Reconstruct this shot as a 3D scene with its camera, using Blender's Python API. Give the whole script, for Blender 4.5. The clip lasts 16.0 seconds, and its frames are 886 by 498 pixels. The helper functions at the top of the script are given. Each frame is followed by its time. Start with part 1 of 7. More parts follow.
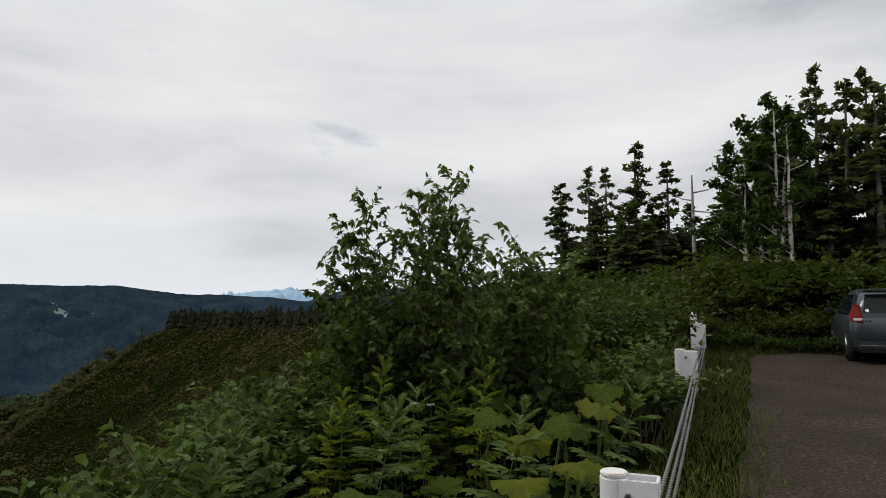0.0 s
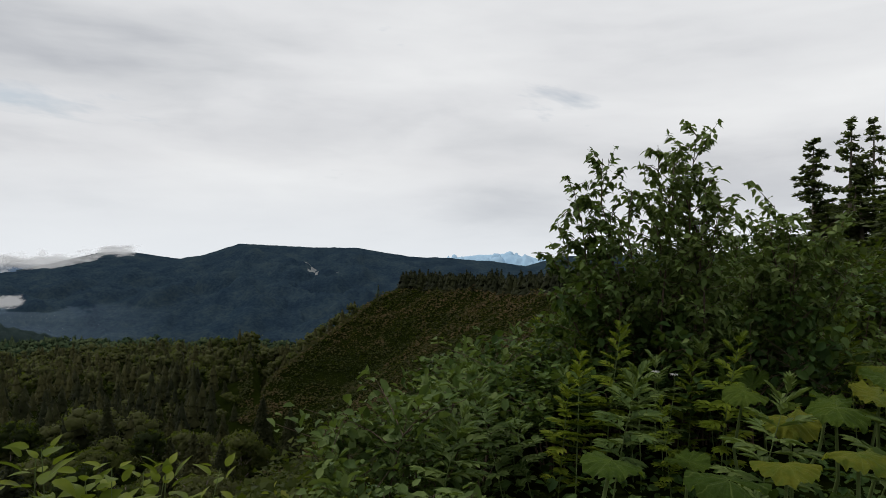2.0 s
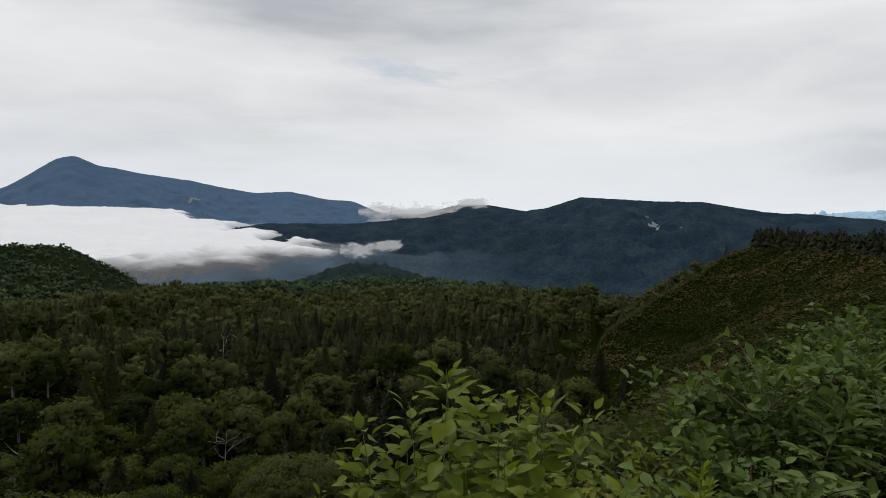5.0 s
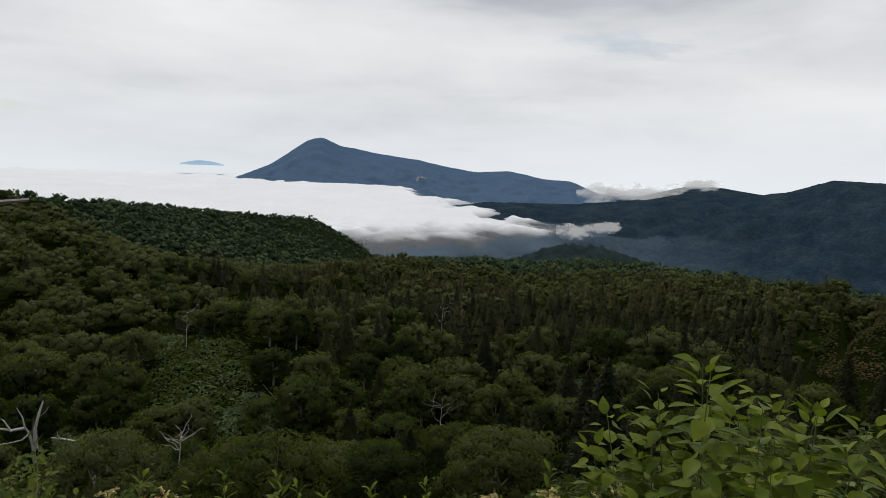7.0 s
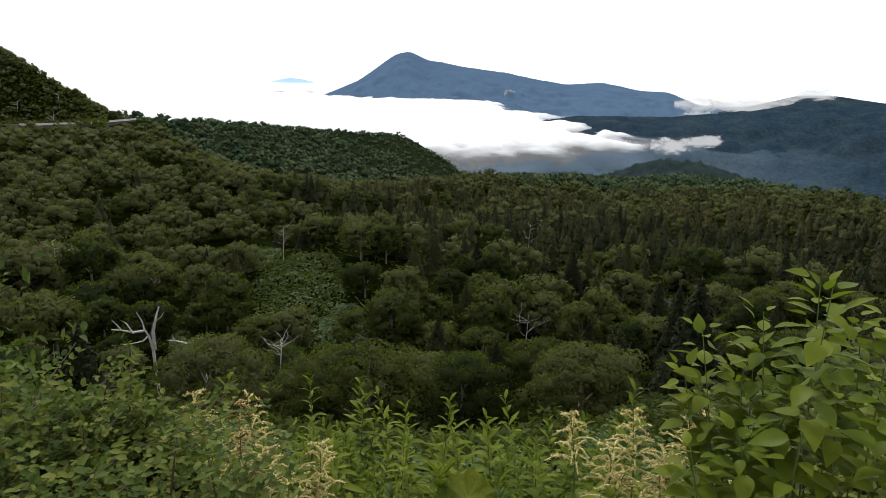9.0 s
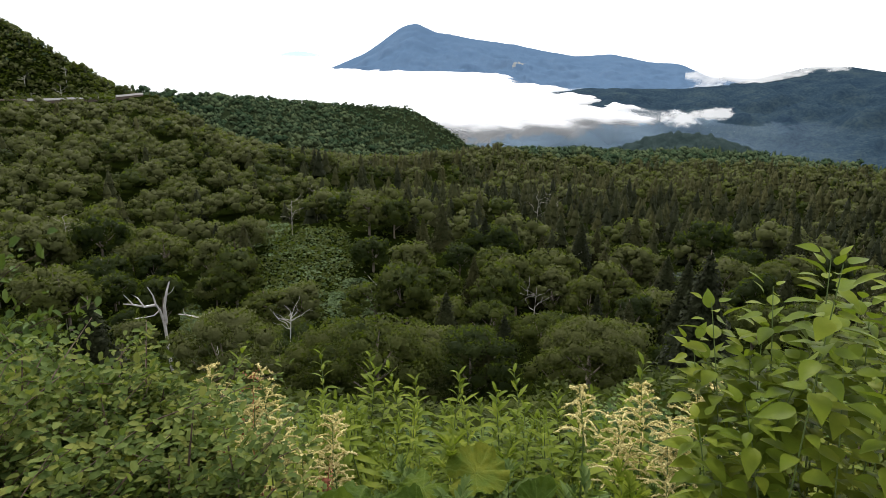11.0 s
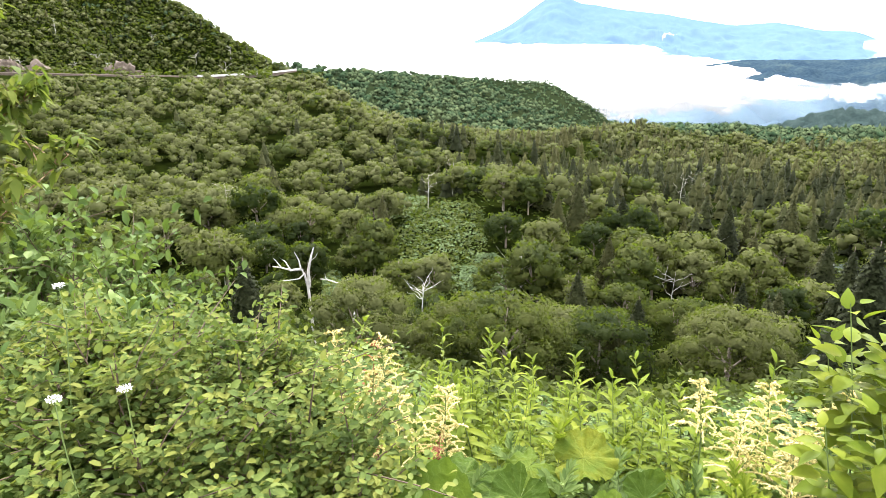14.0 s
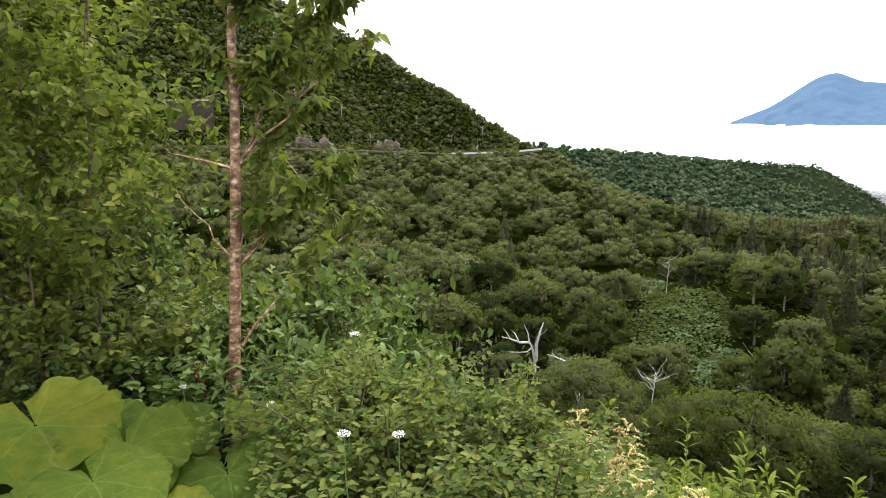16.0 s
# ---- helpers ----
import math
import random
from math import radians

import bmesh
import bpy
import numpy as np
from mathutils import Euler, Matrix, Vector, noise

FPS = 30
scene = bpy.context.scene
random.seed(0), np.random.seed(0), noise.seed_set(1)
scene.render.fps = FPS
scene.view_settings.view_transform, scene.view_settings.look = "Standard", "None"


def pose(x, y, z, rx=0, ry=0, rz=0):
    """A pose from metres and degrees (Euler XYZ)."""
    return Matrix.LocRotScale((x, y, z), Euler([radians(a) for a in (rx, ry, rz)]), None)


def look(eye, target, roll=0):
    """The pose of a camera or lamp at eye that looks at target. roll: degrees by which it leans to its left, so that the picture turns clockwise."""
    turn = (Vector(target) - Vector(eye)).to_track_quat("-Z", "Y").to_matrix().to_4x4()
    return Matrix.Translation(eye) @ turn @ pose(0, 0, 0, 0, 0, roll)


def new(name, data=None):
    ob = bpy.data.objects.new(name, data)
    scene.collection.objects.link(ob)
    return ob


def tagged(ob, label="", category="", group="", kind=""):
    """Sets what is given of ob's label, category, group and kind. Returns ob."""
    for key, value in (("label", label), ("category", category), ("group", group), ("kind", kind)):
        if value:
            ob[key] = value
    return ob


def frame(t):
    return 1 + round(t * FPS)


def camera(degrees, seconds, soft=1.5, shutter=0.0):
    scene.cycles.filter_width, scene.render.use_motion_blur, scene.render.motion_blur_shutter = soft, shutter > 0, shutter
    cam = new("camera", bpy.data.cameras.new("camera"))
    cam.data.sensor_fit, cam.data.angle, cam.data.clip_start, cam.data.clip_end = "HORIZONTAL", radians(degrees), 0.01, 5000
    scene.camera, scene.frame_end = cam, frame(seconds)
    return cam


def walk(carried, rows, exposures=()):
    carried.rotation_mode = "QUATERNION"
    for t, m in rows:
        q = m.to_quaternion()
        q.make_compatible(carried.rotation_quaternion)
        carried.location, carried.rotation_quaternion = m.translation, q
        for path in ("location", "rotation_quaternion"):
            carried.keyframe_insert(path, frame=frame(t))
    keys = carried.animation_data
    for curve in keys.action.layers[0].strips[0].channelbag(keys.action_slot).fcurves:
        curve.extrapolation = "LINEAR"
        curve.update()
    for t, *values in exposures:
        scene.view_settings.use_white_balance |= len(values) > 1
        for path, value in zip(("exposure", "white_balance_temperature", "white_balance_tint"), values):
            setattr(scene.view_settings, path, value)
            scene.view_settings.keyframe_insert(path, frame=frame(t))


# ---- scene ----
cam = camera(68.18, 16.0, soft=0.9)
PATH = [
    (0.0, pose(0.200, -0.205, 1.728, 93.48, 0.30, -63.12)),
    (0.5, pose(0.195, -0.181, 1.727, 92.59, 0.36, -58.62)),
    (1.0, pose(0.184, -0.154, 1.720, 92.06, 0.16, -54.71)),
    (1.5, pose(0.157, -0.124, 1.718, 91.29, -0.28, -49.81)),
    (2.0, pose(0.156, -0.079, 1.708, 90.38, -0.64, -44.16)),
    (2.5, pose(0.154, -0.050, 1.704, 89.76, -0.81, -39.81)),
    (3.0, pose(0.144, -0.029, 1.702, 89.17, -0.84, -35.37)),
    (3.5, pose(0.137, 0.002, 1.695, 88.51, -1.14, -30.19)),
    (4.0, pose(0.122, 0.012, 1.693, 87.76, -1.32, -25.04)),
    (4.2, pose(0.114, 0.009, 1.693, 87.26, -1.19, -23.01)),
    (6.3, pose(-0.039, -0.040, 1.711, 84.86, -1.99, -2.75)),
    (6.5, pose(-0.050, -0.041, 1.715, 84.71, -2.02, -0.92)),
    (7.0, pose(-0.068, -0.024, 1.705, 83.62, -1.90, 3.79)),
    (7.5, pose(-0.069, 0.020, 1.686, 81.68, -1.61, 7.64)),
    (8.0, pose(-0.068, 0.059, 1.671, 79.48, -1.26, 9.65)),
    (8.5, pose(-0.058, 0.099, 1.654, 77.30, -0.94, 10.87)),
    (9.0, pose(-0.048, 0.146, 1.640, 76.16, -0.79, 11.33)),
    (11.3, pose(-0.057, 0.132, 1.648, 72.81, -0.35, 12.29)),
    (11.5, pose(-0.063, 0.138, 1.644, 71.26, -0.32, 12.89)),
    (12.0, pose(-0.065, 0.157, 1.637, 67.94, 0.05, 13.96)),
    (12.5, pose(-0.067, 0.163, 1.638, 66.97, 0.17, 14.43)),
    (13.0, pose(-0.071, 0.169, 1.638, 66.81, 0.26, 14.71)),
    (13.5, pose(-0.044, 0.152, 1.653, 67.91, 0.94, 16.57)),
    (14.0, pose(0.014, 0.138, 1.670, 71.79, 0.53, 23.80)),
    (14.5, pose(0.038, 0.117, 1.671, 74.38, 0.29, 29.61)),
    (15.0, pose(0.028, 0.101, 1.670, 75.84, 0.60, 34.41)),
    (15.5, pose(-0.000, 0.075, 1.677, 76.98, 0.67, 39.75)),
    (16.0, pose(-0.042, 0.026, 1.692, 78.68, 0.72, 44.48)),
]
EXPOSURES = [(0.0, 0.0), (4.2, 0.0), (7.0, 0.02), (8.0, 0.2), (9.0, 0.78), (11.3, 1.62), (12.0, 2.62), (12.5, 2.95), (13.5, 3.27), (14.0, 3.1), (14.5, 2.74), (16.0, 2.08)]
walk(cam, PATH, EXPOSURES)


# ---- world and sun ----
def node(nt, kind, **values):
    n = nt.nodes.new(kind)
    for key, value in values.items():
        n.inputs[key].default_value = value
    return n


def ramp(nt, stops, socket):
    r = nt.nodes.new("ShaderNodeValToRGB")
    while len(r.color_ramp.elements) < len(stops):
        r.color_ramp.elements.new(0.5)
    for e, (p, c) in zip(r.color_ramp.elements, stops):
        e.position, e.color = p, (*c, 1) if len(c) == 3 else c
    nt.links.new(socket, r.inputs["Fac"])
    return r.outputs["Color"]


def math_node(nt, op, a, b=None, clamp=False):
    m = nt.nodes.new("ShaderNodeMath")
    m.operation, m.use_clamp = op, clamp
    for i, v in enumerate((a, b)):
        if v is None:
            continue
        if isinstance(v, (int, float)):
            m.inputs[i].default_value = v
        else:
            nt.links.new(v, m.inputs[i])
    return m.outputs[0]


def mix_color(nt, fac, a, b, blend="MIX"):
    m = nt.nodes.new("ShaderNodeMix")
    m.data_type, m.blend_type = "RGBA", blend
    for i, v in ((0, fac), (6, a), (7, b)):
        if isinstance(v, (int, float)):
            m.inputs[i].default_value = v
        elif isinstance(v, tuple):
            m.inputs[i].default_value = (*v, 1)
        else:
            nt.links.new(v, m.inputs[i])
    return m.outputs[2]


def make_world():
    w = bpy.data.worlds.new("overcast_sky")
    scene.world = w
    w.use_nodes = True
    nt = w.node_tree
    nt.nodes.clear()
    sky = nt.nodes.new("ShaderNodeTexSky")
    sky.sky_type, sky.sun_disc = "NISHITA", False
    sky.sun_elevation, sky.sun_rotation, sky.air_density, sky.dust_density = radians(57), radians(-21), 1.2, 2.0
    dim = nt.nodes.new("ShaderNodeVectorMath")
    dim.operation = "SCALE"
    dim.inputs["Scale"].default_value = 0.085
    nt.links.new(sky.outputs[0], dim.inputs[0])
    co = nt.nodes.new("ShaderNodeTexCoord").outputs["Generated"]
    sep = nt.nodes.new("ShaderNodeSeparateXYZ")
    nt.links.new(co, sep.inputs[0])
    flat = nt.nodes.new("ShaderNodeCombineXYZ")
    nt.links.new(sep.outputs[0], flat.inputs[0])
    nt.links.new(sep.outputs[1], flat.inputs[1])
    nt.links.new(math_node(nt, "MULTIPLY", sep.outputs[2], 4.2), flat.inputs[2])
    big = node(nt, "ShaderNodeTexNoise", Scale=1.7, Detail=5.0, Roughness=0.48, Distortion=0.2)
    fine = node(nt, "ShaderNodeTexNoise", Scale=4.5, Detail=7.0, Roughness=0.55, Distortion=0.3)
    gaps = node(nt, "ShaderNodeTexNoise", Scale=2.2, Detail=6.0, Roughness=0.6, Distortion=0.3)
    for n, shift in ((big, 3.1), (fine, 11.7), (gaps, 27.3)):
        m = nt.nodes.new("ShaderNodeMapping")
        m.inputs["Location"].default_value = (shift, shift * 0.6, 0)
        nt.links.new(flat.outputs[0], m.inputs[0])
        nt.links.new(m.outputs[0], n.inputs["Vector"])
    both = math_node(nt, "ADD", math_node(nt, "MULTIPLY", big.outputs[0], 0.8), math_node(nt, "MULTIPLY", fine.outputs[0], 0.2))
    cloud = ramp(nt, [(0.33, (0.46, 0.48, 0.52)), (0.43, (0.63, 0.645, 0.67)), (0.52, (0.73, 0.74, 0.76)), (0.68, (0.84, 0.85, 0.86))], both)
    open_ = ramp(nt, [(0.62, (0, 0, 0)), (0.72, (1, 1, 1))], gaps.outputs[0])
    col = mix_color(nt, math_node(nt, "MULTIPLY", open_, 0.55), cloud, dim.outputs[0])
    haze = ramp(nt, [(0.0, (1, 1, 1)), (0.13, (0, 0, 0))], sep.outputs[2])
    col = mix_color(nt, math_node(nt, "MULTIPLY", haze, 0.75), col, (0.80, 0.84, 0.88))
    high = ramp(nt, [(0.38, (1, 1, 1)), (0.75, (1.15, 1.15, 1.15))], sep.outputs[2])
    col = mix_color(nt, 1.0, col, high, "MULTIPLY")
    for az, el, size, dark in ((-70, 6.0, 0.20, 0.30), (-52, 3.5, 0.12, 0.16), (-32, 10.5, 0.16, 0.14), (-6, 8.5, 0.12, 0.12)):
        # grey cloud banks, long and flat, with torn edges
        off = nt.nodes.new("ShaderNodeVectorMath")
        off.operation = "SUBTRACT"
        nt.links.new(co, off.inputs[0])
        off.inputs[1].default_value = (-math.sin(radians(az)) * math.cos(radians(el)), math.cos(radians(az)) * math.cos(radians(el)), math.sin(radians(el)))
        flat2 = nt.nodes.new("ShaderNodeVectorMath")
        flat2.operation = "MULTIPLY"
        nt.links.new(off.outputs[0], flat2.inputs[0])
        flat2.inputs[1].default_value = (1, 1, 3.6)
        far = nt.nodes.new("ShaderNodeVectorMath")
        far.operation = "LENGTH"
        nt.links.new(flat2.outputs[0], far.inputs[0])
        reach = math_node(nt, "ADD", far.outputs["Value"], math_node(nt, "MULTIPLY", math_node(nt, "SUBTRACT", fine.outputs[0], 0.5), size * 2.2))
        bank = ramp(nt, [(0.0, (dark, dark, dark)), (size * 0.45, (dark * 0.8, dark * 0.8, dark * 0.8)), (size * 1.3, (0, 0, 0))], reach)
        col = mix_color(nt, bank, col, (0.30, 0.32, 0.37))
    bg = nt.nodes.new("ShaderNodeBackground")
    nt.links.new(col, bg.inputs[0])
    out = nt.nodes.new("ShaderNodeOutputWorld")
    nt.links.new(bg.outputs[0], out.inputs[0])


make_world()
sun = new("sun", bpy.data.lights.new("sun", "SUN"))
sun.data.energy, sun.data.angle, sun.data.color = 1.6, radians(12), (1.0, 0.95, 0.88)
sun.matrix_world = look((0, 0, 60), (14, -36, 0))

# ---- materials ----
MATS = {}


def material(name, colors, scale=4.0, rough=0.7, bump=0.3, detail=6.0, per_object=0.0, per_island=0.0, spec=0.3, translucent=0.0, fine=None, grain=0.38, metal=0.0, bump_scale=None, tint=0.0, span=0.4, bump_depth=0.02):
    """A surface whose colour runs over the given ones with a two-scale noise."""
    if name in MATS:
        return MATS[name]
    m = MATS[name] = bpy.data.materials.new(name)
    m.use_nodes = True
    nt = m.node_tree
    b = nt.nodes["Principled BSDF"]
    co = nt.nodes.new("ShaderNodeNewGeometry")
    n1 = node(nt, "ShaderNodeTexNoise", Scale=scale, Detail=detail, Roughness=0.6)
    n2 = node(nt, "ShaderNodeTexNoise", Scale=fine or scale * 9, Detail=4.0, Roughness=0.65)
    nt.links.new(co.outputs["Position"], n1.inputs["Vector"])
    nt.links.new(co.outputs["Position"], n2.inputs["Vector"])
    v = math_node(nt, "ADD", math_node(nt, "MULTIPLY", n1.outputs[0], 1 - grain), math_node(nt, "MULTIPLY", n2.outputs[0], grain))
    if per_object:
        info = nt.nodes.new("ShaderNodeObjectInfo")
        v = math_node(nt, "ADD", v, math_node(nt, "MULTIPLY", math_node(nt, "SUBTRACT", info.outputs["Random"], 0.5), per_object))
    if per_island:
        v = math_node(nt, "ADD", v, math_node(nt, "MULTIPLY", math_node(nt, "SUBTRACT", co.outputs["Random Per Island"], 0.5), per_island))
    if tint:
        at = nt.nodes.new("ShaderNodeAttribute")
        at.attribute_name = "tint"
        v = math_node(nt, "ADD", v, math_node(nt, "MULTIPLY", at.outputs["Fac"], tint))
    k = len(colors)
    col = ramp(nt, [(0.5 - span / 2 + span * i / max(k - 1, 1), c) for i, c in enumerate(colors)], v)
    nt.links.new(col, b.inputs["Base Color"])
    b.inputs["Roughness"].default_value, b.inputs["Metallic"].default_value = rough, metal
    b.inputs["Specular IOR Level"].default_value = spec
    if bump:
        bp = node(nt, "ShaderNodeBump", Strength=bump, Distance=bump_depth)
        n3 = n2
        if bump_scale:
            n3 = node(nt, "ShaderNodeTexNoise", Scale=bump_scale, Detail=5.0)
            nt.links.new(co.outputs["Position"], n3.inputs["Vector"])
        nt.links.new(n3.outputs[0], bp.inputs["Height"])
        nt.links.new(bp.outputs[0], b.inputs["Normal"])
    if translucent:
        t = nt.nodes.new("ShaderNodeBsdfTranslucent")
        nt.links.new(mix_color(nt, 0.35, col, (0.22, 0.32, 0.015) if spec else (0.7, 0.7, 0.7)), t.inputs["Color"])
        mx = nt.nodes.new("ShaderNodeMixShader")
        mx.inputs[0].default_value = translucent
        nt.links.new(b.outputs[0], mx.inputs[1])
        nt.links.new(t.outputs[0], mx.inputs[2])
        nt.links.new(mx.outputs[0], nt.nodes["Material Output"].inputs[0])
    return m


undergrowth = material("undergrowth", [(0.0024, 0.0037, 0.0007), (0.0058, 0.0087, 0.0015), (0.0107, 0.0137, 0.0027)], 0.25, 0.9, 0.8, fine=6.0, spec=0.0)
# forest of the far range: the blue of distance haze is put into its colour
hazy_forest = material("hazy_forest", [(0.0103, 0.0192, 0.0323), (0.0167, 0.0298, 0.0431), (0.0294, 0.0446, 0.0519)], 0.012, 0.95, 0.0, fine=0.11, grain=0.5, spec=0.0, span=0.26)
# volcano: aerial haze painted as a blue base colour
hazy_peak = material("hazy_peak", [(0.0447, 0.0790, 0.1360), (0.0599, 0.0992, 0.1581), (0.0836, 0.1205, 0.1751)], 0.004, 0.95, 0.0, fine=0.03, spec=0.0, span=1.0)
scar_rock = material("scar_rock", [(0.119, 0.128, 0.133), (0.201, 0.210, 0.212)], 0.05, 0.95, 0.0, spec=0.0)
# knoll's woods with a bluish haze tint in the base colour
hazy_knoll = material("hazy_knoll", [(0.0091, 0.0156, 0.0163), (0.0182, 0.0283, 0.0276), (0.031, 0.0437, 0.0426)], 0.05, 0.95, 0.0, fine=0.3, spec=0.0)
# farthest summits: pale blue haze stands in for their own colour
hazy_far = material("hazy_far", [(0.285, 0.418, 0.551), (0.323, 0.475, 0.608)], 0.004, 0.95, 0.0, spec=0.0)
cloud_white = material("cloud_white", [(0.66, 0.68, 0.71), (0.76, 0.77, 0.79)], 0.004, 1.0, 0.0, spec=0.0, translucent=0.15)
leaf_birch = material("leaf_birch", [(0.0118, 0.0175, 0.0049), (0.0251, 0.0325, 0.0083), (0.0439, 0.0500, 0.0123), (0.0556, 0.0600, 0.0225)], 0.09, 0.6, 0.8, fine=4.5, bump_scale=4.0, bump_depth=0.12, span=0.38, per_object=0.95, per_island=0.15, tint=0.95, translucent=0.3, spec=0.03)
leaf_fir = material("leaf_fir", [(0.0120, 0.0148, 0.0063), (0.0234, 0.0264, 0.0097), (0.0394, 0.0398, 0.0142)], 0.09, 0.65, 0.6, fine=5.0, bump_scale=5.0, bump_depth=0.10, span=0.36, per_object=0.35, per_island=0.10, tint=0.35, spec=0.03)
# ridge floor: darker version of the ridge leaf colours, with their haze tint
hazy_ridge_floor = material("hazy_ridge_floor", [(0.0052, 0.0086, 0.0039), (0.0096, 0.0139, 0.0062), (0.0148, 0.0191, 0.0085)], 0.02, 0.9, 0.0, fine=0.5, spec=0.0)
# blue of the added sheet that imitates haze before the cloud edge
haze_blue = material("haze_blue", [(0.380, 0.532, 0.703), (0.456, 0.608, 0.779)], 0.004, 1.0, 0.0, spec=0.0)
# leaves of the far woods, greyed and blued in colour to imitate haze
leaf_ridge_hazy = material("leaf_ridge_hazy", [(0.0193, 0.0342, 0.0178), (0.0345, 0.0508, 0.0265), (0.0549, 0.0716, 0.0353)], 0.02, 0.7, 0.0, fine=0.5, tint=0.5, spec=0.0)
bark_grey = material("bark_grey", [(0.0855, 0.0684, 0.0532), (0.162, 0.133, 0.106), (0.285, 0.247, 0.209)], 3.0, 0.9, 0.6)
dead_wood = material("dead_wood", [(0.188, 0.177, 0.165), (0.330, 0.312, 0.294), (0.471, 0.454, 0.430)], 3.0, 0.85, 0.5)
rock_grey = material("rock_grey", [(0.0492, 0.037, 0.0287), (0.0933, 0.0724, 0.0574), (0.148, 0.119, 0.0958)], 0.5, 0.9, 0.9, fine=5)
asphalt = material("asphalt", [(0.0174, 0.0132, 0.0105), (0.0320, 0.0251, 0.0200), (0.0470, 0.0370, 0.0290), (0.1174, 0.0935, 0.0749)], 0.9, 0.9, 1.0, fine=26, grain=0.72, spec=0.04, span=0.36, bump_depth=0.012)
concrete = material("concrete", [(0.1434, 0.1434, 0.1386), (0.2010, 0.1962, 0.1866), (0.2490, 0.2442, 0.2346)], 0.8, 0.85, 0.3)


# ---- mesh helpers ----
def mesh_of(name, verts, faces, mats, smooth=False, mat_index=None, normals=None):
    """A mesh from arrays: faces is one array of triangles or quads."""
    me = bpy.data.meshes.new(name)
    verts, faces = np.asarray(verts, np.float32), np.asarray(faces, np.int32)
    k = faces.shape[1]
    me.vertices.add(len(verts))
    me.vertices.foreach_set("co", verts.ravel())
    me.loops.add(faces.size)
    me.loops.foreach_set("vertex_index", faces.ravel())
    me.polygons.add(len(faces))
    me.polygons.foreach_set("loop_start", np.arange(0, faces.size, k, dtype=np.int32))
    if smooth:
        me.polygons.foreach_set("use_smooth", np.ones(len(faces), bool))
    for m in mats if isinstance(mats, (list, tuple)) else [mats]:
        me.materials.append(m)
    if mat_index is not None:
        me.polygons.foreach_set("material_index", np.asarray(mat_index, np.int32))
    me.update(calc_edges=True)
    me.validate()
    if normals is not None:
        me.polygons.foreach_set("use_smooth", np.ones(len(faces), bool))
        me.normals_split_custom_set_from_vertices(normals.tolist())
    return me


def part_of(name, me, parent, label=""):
    ob = new(name, me)
    ob.parent = parent
    return tagged(ob, label) if label else ob


def part(name, bm, mat, parent, label="", smooth=False):
    me = bpy.data.meshes.new(name)
    bm.to_mesh(me)
    bm.free()
    me.materials.append(mat)
    if smooth:
        me.polygons.foreach_set("use_smooth", np.ones(len(me.polygons), bool))
    return part_of(name, me, parent, label)


def empty(name, m, label, category, group="", kind=""):
    ob = new(name)
    ob.matrix_basis = m
    ob.empty_display_size = 0.2
    return tagged(ob, label, category, group, kind)


def tube(path, radii, sides=6):
    """Verts and quads of a tapered tube along points."""
    path, vs, fs = [Vector(p) for p in path], [], []
    for i, p in enumerate(path):
        d = (path[min(i + 1, len(path) - 1)] - path[max(i - 1, 0)]).normalized()
        a = d.orthogonal().normalized()
        b = d.cross(a)
        for k in range(sides):
            w = 2 * math.pi * k / sides
            vs.append(p + (a * math.cos(w) + b * math.sin(w)) * radii[i])
    for i in range(len(path) - 1):
        for k in range(sides):
            q = (k + 1) % sides
            fs.append((i * sides + k, i * sides + q, (i + 1) * sides + q, (i + 1) * sides + k))
    return np.array([tuple(v) for v in vs]), np.array(fs)


def merged(pieces):
    """Joins (verts, faces) pairs of one face size."""
    vs, fs, n = [], [], 0
    for v, f in pieces:
        vs.append(v)
        fs.append(np.asarray(f) + n)
        n += len(v)
    return np.concatenate(vs), np.concatenate(fs)


def leaf_pairs(base, way, up, size, wide, fold=0.2, reach=0.72):
    """Small pointed leaves folded along the midrib: six corners and two quads each."""
    k = len(base)
    way = way / np.linalg.norm(way, axis=1, keepdims=True)
    side = np.cross(way, up)
    side /= np.maximum(np.linalg.norm(side, axis=1, keepdims=True), 1e-6)
    nrm = np.cross(side, way)
    s, w = size[:, None], wide[:, None]
    tip = base + way * s - nrm * s * 0.14
    a1, a2 = base + way * s * 0.34 - nrm * s * 0.02, base + way * s * reach - nrm * s * 0.07
    l1, r1 = a1 + side * w * 0.48 + nrm * w * fold, a1 - side * w * 0.48 + nrm * w * fold
    l2, r2 = a2 + side * w * 0.40 + nrm * w * fold, a2 - side * w * 0.40 + nrm * w * fold
    v = np.stack([base, r1, r2, tip, l2, l1], 1).reshape(-1, 3)
    f = np.array([(0, 1, 2, 3), (0, 3, 4, 5)])
    return v, (f[None] + (np.arange(k) * 6)[:, None, None]).reshape(-1, 4)


def leaf_tris(pos, normal, size, gen):
    """Single three-cornered leaf clumps at pos: verts and triangles."""
    k = len(pos)
    a, b, n = frames_from(normal, gen.uniform(0, 2 * math.pi, k))
    s = size[:, None]
    v = np.stack([pos - a * s * 0.5 - b * s * 0.42, pos + a * s * 0.6, pos - a * s * 0.35 + b * s * 0.5], 1).reshape(-1, 3)
    return v, np.arange(3 * k).reshape(k, 3)


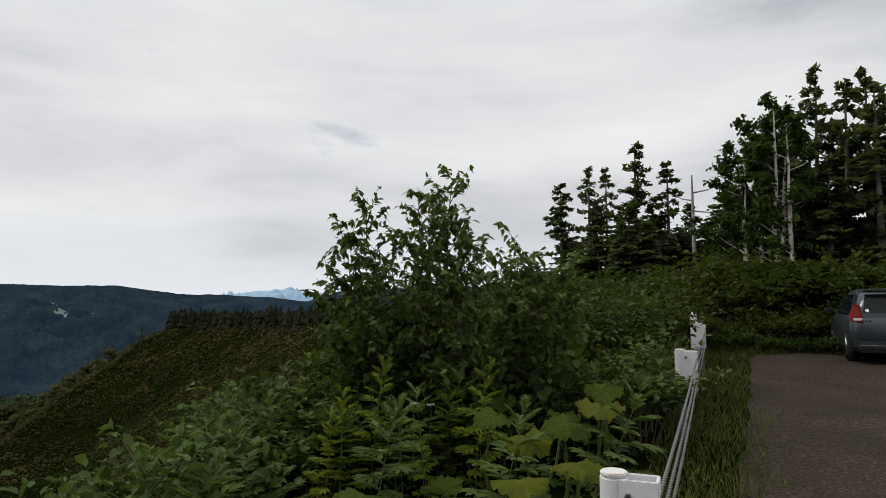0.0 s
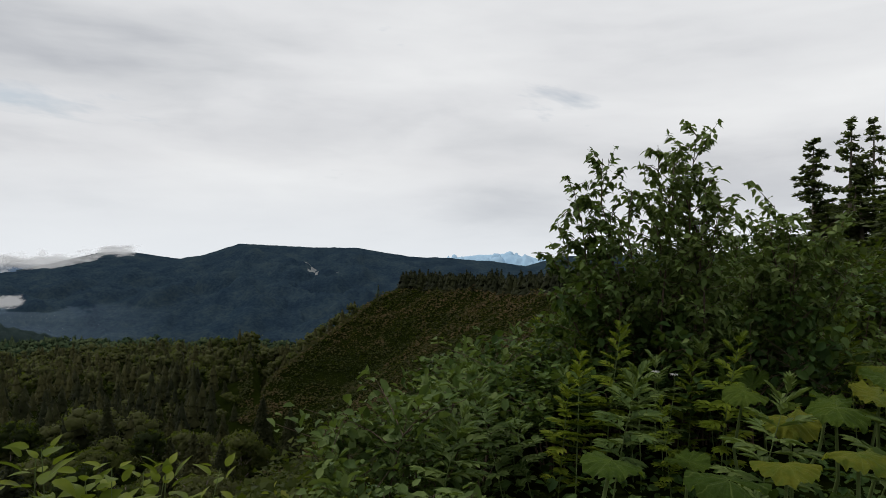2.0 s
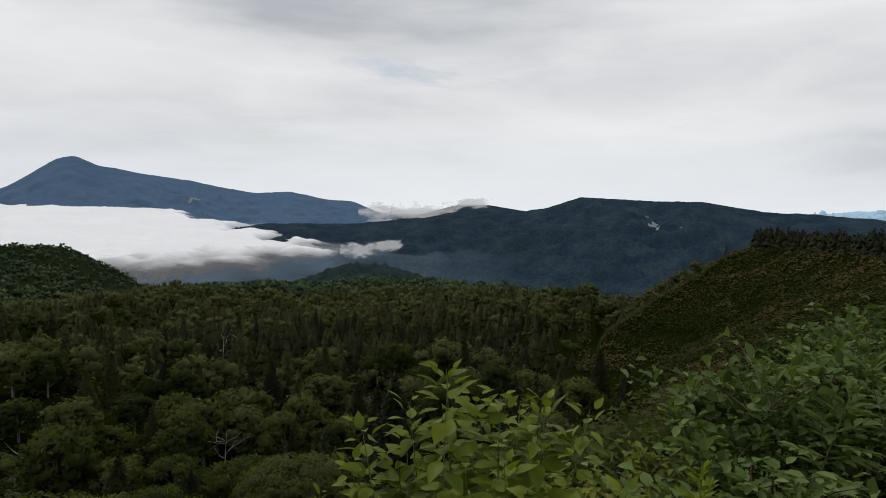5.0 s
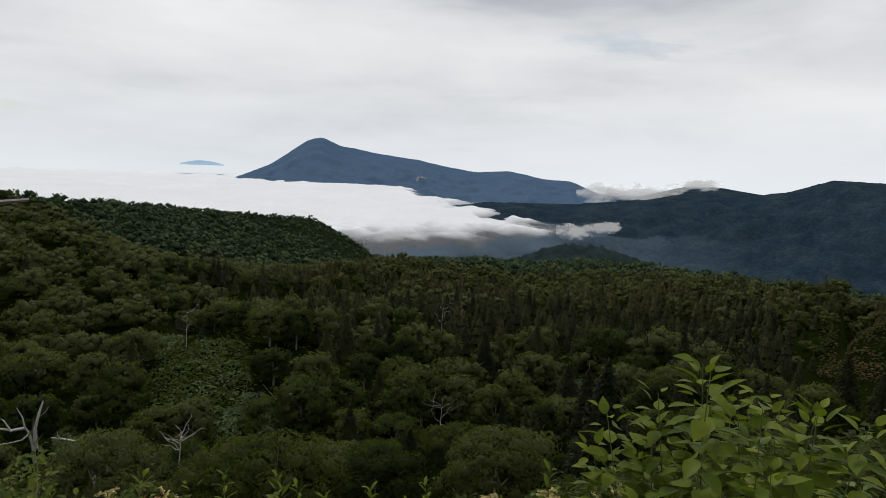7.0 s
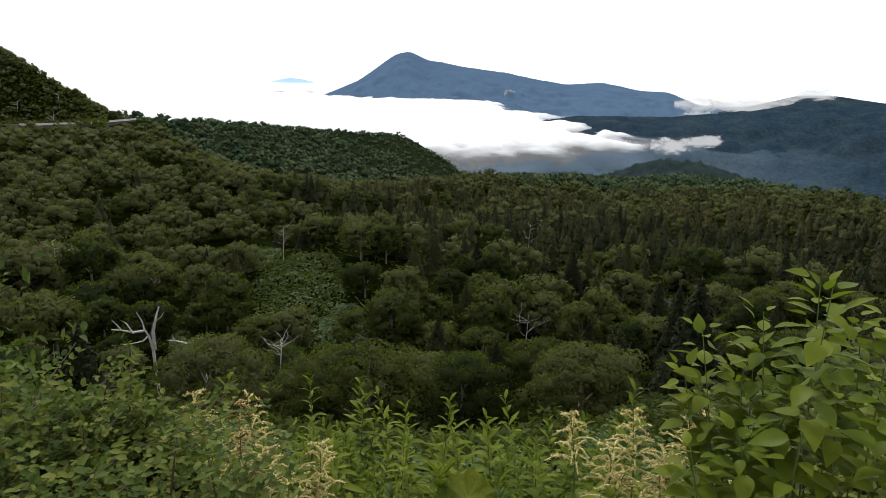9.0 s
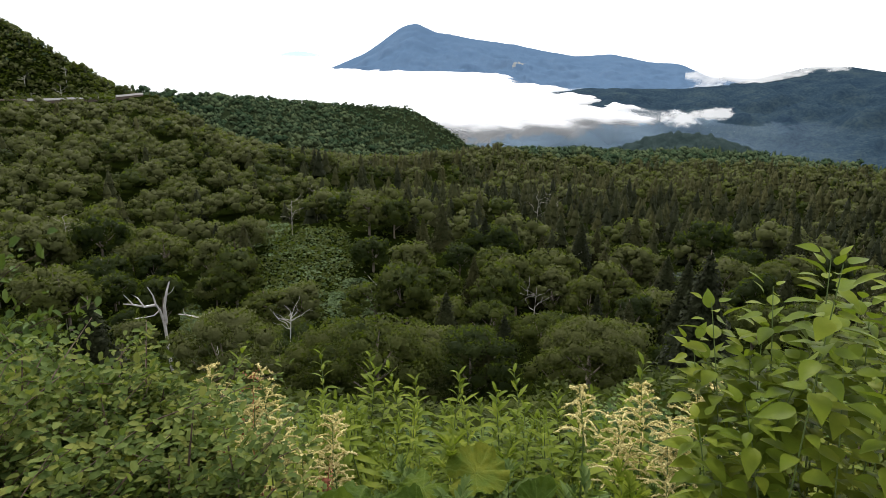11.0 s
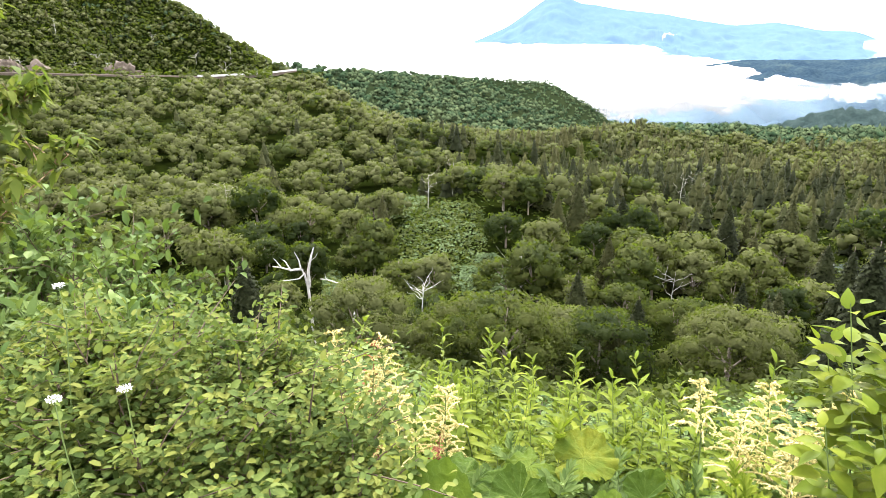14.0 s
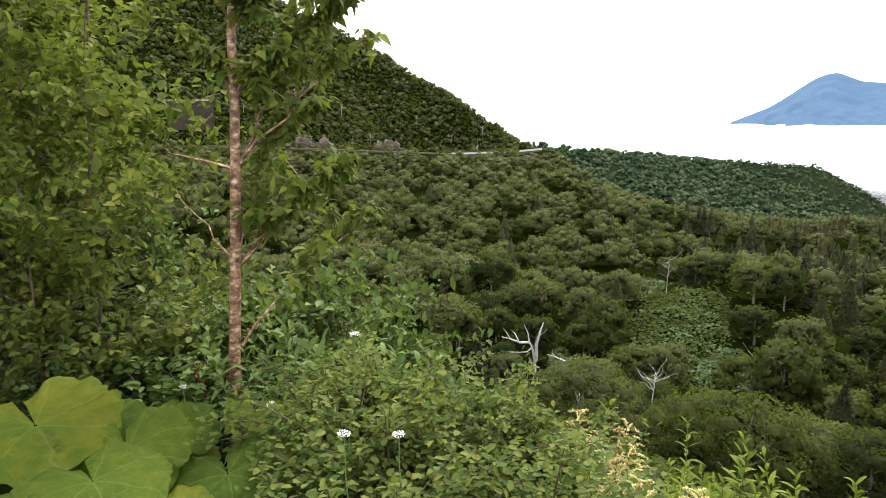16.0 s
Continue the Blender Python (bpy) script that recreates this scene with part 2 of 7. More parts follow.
def frames_from(normal, spin):
    """Axes (a, b, n) for arrays of normals, turned by spin."""
    n = normal / np.maximum(np.linalg.norm(normal, axis=1, keepdims=True), 1e-9)
    ref = np.where(np.abs(n[:, 2:3]) < 0.9, np.array([[0, 0, 1.0]]), np.array([[1.0, 0, 0]]))
    a = np.cross(ref, n)
    a /= np.linalg.norm(a, axis=1, keepdims=True)
    b = np.cross(n, a)
    c, s = np.cos(spin)[:, None], np.sin(spin)[:, None]
    return a * c + b * s, b * c - a * s, n


def leaf_cards(pos, normal, size, gen, aspect=0.7, fold=0.18):
    """Small folded leaves, four corners each, at pos: verts and quads."""
    k = len(pos)
    a, b, n = frames_from(normal, gen.uniform(0, 2 * math.pi, k))
    s = size[:, None]
    tip, tail = pos + a * s * 0.5, pos - a * s * 0.5
    l, r = pos + b * s * aspect * 0.5 + n * s * fold, pos - b * s * aspect * 0.5 + n * s * fold
    v = np.stack([tail, r, tip, l], 1).reshape(-1, 3)
    return v, np.arange(4 * k).reshape(k, 4)


# ---- terrain ----
def polar(az, d):
    a = np.radians(az)
    return -np.sin(a) * d, np.cos(a) * d


def value_noise(x, y, seed=0):
    xi, yi = np.floor(x), np.floor(y)
    xf, yf = x - xi, y - yi
    u, v = xf * xf * (3 - 2 * xf), yf * yf * (3 - 2 * yf)

    def corner(a, b):
        h = np.sin(a * 127.1 + b * 311.7 + seed * 74.7) * 43758.5453
        return h - np.floor(h)
    return (corner(xi, yi) * (1 - u) + corner(xi + 1, yi) * u) * (1 - v) + (corner(xi, yi + 1) * (1 - u) + corner(xi + 1, yi + 1) * u) * v - 0.5


def fractal(x, y, octaves=4, seed=0):
    t, a = 0, 1.0
    for i in range(octaves):
        t, a, x, y = t + a * value_noise(x, y, seed + i), a * 0.5, x * 2.03 + 5.1, y * 2.03 + 1.7
    return t


def ridge(x, y, crest, left, right, soft=4.0):
    """Height of a ridge along a crest line of (x, y, z), falling by the given slopes on its left and right sides."""
    best, out = np.full(x.shape, 1e9), np.zeros(x.shape)
    for (x0, y0, z0), (x1, y1, z1) in zip(crest, crest[1:]):
        dx, dy = x1 - x0, y1 - y0
        t = np.clip(((x - x0) * dx + (y - y0) * dy) / (dx * dx + dy * dy), 0, 1)
        px, py = x - x0 - t * dx, y - y0 - t * dy
        d = np.hypot(px, py)
        side = dx * py - dy * px
        fall = np.where(side > 0, left, right) * (np.sqrt(d * d + soft * soft) - soft)
        near = d < best
        best, out = np.where(near, d, best), np.where(near, z0 + t * (z1 - z0) - fall, out)
    return out


def smax(a, b, k):
    h = np.clip(0.5 + 0.5 * (a - b) / k, 0, 1)
    return b + (a - b) * h + k * h * (1 - h)


def crest_of(rows):
    return [(*(float(c) for c in polar(az, d)), z) for az, d, z in rows]


LIP = [(-420.0, -150.0, 12.0), (-60.0, -12.0, 1.0), (-7.0, 1.2, 0.0), (-1.5, 0.55, 0.0), (0.8, 0.6, 0.0), (3.0, 1.8, 0.0), (6.0, 3.8, 0.05), (11.0, 6.6, 0.02), (18.0, 10.0, 0.05), (30.0, 15.0, 0.1), (56.0, 29.0, -1.5), (92.0, 62.0, -5.0), (124.0, 110.0, -8.0), (138.0, 160.0, -9.5), (220.0, 330.0, -60.0), (400.0, 640.0, -200.0)]
SPUR = [(150.0, 175.0, -12.0), (128.0, 160.0, -13.0), (108.0, 152.0, -20.0), (88.0, 142.0, -27.5), (72.0, 132.0, -34.0)]
ROAD = crest_of([(36.0, 342, -15.2), (38.5, 320, -15.4), (43.0, 296, -14.8), (48.0, 288, -13.2), (54.0, 292, -11.6), (62.0, 300, -9.5), (80.0, 300, -6.0)])
HILL = crest_of([(35.0, 350, -19.0), (37.8, 362, -16.5), (40.5, 385, -5.0), (45.0, 410, 15.0), (50.0, 425, 38.0), (62.0, 440, 92.0), (85.0, 440, 150.0)])
MID = crest_of([(40.0, 470, -16.0), (35.0, 500, -24.0), (28.0, 600, -33.0), (21.0, 690, -43.0), (15.0, 720, -49.0), (13.6, 720, -57.0), (9.5, 730, -90.0), (4.0, 740, -110.0)])


def road_distance(x, y):
    """Distance from the mountain road, and its height there."""
    best, zr = np.full(x.shape, 1e9), np.zeros(x.shape)
    for (x0, y0, z0), (x1, y1, z1) in zip(ROAD, ROAD[1:]):
        t = np.clip(((x - x0) * (x1 - x0) + (y - y0) * (y1 - y0)) / ((x1 - x0) ** 2 + (y1 - y0) ** 2), 0, 1)
        q = np.hypot(x - x0 - t * (x1 - x0), y - y0 - t * (y1 - y0))
        zr, best = np.where(q < best, z0 + t * (z1 - z0), zr), np.minimum(q, best)
    return best, zr


def hill_height(x, y):
    """The steep hill above the road: the highest of the slopes that fall from each stretch of its crest."""
    return np.maximum.reduce([ridge(x, y, HILL[i:i + 2], 0.95, 0.95, 6.0) for i in range(len(HILL) - 1)])


def height(x, y):
    d = np.hypot(x, y)
    az = np.degrees(np.arctan2(-x, y))
    floor_ = -31.0 - 0.096 * np.maximum(d - 120, 0) + 6.0 * np.exp(-((d - 40) / 40) ** 2)
    floor_ = floor_ - np.maximum(d - 570 - 60 * np.clip((az + 12) / 15, -1, 1), 0) * 0.30
    floor_ = np.maximum(floor_, -270 + 0.012 * np.maximum(d - 1000, 0))
    right = np.clip((-18 - az) / 10, 0, 1) * np.clip((230 - d) / 40, 0, 1)
    floor_ = floor_ + (8 * fractal(x / 110, y / 110, 3, 3) + 5 * fractal(x / 38, y / 38, 2, 12)) * (1 - 0.8 * right) - 5.0 * right
    lip = ridge(x, y, LIP, 0.60, 0.015 + 0.07 * np.clip((x - 35) / 40, 0, 1), 0.6)
    h = smax(lip, floor_, 9.0)
    h = smax(h, ridge(x, y, SPUR, 0.42, 0.42, 10.0), 6.0)
    lane, zr = road_distance(x, y)
    h = smax(h, ridge(x, y, ROAD, 0.135, 0.5, 6.0) - 0.22 * np.maximum(lane - 130, 0), 8.0)
    h = smax(h, hill_height(x, y) + 9 * fractal(x / 60, y / 60, 4, 9) * np.clip((d - 330) / 60, 0, 1), 4.0)
    low = np.interp(az, [-180, 4, 7, 10, 15, 20, 26.3, 32, 34.6, 36, 37.5, 180], [60, 10, -6.9, -7.4, -8.0, -8.0, -7.3, -5.3, -2.8, -1.0, 60, 60])
    h = np.where(d > 150, np.minimum(h, 1.65 - 6.0 + d * np.tan(np.radians(np.minimum(low, 60)))), h)
    h = smax(h, ridge(x, y, MID, 0.3, 0.30, 12.0), 10.0)
    edge = np.interp(az, [-40.6, -40.1, -38.5, -35.6, -31.6, -29.4, -28.2, -27.0], [30, -3.3, -4.05, -6.2, -9.1, -10.8, -13.5, 30])
    h = np.where((d > 120) & (d < 330), np.minimum(h, 1.4 + d * np.tan(np.radians(edge))), h)
    cut = np.clip((15 - lane) / 8, 0, 1)
    h = h * (1 - cut) + (zr - 0.5) * cut
    h = h + np.where(y < 0.6 + 0.5 * np.abs(x), 0.0085 * np.clip(x, 0, 30), 0)
    flat = (y < 0.07 * x + 0.5) & (np.abs(x) < 45)
    return h + np.where(flat, 0, 1) * np.clip((d - 12) / 60, 0, 1) * 1.6 * fractal(x / 17, y / 17, 3, 5)


def make_ground():
    az = np.concatenate([np.arange(-100, 36, 0.9), np.arange(36, 70, 0.4), np.arange(70, 100, 0.9), np.arange(100, 260, 4.0)])
    r = np.concatenate([[0.005], np.linspace(0.4, 12, 40), np.geomspace(12.4, 1100, 150), np.geomspace(1150, 4800, 14)])
    r = np.sort(np.concatenate([r, np.linspace(287.3, 453.1, 40)]))
    A, R = np.meshgrid(az, r, indexing="ij")
    x, y = polar(A, R)
    v = np.stack([x, y, height(x, y)], -1).reshape(-1, 3)
    n, k = len(az), len(r)
    i, j = np.meshgrid(np.arange(n), np.arange(k - 1), indexing="ij")
    i2 = (i + 1) % n
    f = np.stack([i * k + j, i * k + j + 1, i2 * k + j + 1, i2 * k + j], -1).reshape(-1, 4)
    # beyond 430 m and 980 m the ground takes colours with haze mixed in
    ob = new("ground", mesh_of("ground", v, f, [undergrowth, hazy_ridge_floor, hazy_forest], True, ((r[j] > 430).astype(int) + (r[j] > 980)).ravel()))
    tagged(ob, "green mountain slopes and valley floor under the forest", "ground", kind="structure")


make_ground()


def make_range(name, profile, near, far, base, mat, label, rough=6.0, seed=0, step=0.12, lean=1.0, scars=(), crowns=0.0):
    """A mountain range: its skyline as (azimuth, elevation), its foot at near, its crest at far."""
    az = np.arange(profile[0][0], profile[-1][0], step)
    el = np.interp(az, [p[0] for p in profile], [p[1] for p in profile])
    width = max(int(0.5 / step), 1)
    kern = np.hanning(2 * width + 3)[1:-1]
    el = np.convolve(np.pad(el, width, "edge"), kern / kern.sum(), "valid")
    if scars:
        a0, a1 = min(q[0] for q in scars) - 1.0, max(q[0] for q in scars) + 1.0
        fine = np.sort(np.concatenate([az[(az < a0 - 0.02) | (az > a1 + 0.02)], np.arange(a0, a1, 0.04)]))
        az, el = fine, np.interp(fine, az, el)
    t = np.linspace(0, 1.25, 74 if scars else 56)
    A, Tt = np.meshgrid(az, t, indexing="ij")
    R = near + (far - near) * Tt
    x, y = polar(A, R)
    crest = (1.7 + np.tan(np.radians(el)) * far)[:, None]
    up = np.where(Tt < 1, np.clip(Tt, 0, 1) ** lean, 1 - (Tt - 1) * 2)
    z = base + (crest - base) * up
    gully = np.abs(fractal(x / 130, y / 130, 5, seed)) * 2 - 0.4
    z = z + rough * gully * np.sin(np.clip(Tt, 0, 1) * math.pi) ** 0.7 * (far / 1000) + 0.6 * rough * fractal(x / 25, y / 25, 3, seed + 7) * np.clip(Tt * 3, 0, 1) * 0.35
    z = z + crowns * np.abs(fractal(x / 11, y / 11, 2, seed + 3))
    n, k = A.shape
    i, j = np.meshgrid(np.arange(n - 1), np.arange(k - 1), indexing="ij")
    f = np.stack([i * k + j, (i + 1) * k + j, (i + 1) * k + j + 1, i * k + j + 1], -1).reshape(-1, 4)
    bare = np.zeros((n - 1, k - 1), int)
    for a0, t0, wa, wt in scars:
        q = ((A + 6.0 * (Tt - t0) - a0) / wa) ** 2 + ((Tt - t0) / wt) ** 2 + 1.2 * fractal(x / 14, y / 14, 2, 5)
        bare |= (q < 1)[:-1, :-1]
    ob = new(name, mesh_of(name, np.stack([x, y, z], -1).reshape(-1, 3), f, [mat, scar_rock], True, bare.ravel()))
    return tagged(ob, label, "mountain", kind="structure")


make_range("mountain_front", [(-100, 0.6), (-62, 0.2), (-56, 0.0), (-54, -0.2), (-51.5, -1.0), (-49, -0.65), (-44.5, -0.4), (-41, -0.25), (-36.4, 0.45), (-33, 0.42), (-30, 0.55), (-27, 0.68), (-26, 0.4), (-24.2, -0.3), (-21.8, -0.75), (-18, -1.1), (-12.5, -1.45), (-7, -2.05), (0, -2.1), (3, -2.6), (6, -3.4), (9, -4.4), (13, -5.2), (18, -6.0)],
           1500, 2600, -262, hazy_forest, "dark forested mountain range under low cloud", 15.0, 3, step=0.2, lean=0.9, scars=((-32.5, 0.76, 0.30, 0.016), (-32.9, 0.71, 0.36, 0.020), (-33.3, 0.68, 0.16, 0.014), (-30.7, 0.83, 0.12, 0.014), (-35.1, 0.64, 0.10, 0.012)))
make_range("hill_knoll", [(-15, -7.2), (-12.3, -6.3), (-10.4, -5.65), (-8.2, -5.55), (-6.4, -5.72), (-3.7, -6.75), (-1, -7.5)], 1050, 1250, -190, hazy_knoll, "low wooded hill at the valley's mouth", 13.0, 8, crowns=14.0)
make_range("mountain_saddle", [(-25, -0.9), (-21.8, -0.62), (-19, -0.2), (-16.5, -0.22), (-13, -1.15), (-11, -1.6)], 2700, 3300, -150, hazy_forest, "dark rounded summit behind the forested range", 5.0, 31)
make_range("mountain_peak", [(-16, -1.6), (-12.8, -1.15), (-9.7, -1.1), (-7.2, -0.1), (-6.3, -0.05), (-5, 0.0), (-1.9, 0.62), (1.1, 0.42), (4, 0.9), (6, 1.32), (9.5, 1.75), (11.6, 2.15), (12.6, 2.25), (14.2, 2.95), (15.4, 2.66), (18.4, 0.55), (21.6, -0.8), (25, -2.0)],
           3300, 4300, -180, hazy_peak, "haze-blue cone-shaped volcano rising above a sea of cloud", 7.0, 12, lean=1.15, scars=((5.4, 0.62, 0.35, 0.035), (5.9, 0.58, 0.2, 0.03)))
make_range("mountain_distant", [(-60, -0.6), (-54.2, -0.15), (-52, -0.7), (-51.2, -0.3), (-50.4, 0.08), (-49.3, 0.0), (-47.7, -0.08), (-44.5, -0.4), (-42, -0.9)], 3900, 4500, -120, hazy_far, "distant mountain chain coloured pale blue for haze", 22.0, 20)
make_range("mountain_island", [(22.2, 0.3), (22.7, 0.47), (23.5, 0.58), (24.1, 0.62), (24.8, 0.52), (25.6, 0.3)], 4600, 4700, 20, hazy_far, "faint haze-blue summit far beyond the clouds", 0.6, 25)


def soften_cloud(mat):
    """Cloud edges thin out where the layer is thin."""
    nt = mat.node_tree
    out = nt.nodes["Material Output"]
    src = out.inputs[0].links[0].from_socket
    at = nt.nodes.new("ShaderNodeAttribute")
    at.attribute_name = "thickness"
    clear, mx = nt.nodes.new("ShaderNodeBsdfTransparent"), nt.nodes.new("ShaderNodeMixShader")
    nt.links.new(at.outputs["Fac"], mx.inputs[0])
    nt.links.new(clear.outputs[0], mx.inputs[1])
    nt.links.new(src, mx.inputs[2])
    nt.links.new(mx.outputs[0], out.inputs[0])


cloud_soft = material("cloud_soft", [(0.72, 0.73, 0.75), (0.80, 0.81, 0.82)], 0.004, 1.0, 0.0, spec=0.0, translucent=0.2)
soften_cloud(cloud_white)
soften_cloud(cloud_soft)
soften_cloud(haze_blue)


def make_cloud_sea():
    az = np.concatenate([np.arange(-24, 26, 0.25), np.arange(26, 110, 1.5)])
    t = np.linspace(0, 1, 150) ** 1.3
    A, Tt = np.meshgrid(az, t, indexing="ij")
    R = 1180 + (4780 - 1180) * Tt
    x, y = polar(A, R)
    edge = np.interp(A, [-24, -14, -9, -5, 0, 4, 9, 14, 110], [2300, 2250, 2120, 1850, 1640, 1560, 1500, 1450, 1450])
    inside = np.clip((R - edge + 300 * fractal(x / 160, y / 160, 5, 77)) / 330, 0, 1)
    back = np.interp(A, [-24, -9, -4, 0, 3, 6, 8, 10], [2300, 2320, 2380, 2600, 2900, 3400, 4200, 6500])
    inside = inside * np.clip((back - R + 500 * fractal(x / 150, y / 150, 5, 31)) / 420, 0, 1)
    inside = inside * np.clip((A + 9.5 + 3.0 * fractal(x / 140, y / 140, 4, 55)) / 3.5, 0, 1)
    # thin see-through sheet added in front of the cloud to imitate valley haze
    haze_sheet = 0.15 * np.clip((R - 1180) / 300, 0, 1) * np.clip((2250 - R) / 250, 0, 1) * np.clip((A + 23) / 18, 0, 1) ** 1.5 * np.clip(0.8 + fractal(x / 260, y / 260, 3, 91), 0, 1)
    puff = np.abs(fractal(x / 230, y / 230, 6, 41))
    z = np.interp(R, [1180, 1600, 2300, 3200, 4780], [-205, -176, -140, -95, -58]) + inside * (30 * puff + 26 * np.abs(fractal(x / 95, y / 95, 5, 17)) * np.clip((2900 - R) / 900, 0, 1) + 16)
    n, k = A.shape
    i, j = np.meshgrid(np.arange(n - 1), np.arange(k - 1), indexing="ij")
    f = np.stack([i * k + j, i * k + j + 1, (i + 1) * k + j + 1, (i + 1) * k + j], -1).reshape(-1, 4)
    me = mesh_of("cloud_sea", np.stack([x, y, z], -1).reshape(-1, 3), f, [cloud_white, haze_blue], True, (inside[:-1, :-1] < 0.03).astype(int).ravel())
    vn = np.zeros(len(me.vertices) * 3, np.float32)
    me.vertex_normals.foreach_get("vector", vn)
    vn = vn.reshape(-1, 3) * 0.4 + np.array([0, 0, 0.6])
    me.normals_split_custom_set_from_vertices((vn / np.linalg.norm(vn, axis=1, keepdims=True)).tolist())
    thick = np.maximum(haze_sheet, np.clip(inside * 1.35 - 0.16 + 0.5 * fractal(x / 60, y / 60, 4, 23) * np.clip(1 - inside, 0, 0.6), 0, 1))
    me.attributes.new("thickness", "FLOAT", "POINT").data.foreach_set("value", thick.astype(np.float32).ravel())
    tagged(new("cloud_sea", me), "white sea of low cloud filling the far valleys, with an added blue haze sheet before it", "cloud", kind="structure")


def cloudlet(az, el, d, w, h, seed):
    """A small torn cloud on the mountainside: a lumpy sheet that thins out to its rim."""
    u, v = np.meshgrid(np.linspace(-1, 1, 48), np.linspace(-1, 1, 26), indexing="ij")
    cx, cy = polar(az, d)
    sx, sy = polar(az + 90, 1.0)
    x, y = cx - u * w * sx, cy - u * w * sy
    q = np.hypot(u, v) + 0.9 * fractal(u * 2.2 + seed, v * 1.6, 5, seed)
    bulge = np.clip(1 - q, 0, 1)
    z = 1.65 + d * math.tan(radians(el)) + v * h + u * w * 0.05
    k = v.shape[1]
    i, j = np.meshgrid(np.arange(u.shape[0] - 1), np.arange(k - 1), indexing="ij")
    f = np.stack([i * k + j, (i + 1) * k + j, (i + 1) * k + j + 1, i * k + j + 1], -1).reshape(-1, 4)
    me = mesh_of("cloudlet", np.stack([x, y, z + 0 * u], -1).reshape(-1, 3), f, cloud_soft, True)
    up = np.tile([0, 0, 1.0], (len(me.vertices), 1))
    me.normals_split_custom_set_from_vertices(up.tolist())
    me.attributes.new("thickness", "FLOAT", "POINT").data.foreach_set("value", np.clip(bulge * 1.3, 0, 0.75).astype(np.float32).ravel())
    tagged(new("cloudlet", me), "small torn white cloud clinging to the mountainside", "cloud", kind="structure")


for row in ((-8.0, -4.35, 1750, 56, 22, 3), (-10.4, -3.95, 1800, 50, 17, 9), (-10.4, -0.95, 3200, 150, 50, 5), (-13.3, -0.95, 3180, 170, 46, 12), (-17.2, -0.15, 2650, 110, 22, 21)):
    cloudlet(*row)
make_cloud_sea()


# ---- forest ----
GOLD = (1 + 5 ** 0.5) / 2
ICO = (np.array([(-1, GOLD, 0), (1, GOLD, 0), (-1, -GOLD, 0), (1, -GOLD, 0), (0, -1, GOLD), (0, 1, GOLD), (0, -1, -GOLD), (0, 1, -GOLD), (GOLD, 0, -1), (GOLD, 0, 1), (-GOLD, 0, -1), (-GOLD, 0, 1)]) / math.hypot(1, GOLD),
       np.array([(0, 11, 5), (0, 5, 1), (0, 1, 7), (0, 7, 10), (0, 10, 11), (1, 5, 9), (5, 11, 4), (11, 10, 2), (10, 7, 6), (7, 1, 8), (3, 9, 4), (3, 4, 2), (3, 2, 6), (3, 6, 8), (3, 8, 9), (4, 9, 5), (2, 4, 11), (6, 2, 10), (8, 6, 7), (9, 8, 1)]))
OCTA = (np.array([(1.0, 0, 0), (0, 1, 0), (-1, 0, 0), (0, -1, 0), (0, 0, 1), (0, 0, -1)]), np.array([(0, 1, 4), (1, 2, 4), (2, 3, 4), (3, 0, 4), (1, 0, 5), (2, 1, 5), (3, 2, 5), (0, 3, 5)]))


def crown_birch(gen, cards, size, spread=1.0, tall=1.0, boughs=24, core=0.8):
    """A domed, uneven crown about 7 m wide and 6 m high above a base at 0: leaf clumps round the ends of the boughs."""
    k = boughs
    up = 1 - 1.45 * (np.arange(k) + gen.uniform(0.1, 0.9, k)) / k
    ang = np.arange(k) * 2.39996 + gen.uniform(-0.5, 0.5, k)
    ring = np.sqrt(np.clip(1 - up ** 2, 0, 1)) * gen.uniform(0.7, 1.12, k)
    c = np.stack([np.cos(ang) * ring * 2.55 * spread, np.sin(ang) * ring * 2.55 * spread, (2.9 + up * 2.0 * gen.uniform(0.75, 1.12, k)) * tall], 1)
    r = gen.uniform(0.7, 1.3, k) * (24 / k) ** 0.4
    which = gen.choice(k, cards, p=r ** 2 / np.sum(r ** 2))
    n = gen.normal(size=(cards, 3))
    n[:, 2] = np.where((n[:, 2] < -0.2) & (gen.random(cards) < 0.7), -n[:, 2], n[:, 2])
    n /= np.linalg.norm(n, axis=1, keepdims=True)
    pos = c[which] + n * (r[which] * gen.uniform(0.7, 1.08, cards))[:, None] * np.array([1, 1, 0.72])
    dome = pos - np.array([0, 0, 2.3 * tall])
    dome /= np.linalg.norm(dome, axis=1, keepdims=True)
    shade = n * 0.5 + dome * 0.62 + gen.normal(0, 0.13, (cards, 3))
    v, f = leaf_tris(pos, n + gen.normal(0, 0.45, (cards, 3)), gen.uniform(0.6, 1.35, cards) * size, gen)
    cv, cf = ICO if k > 7 else OCTA
    hull = c[:, None] + cv[None] * (r * core)[:, None, None] * gen.uniform(0.8, 1.15, (k, len(cv), 1)) * np.array([1, 1, 0.74])
    hdome = hull - np.array([0, 0, 2.3 * tall])
    hshade = cv[None] * 0.55 + hdome / np.linalg.norm(hdome, axis=2, keepdims=True) * 0.6
    hf = (cf[None] + (np.arange(k) * len(cv))[:, None, None]).reshape(-1, 3)
    v, f = merged([(v, f), (hull.reshape(-1, 3), hf)])
    shade = np.concatenate([np.repeat(shade, 3, axis=0), hshade.reshape(-1, 3)])
    return v, f, shade / np.linalg.norm(shade, axis=1, keepdims=True)


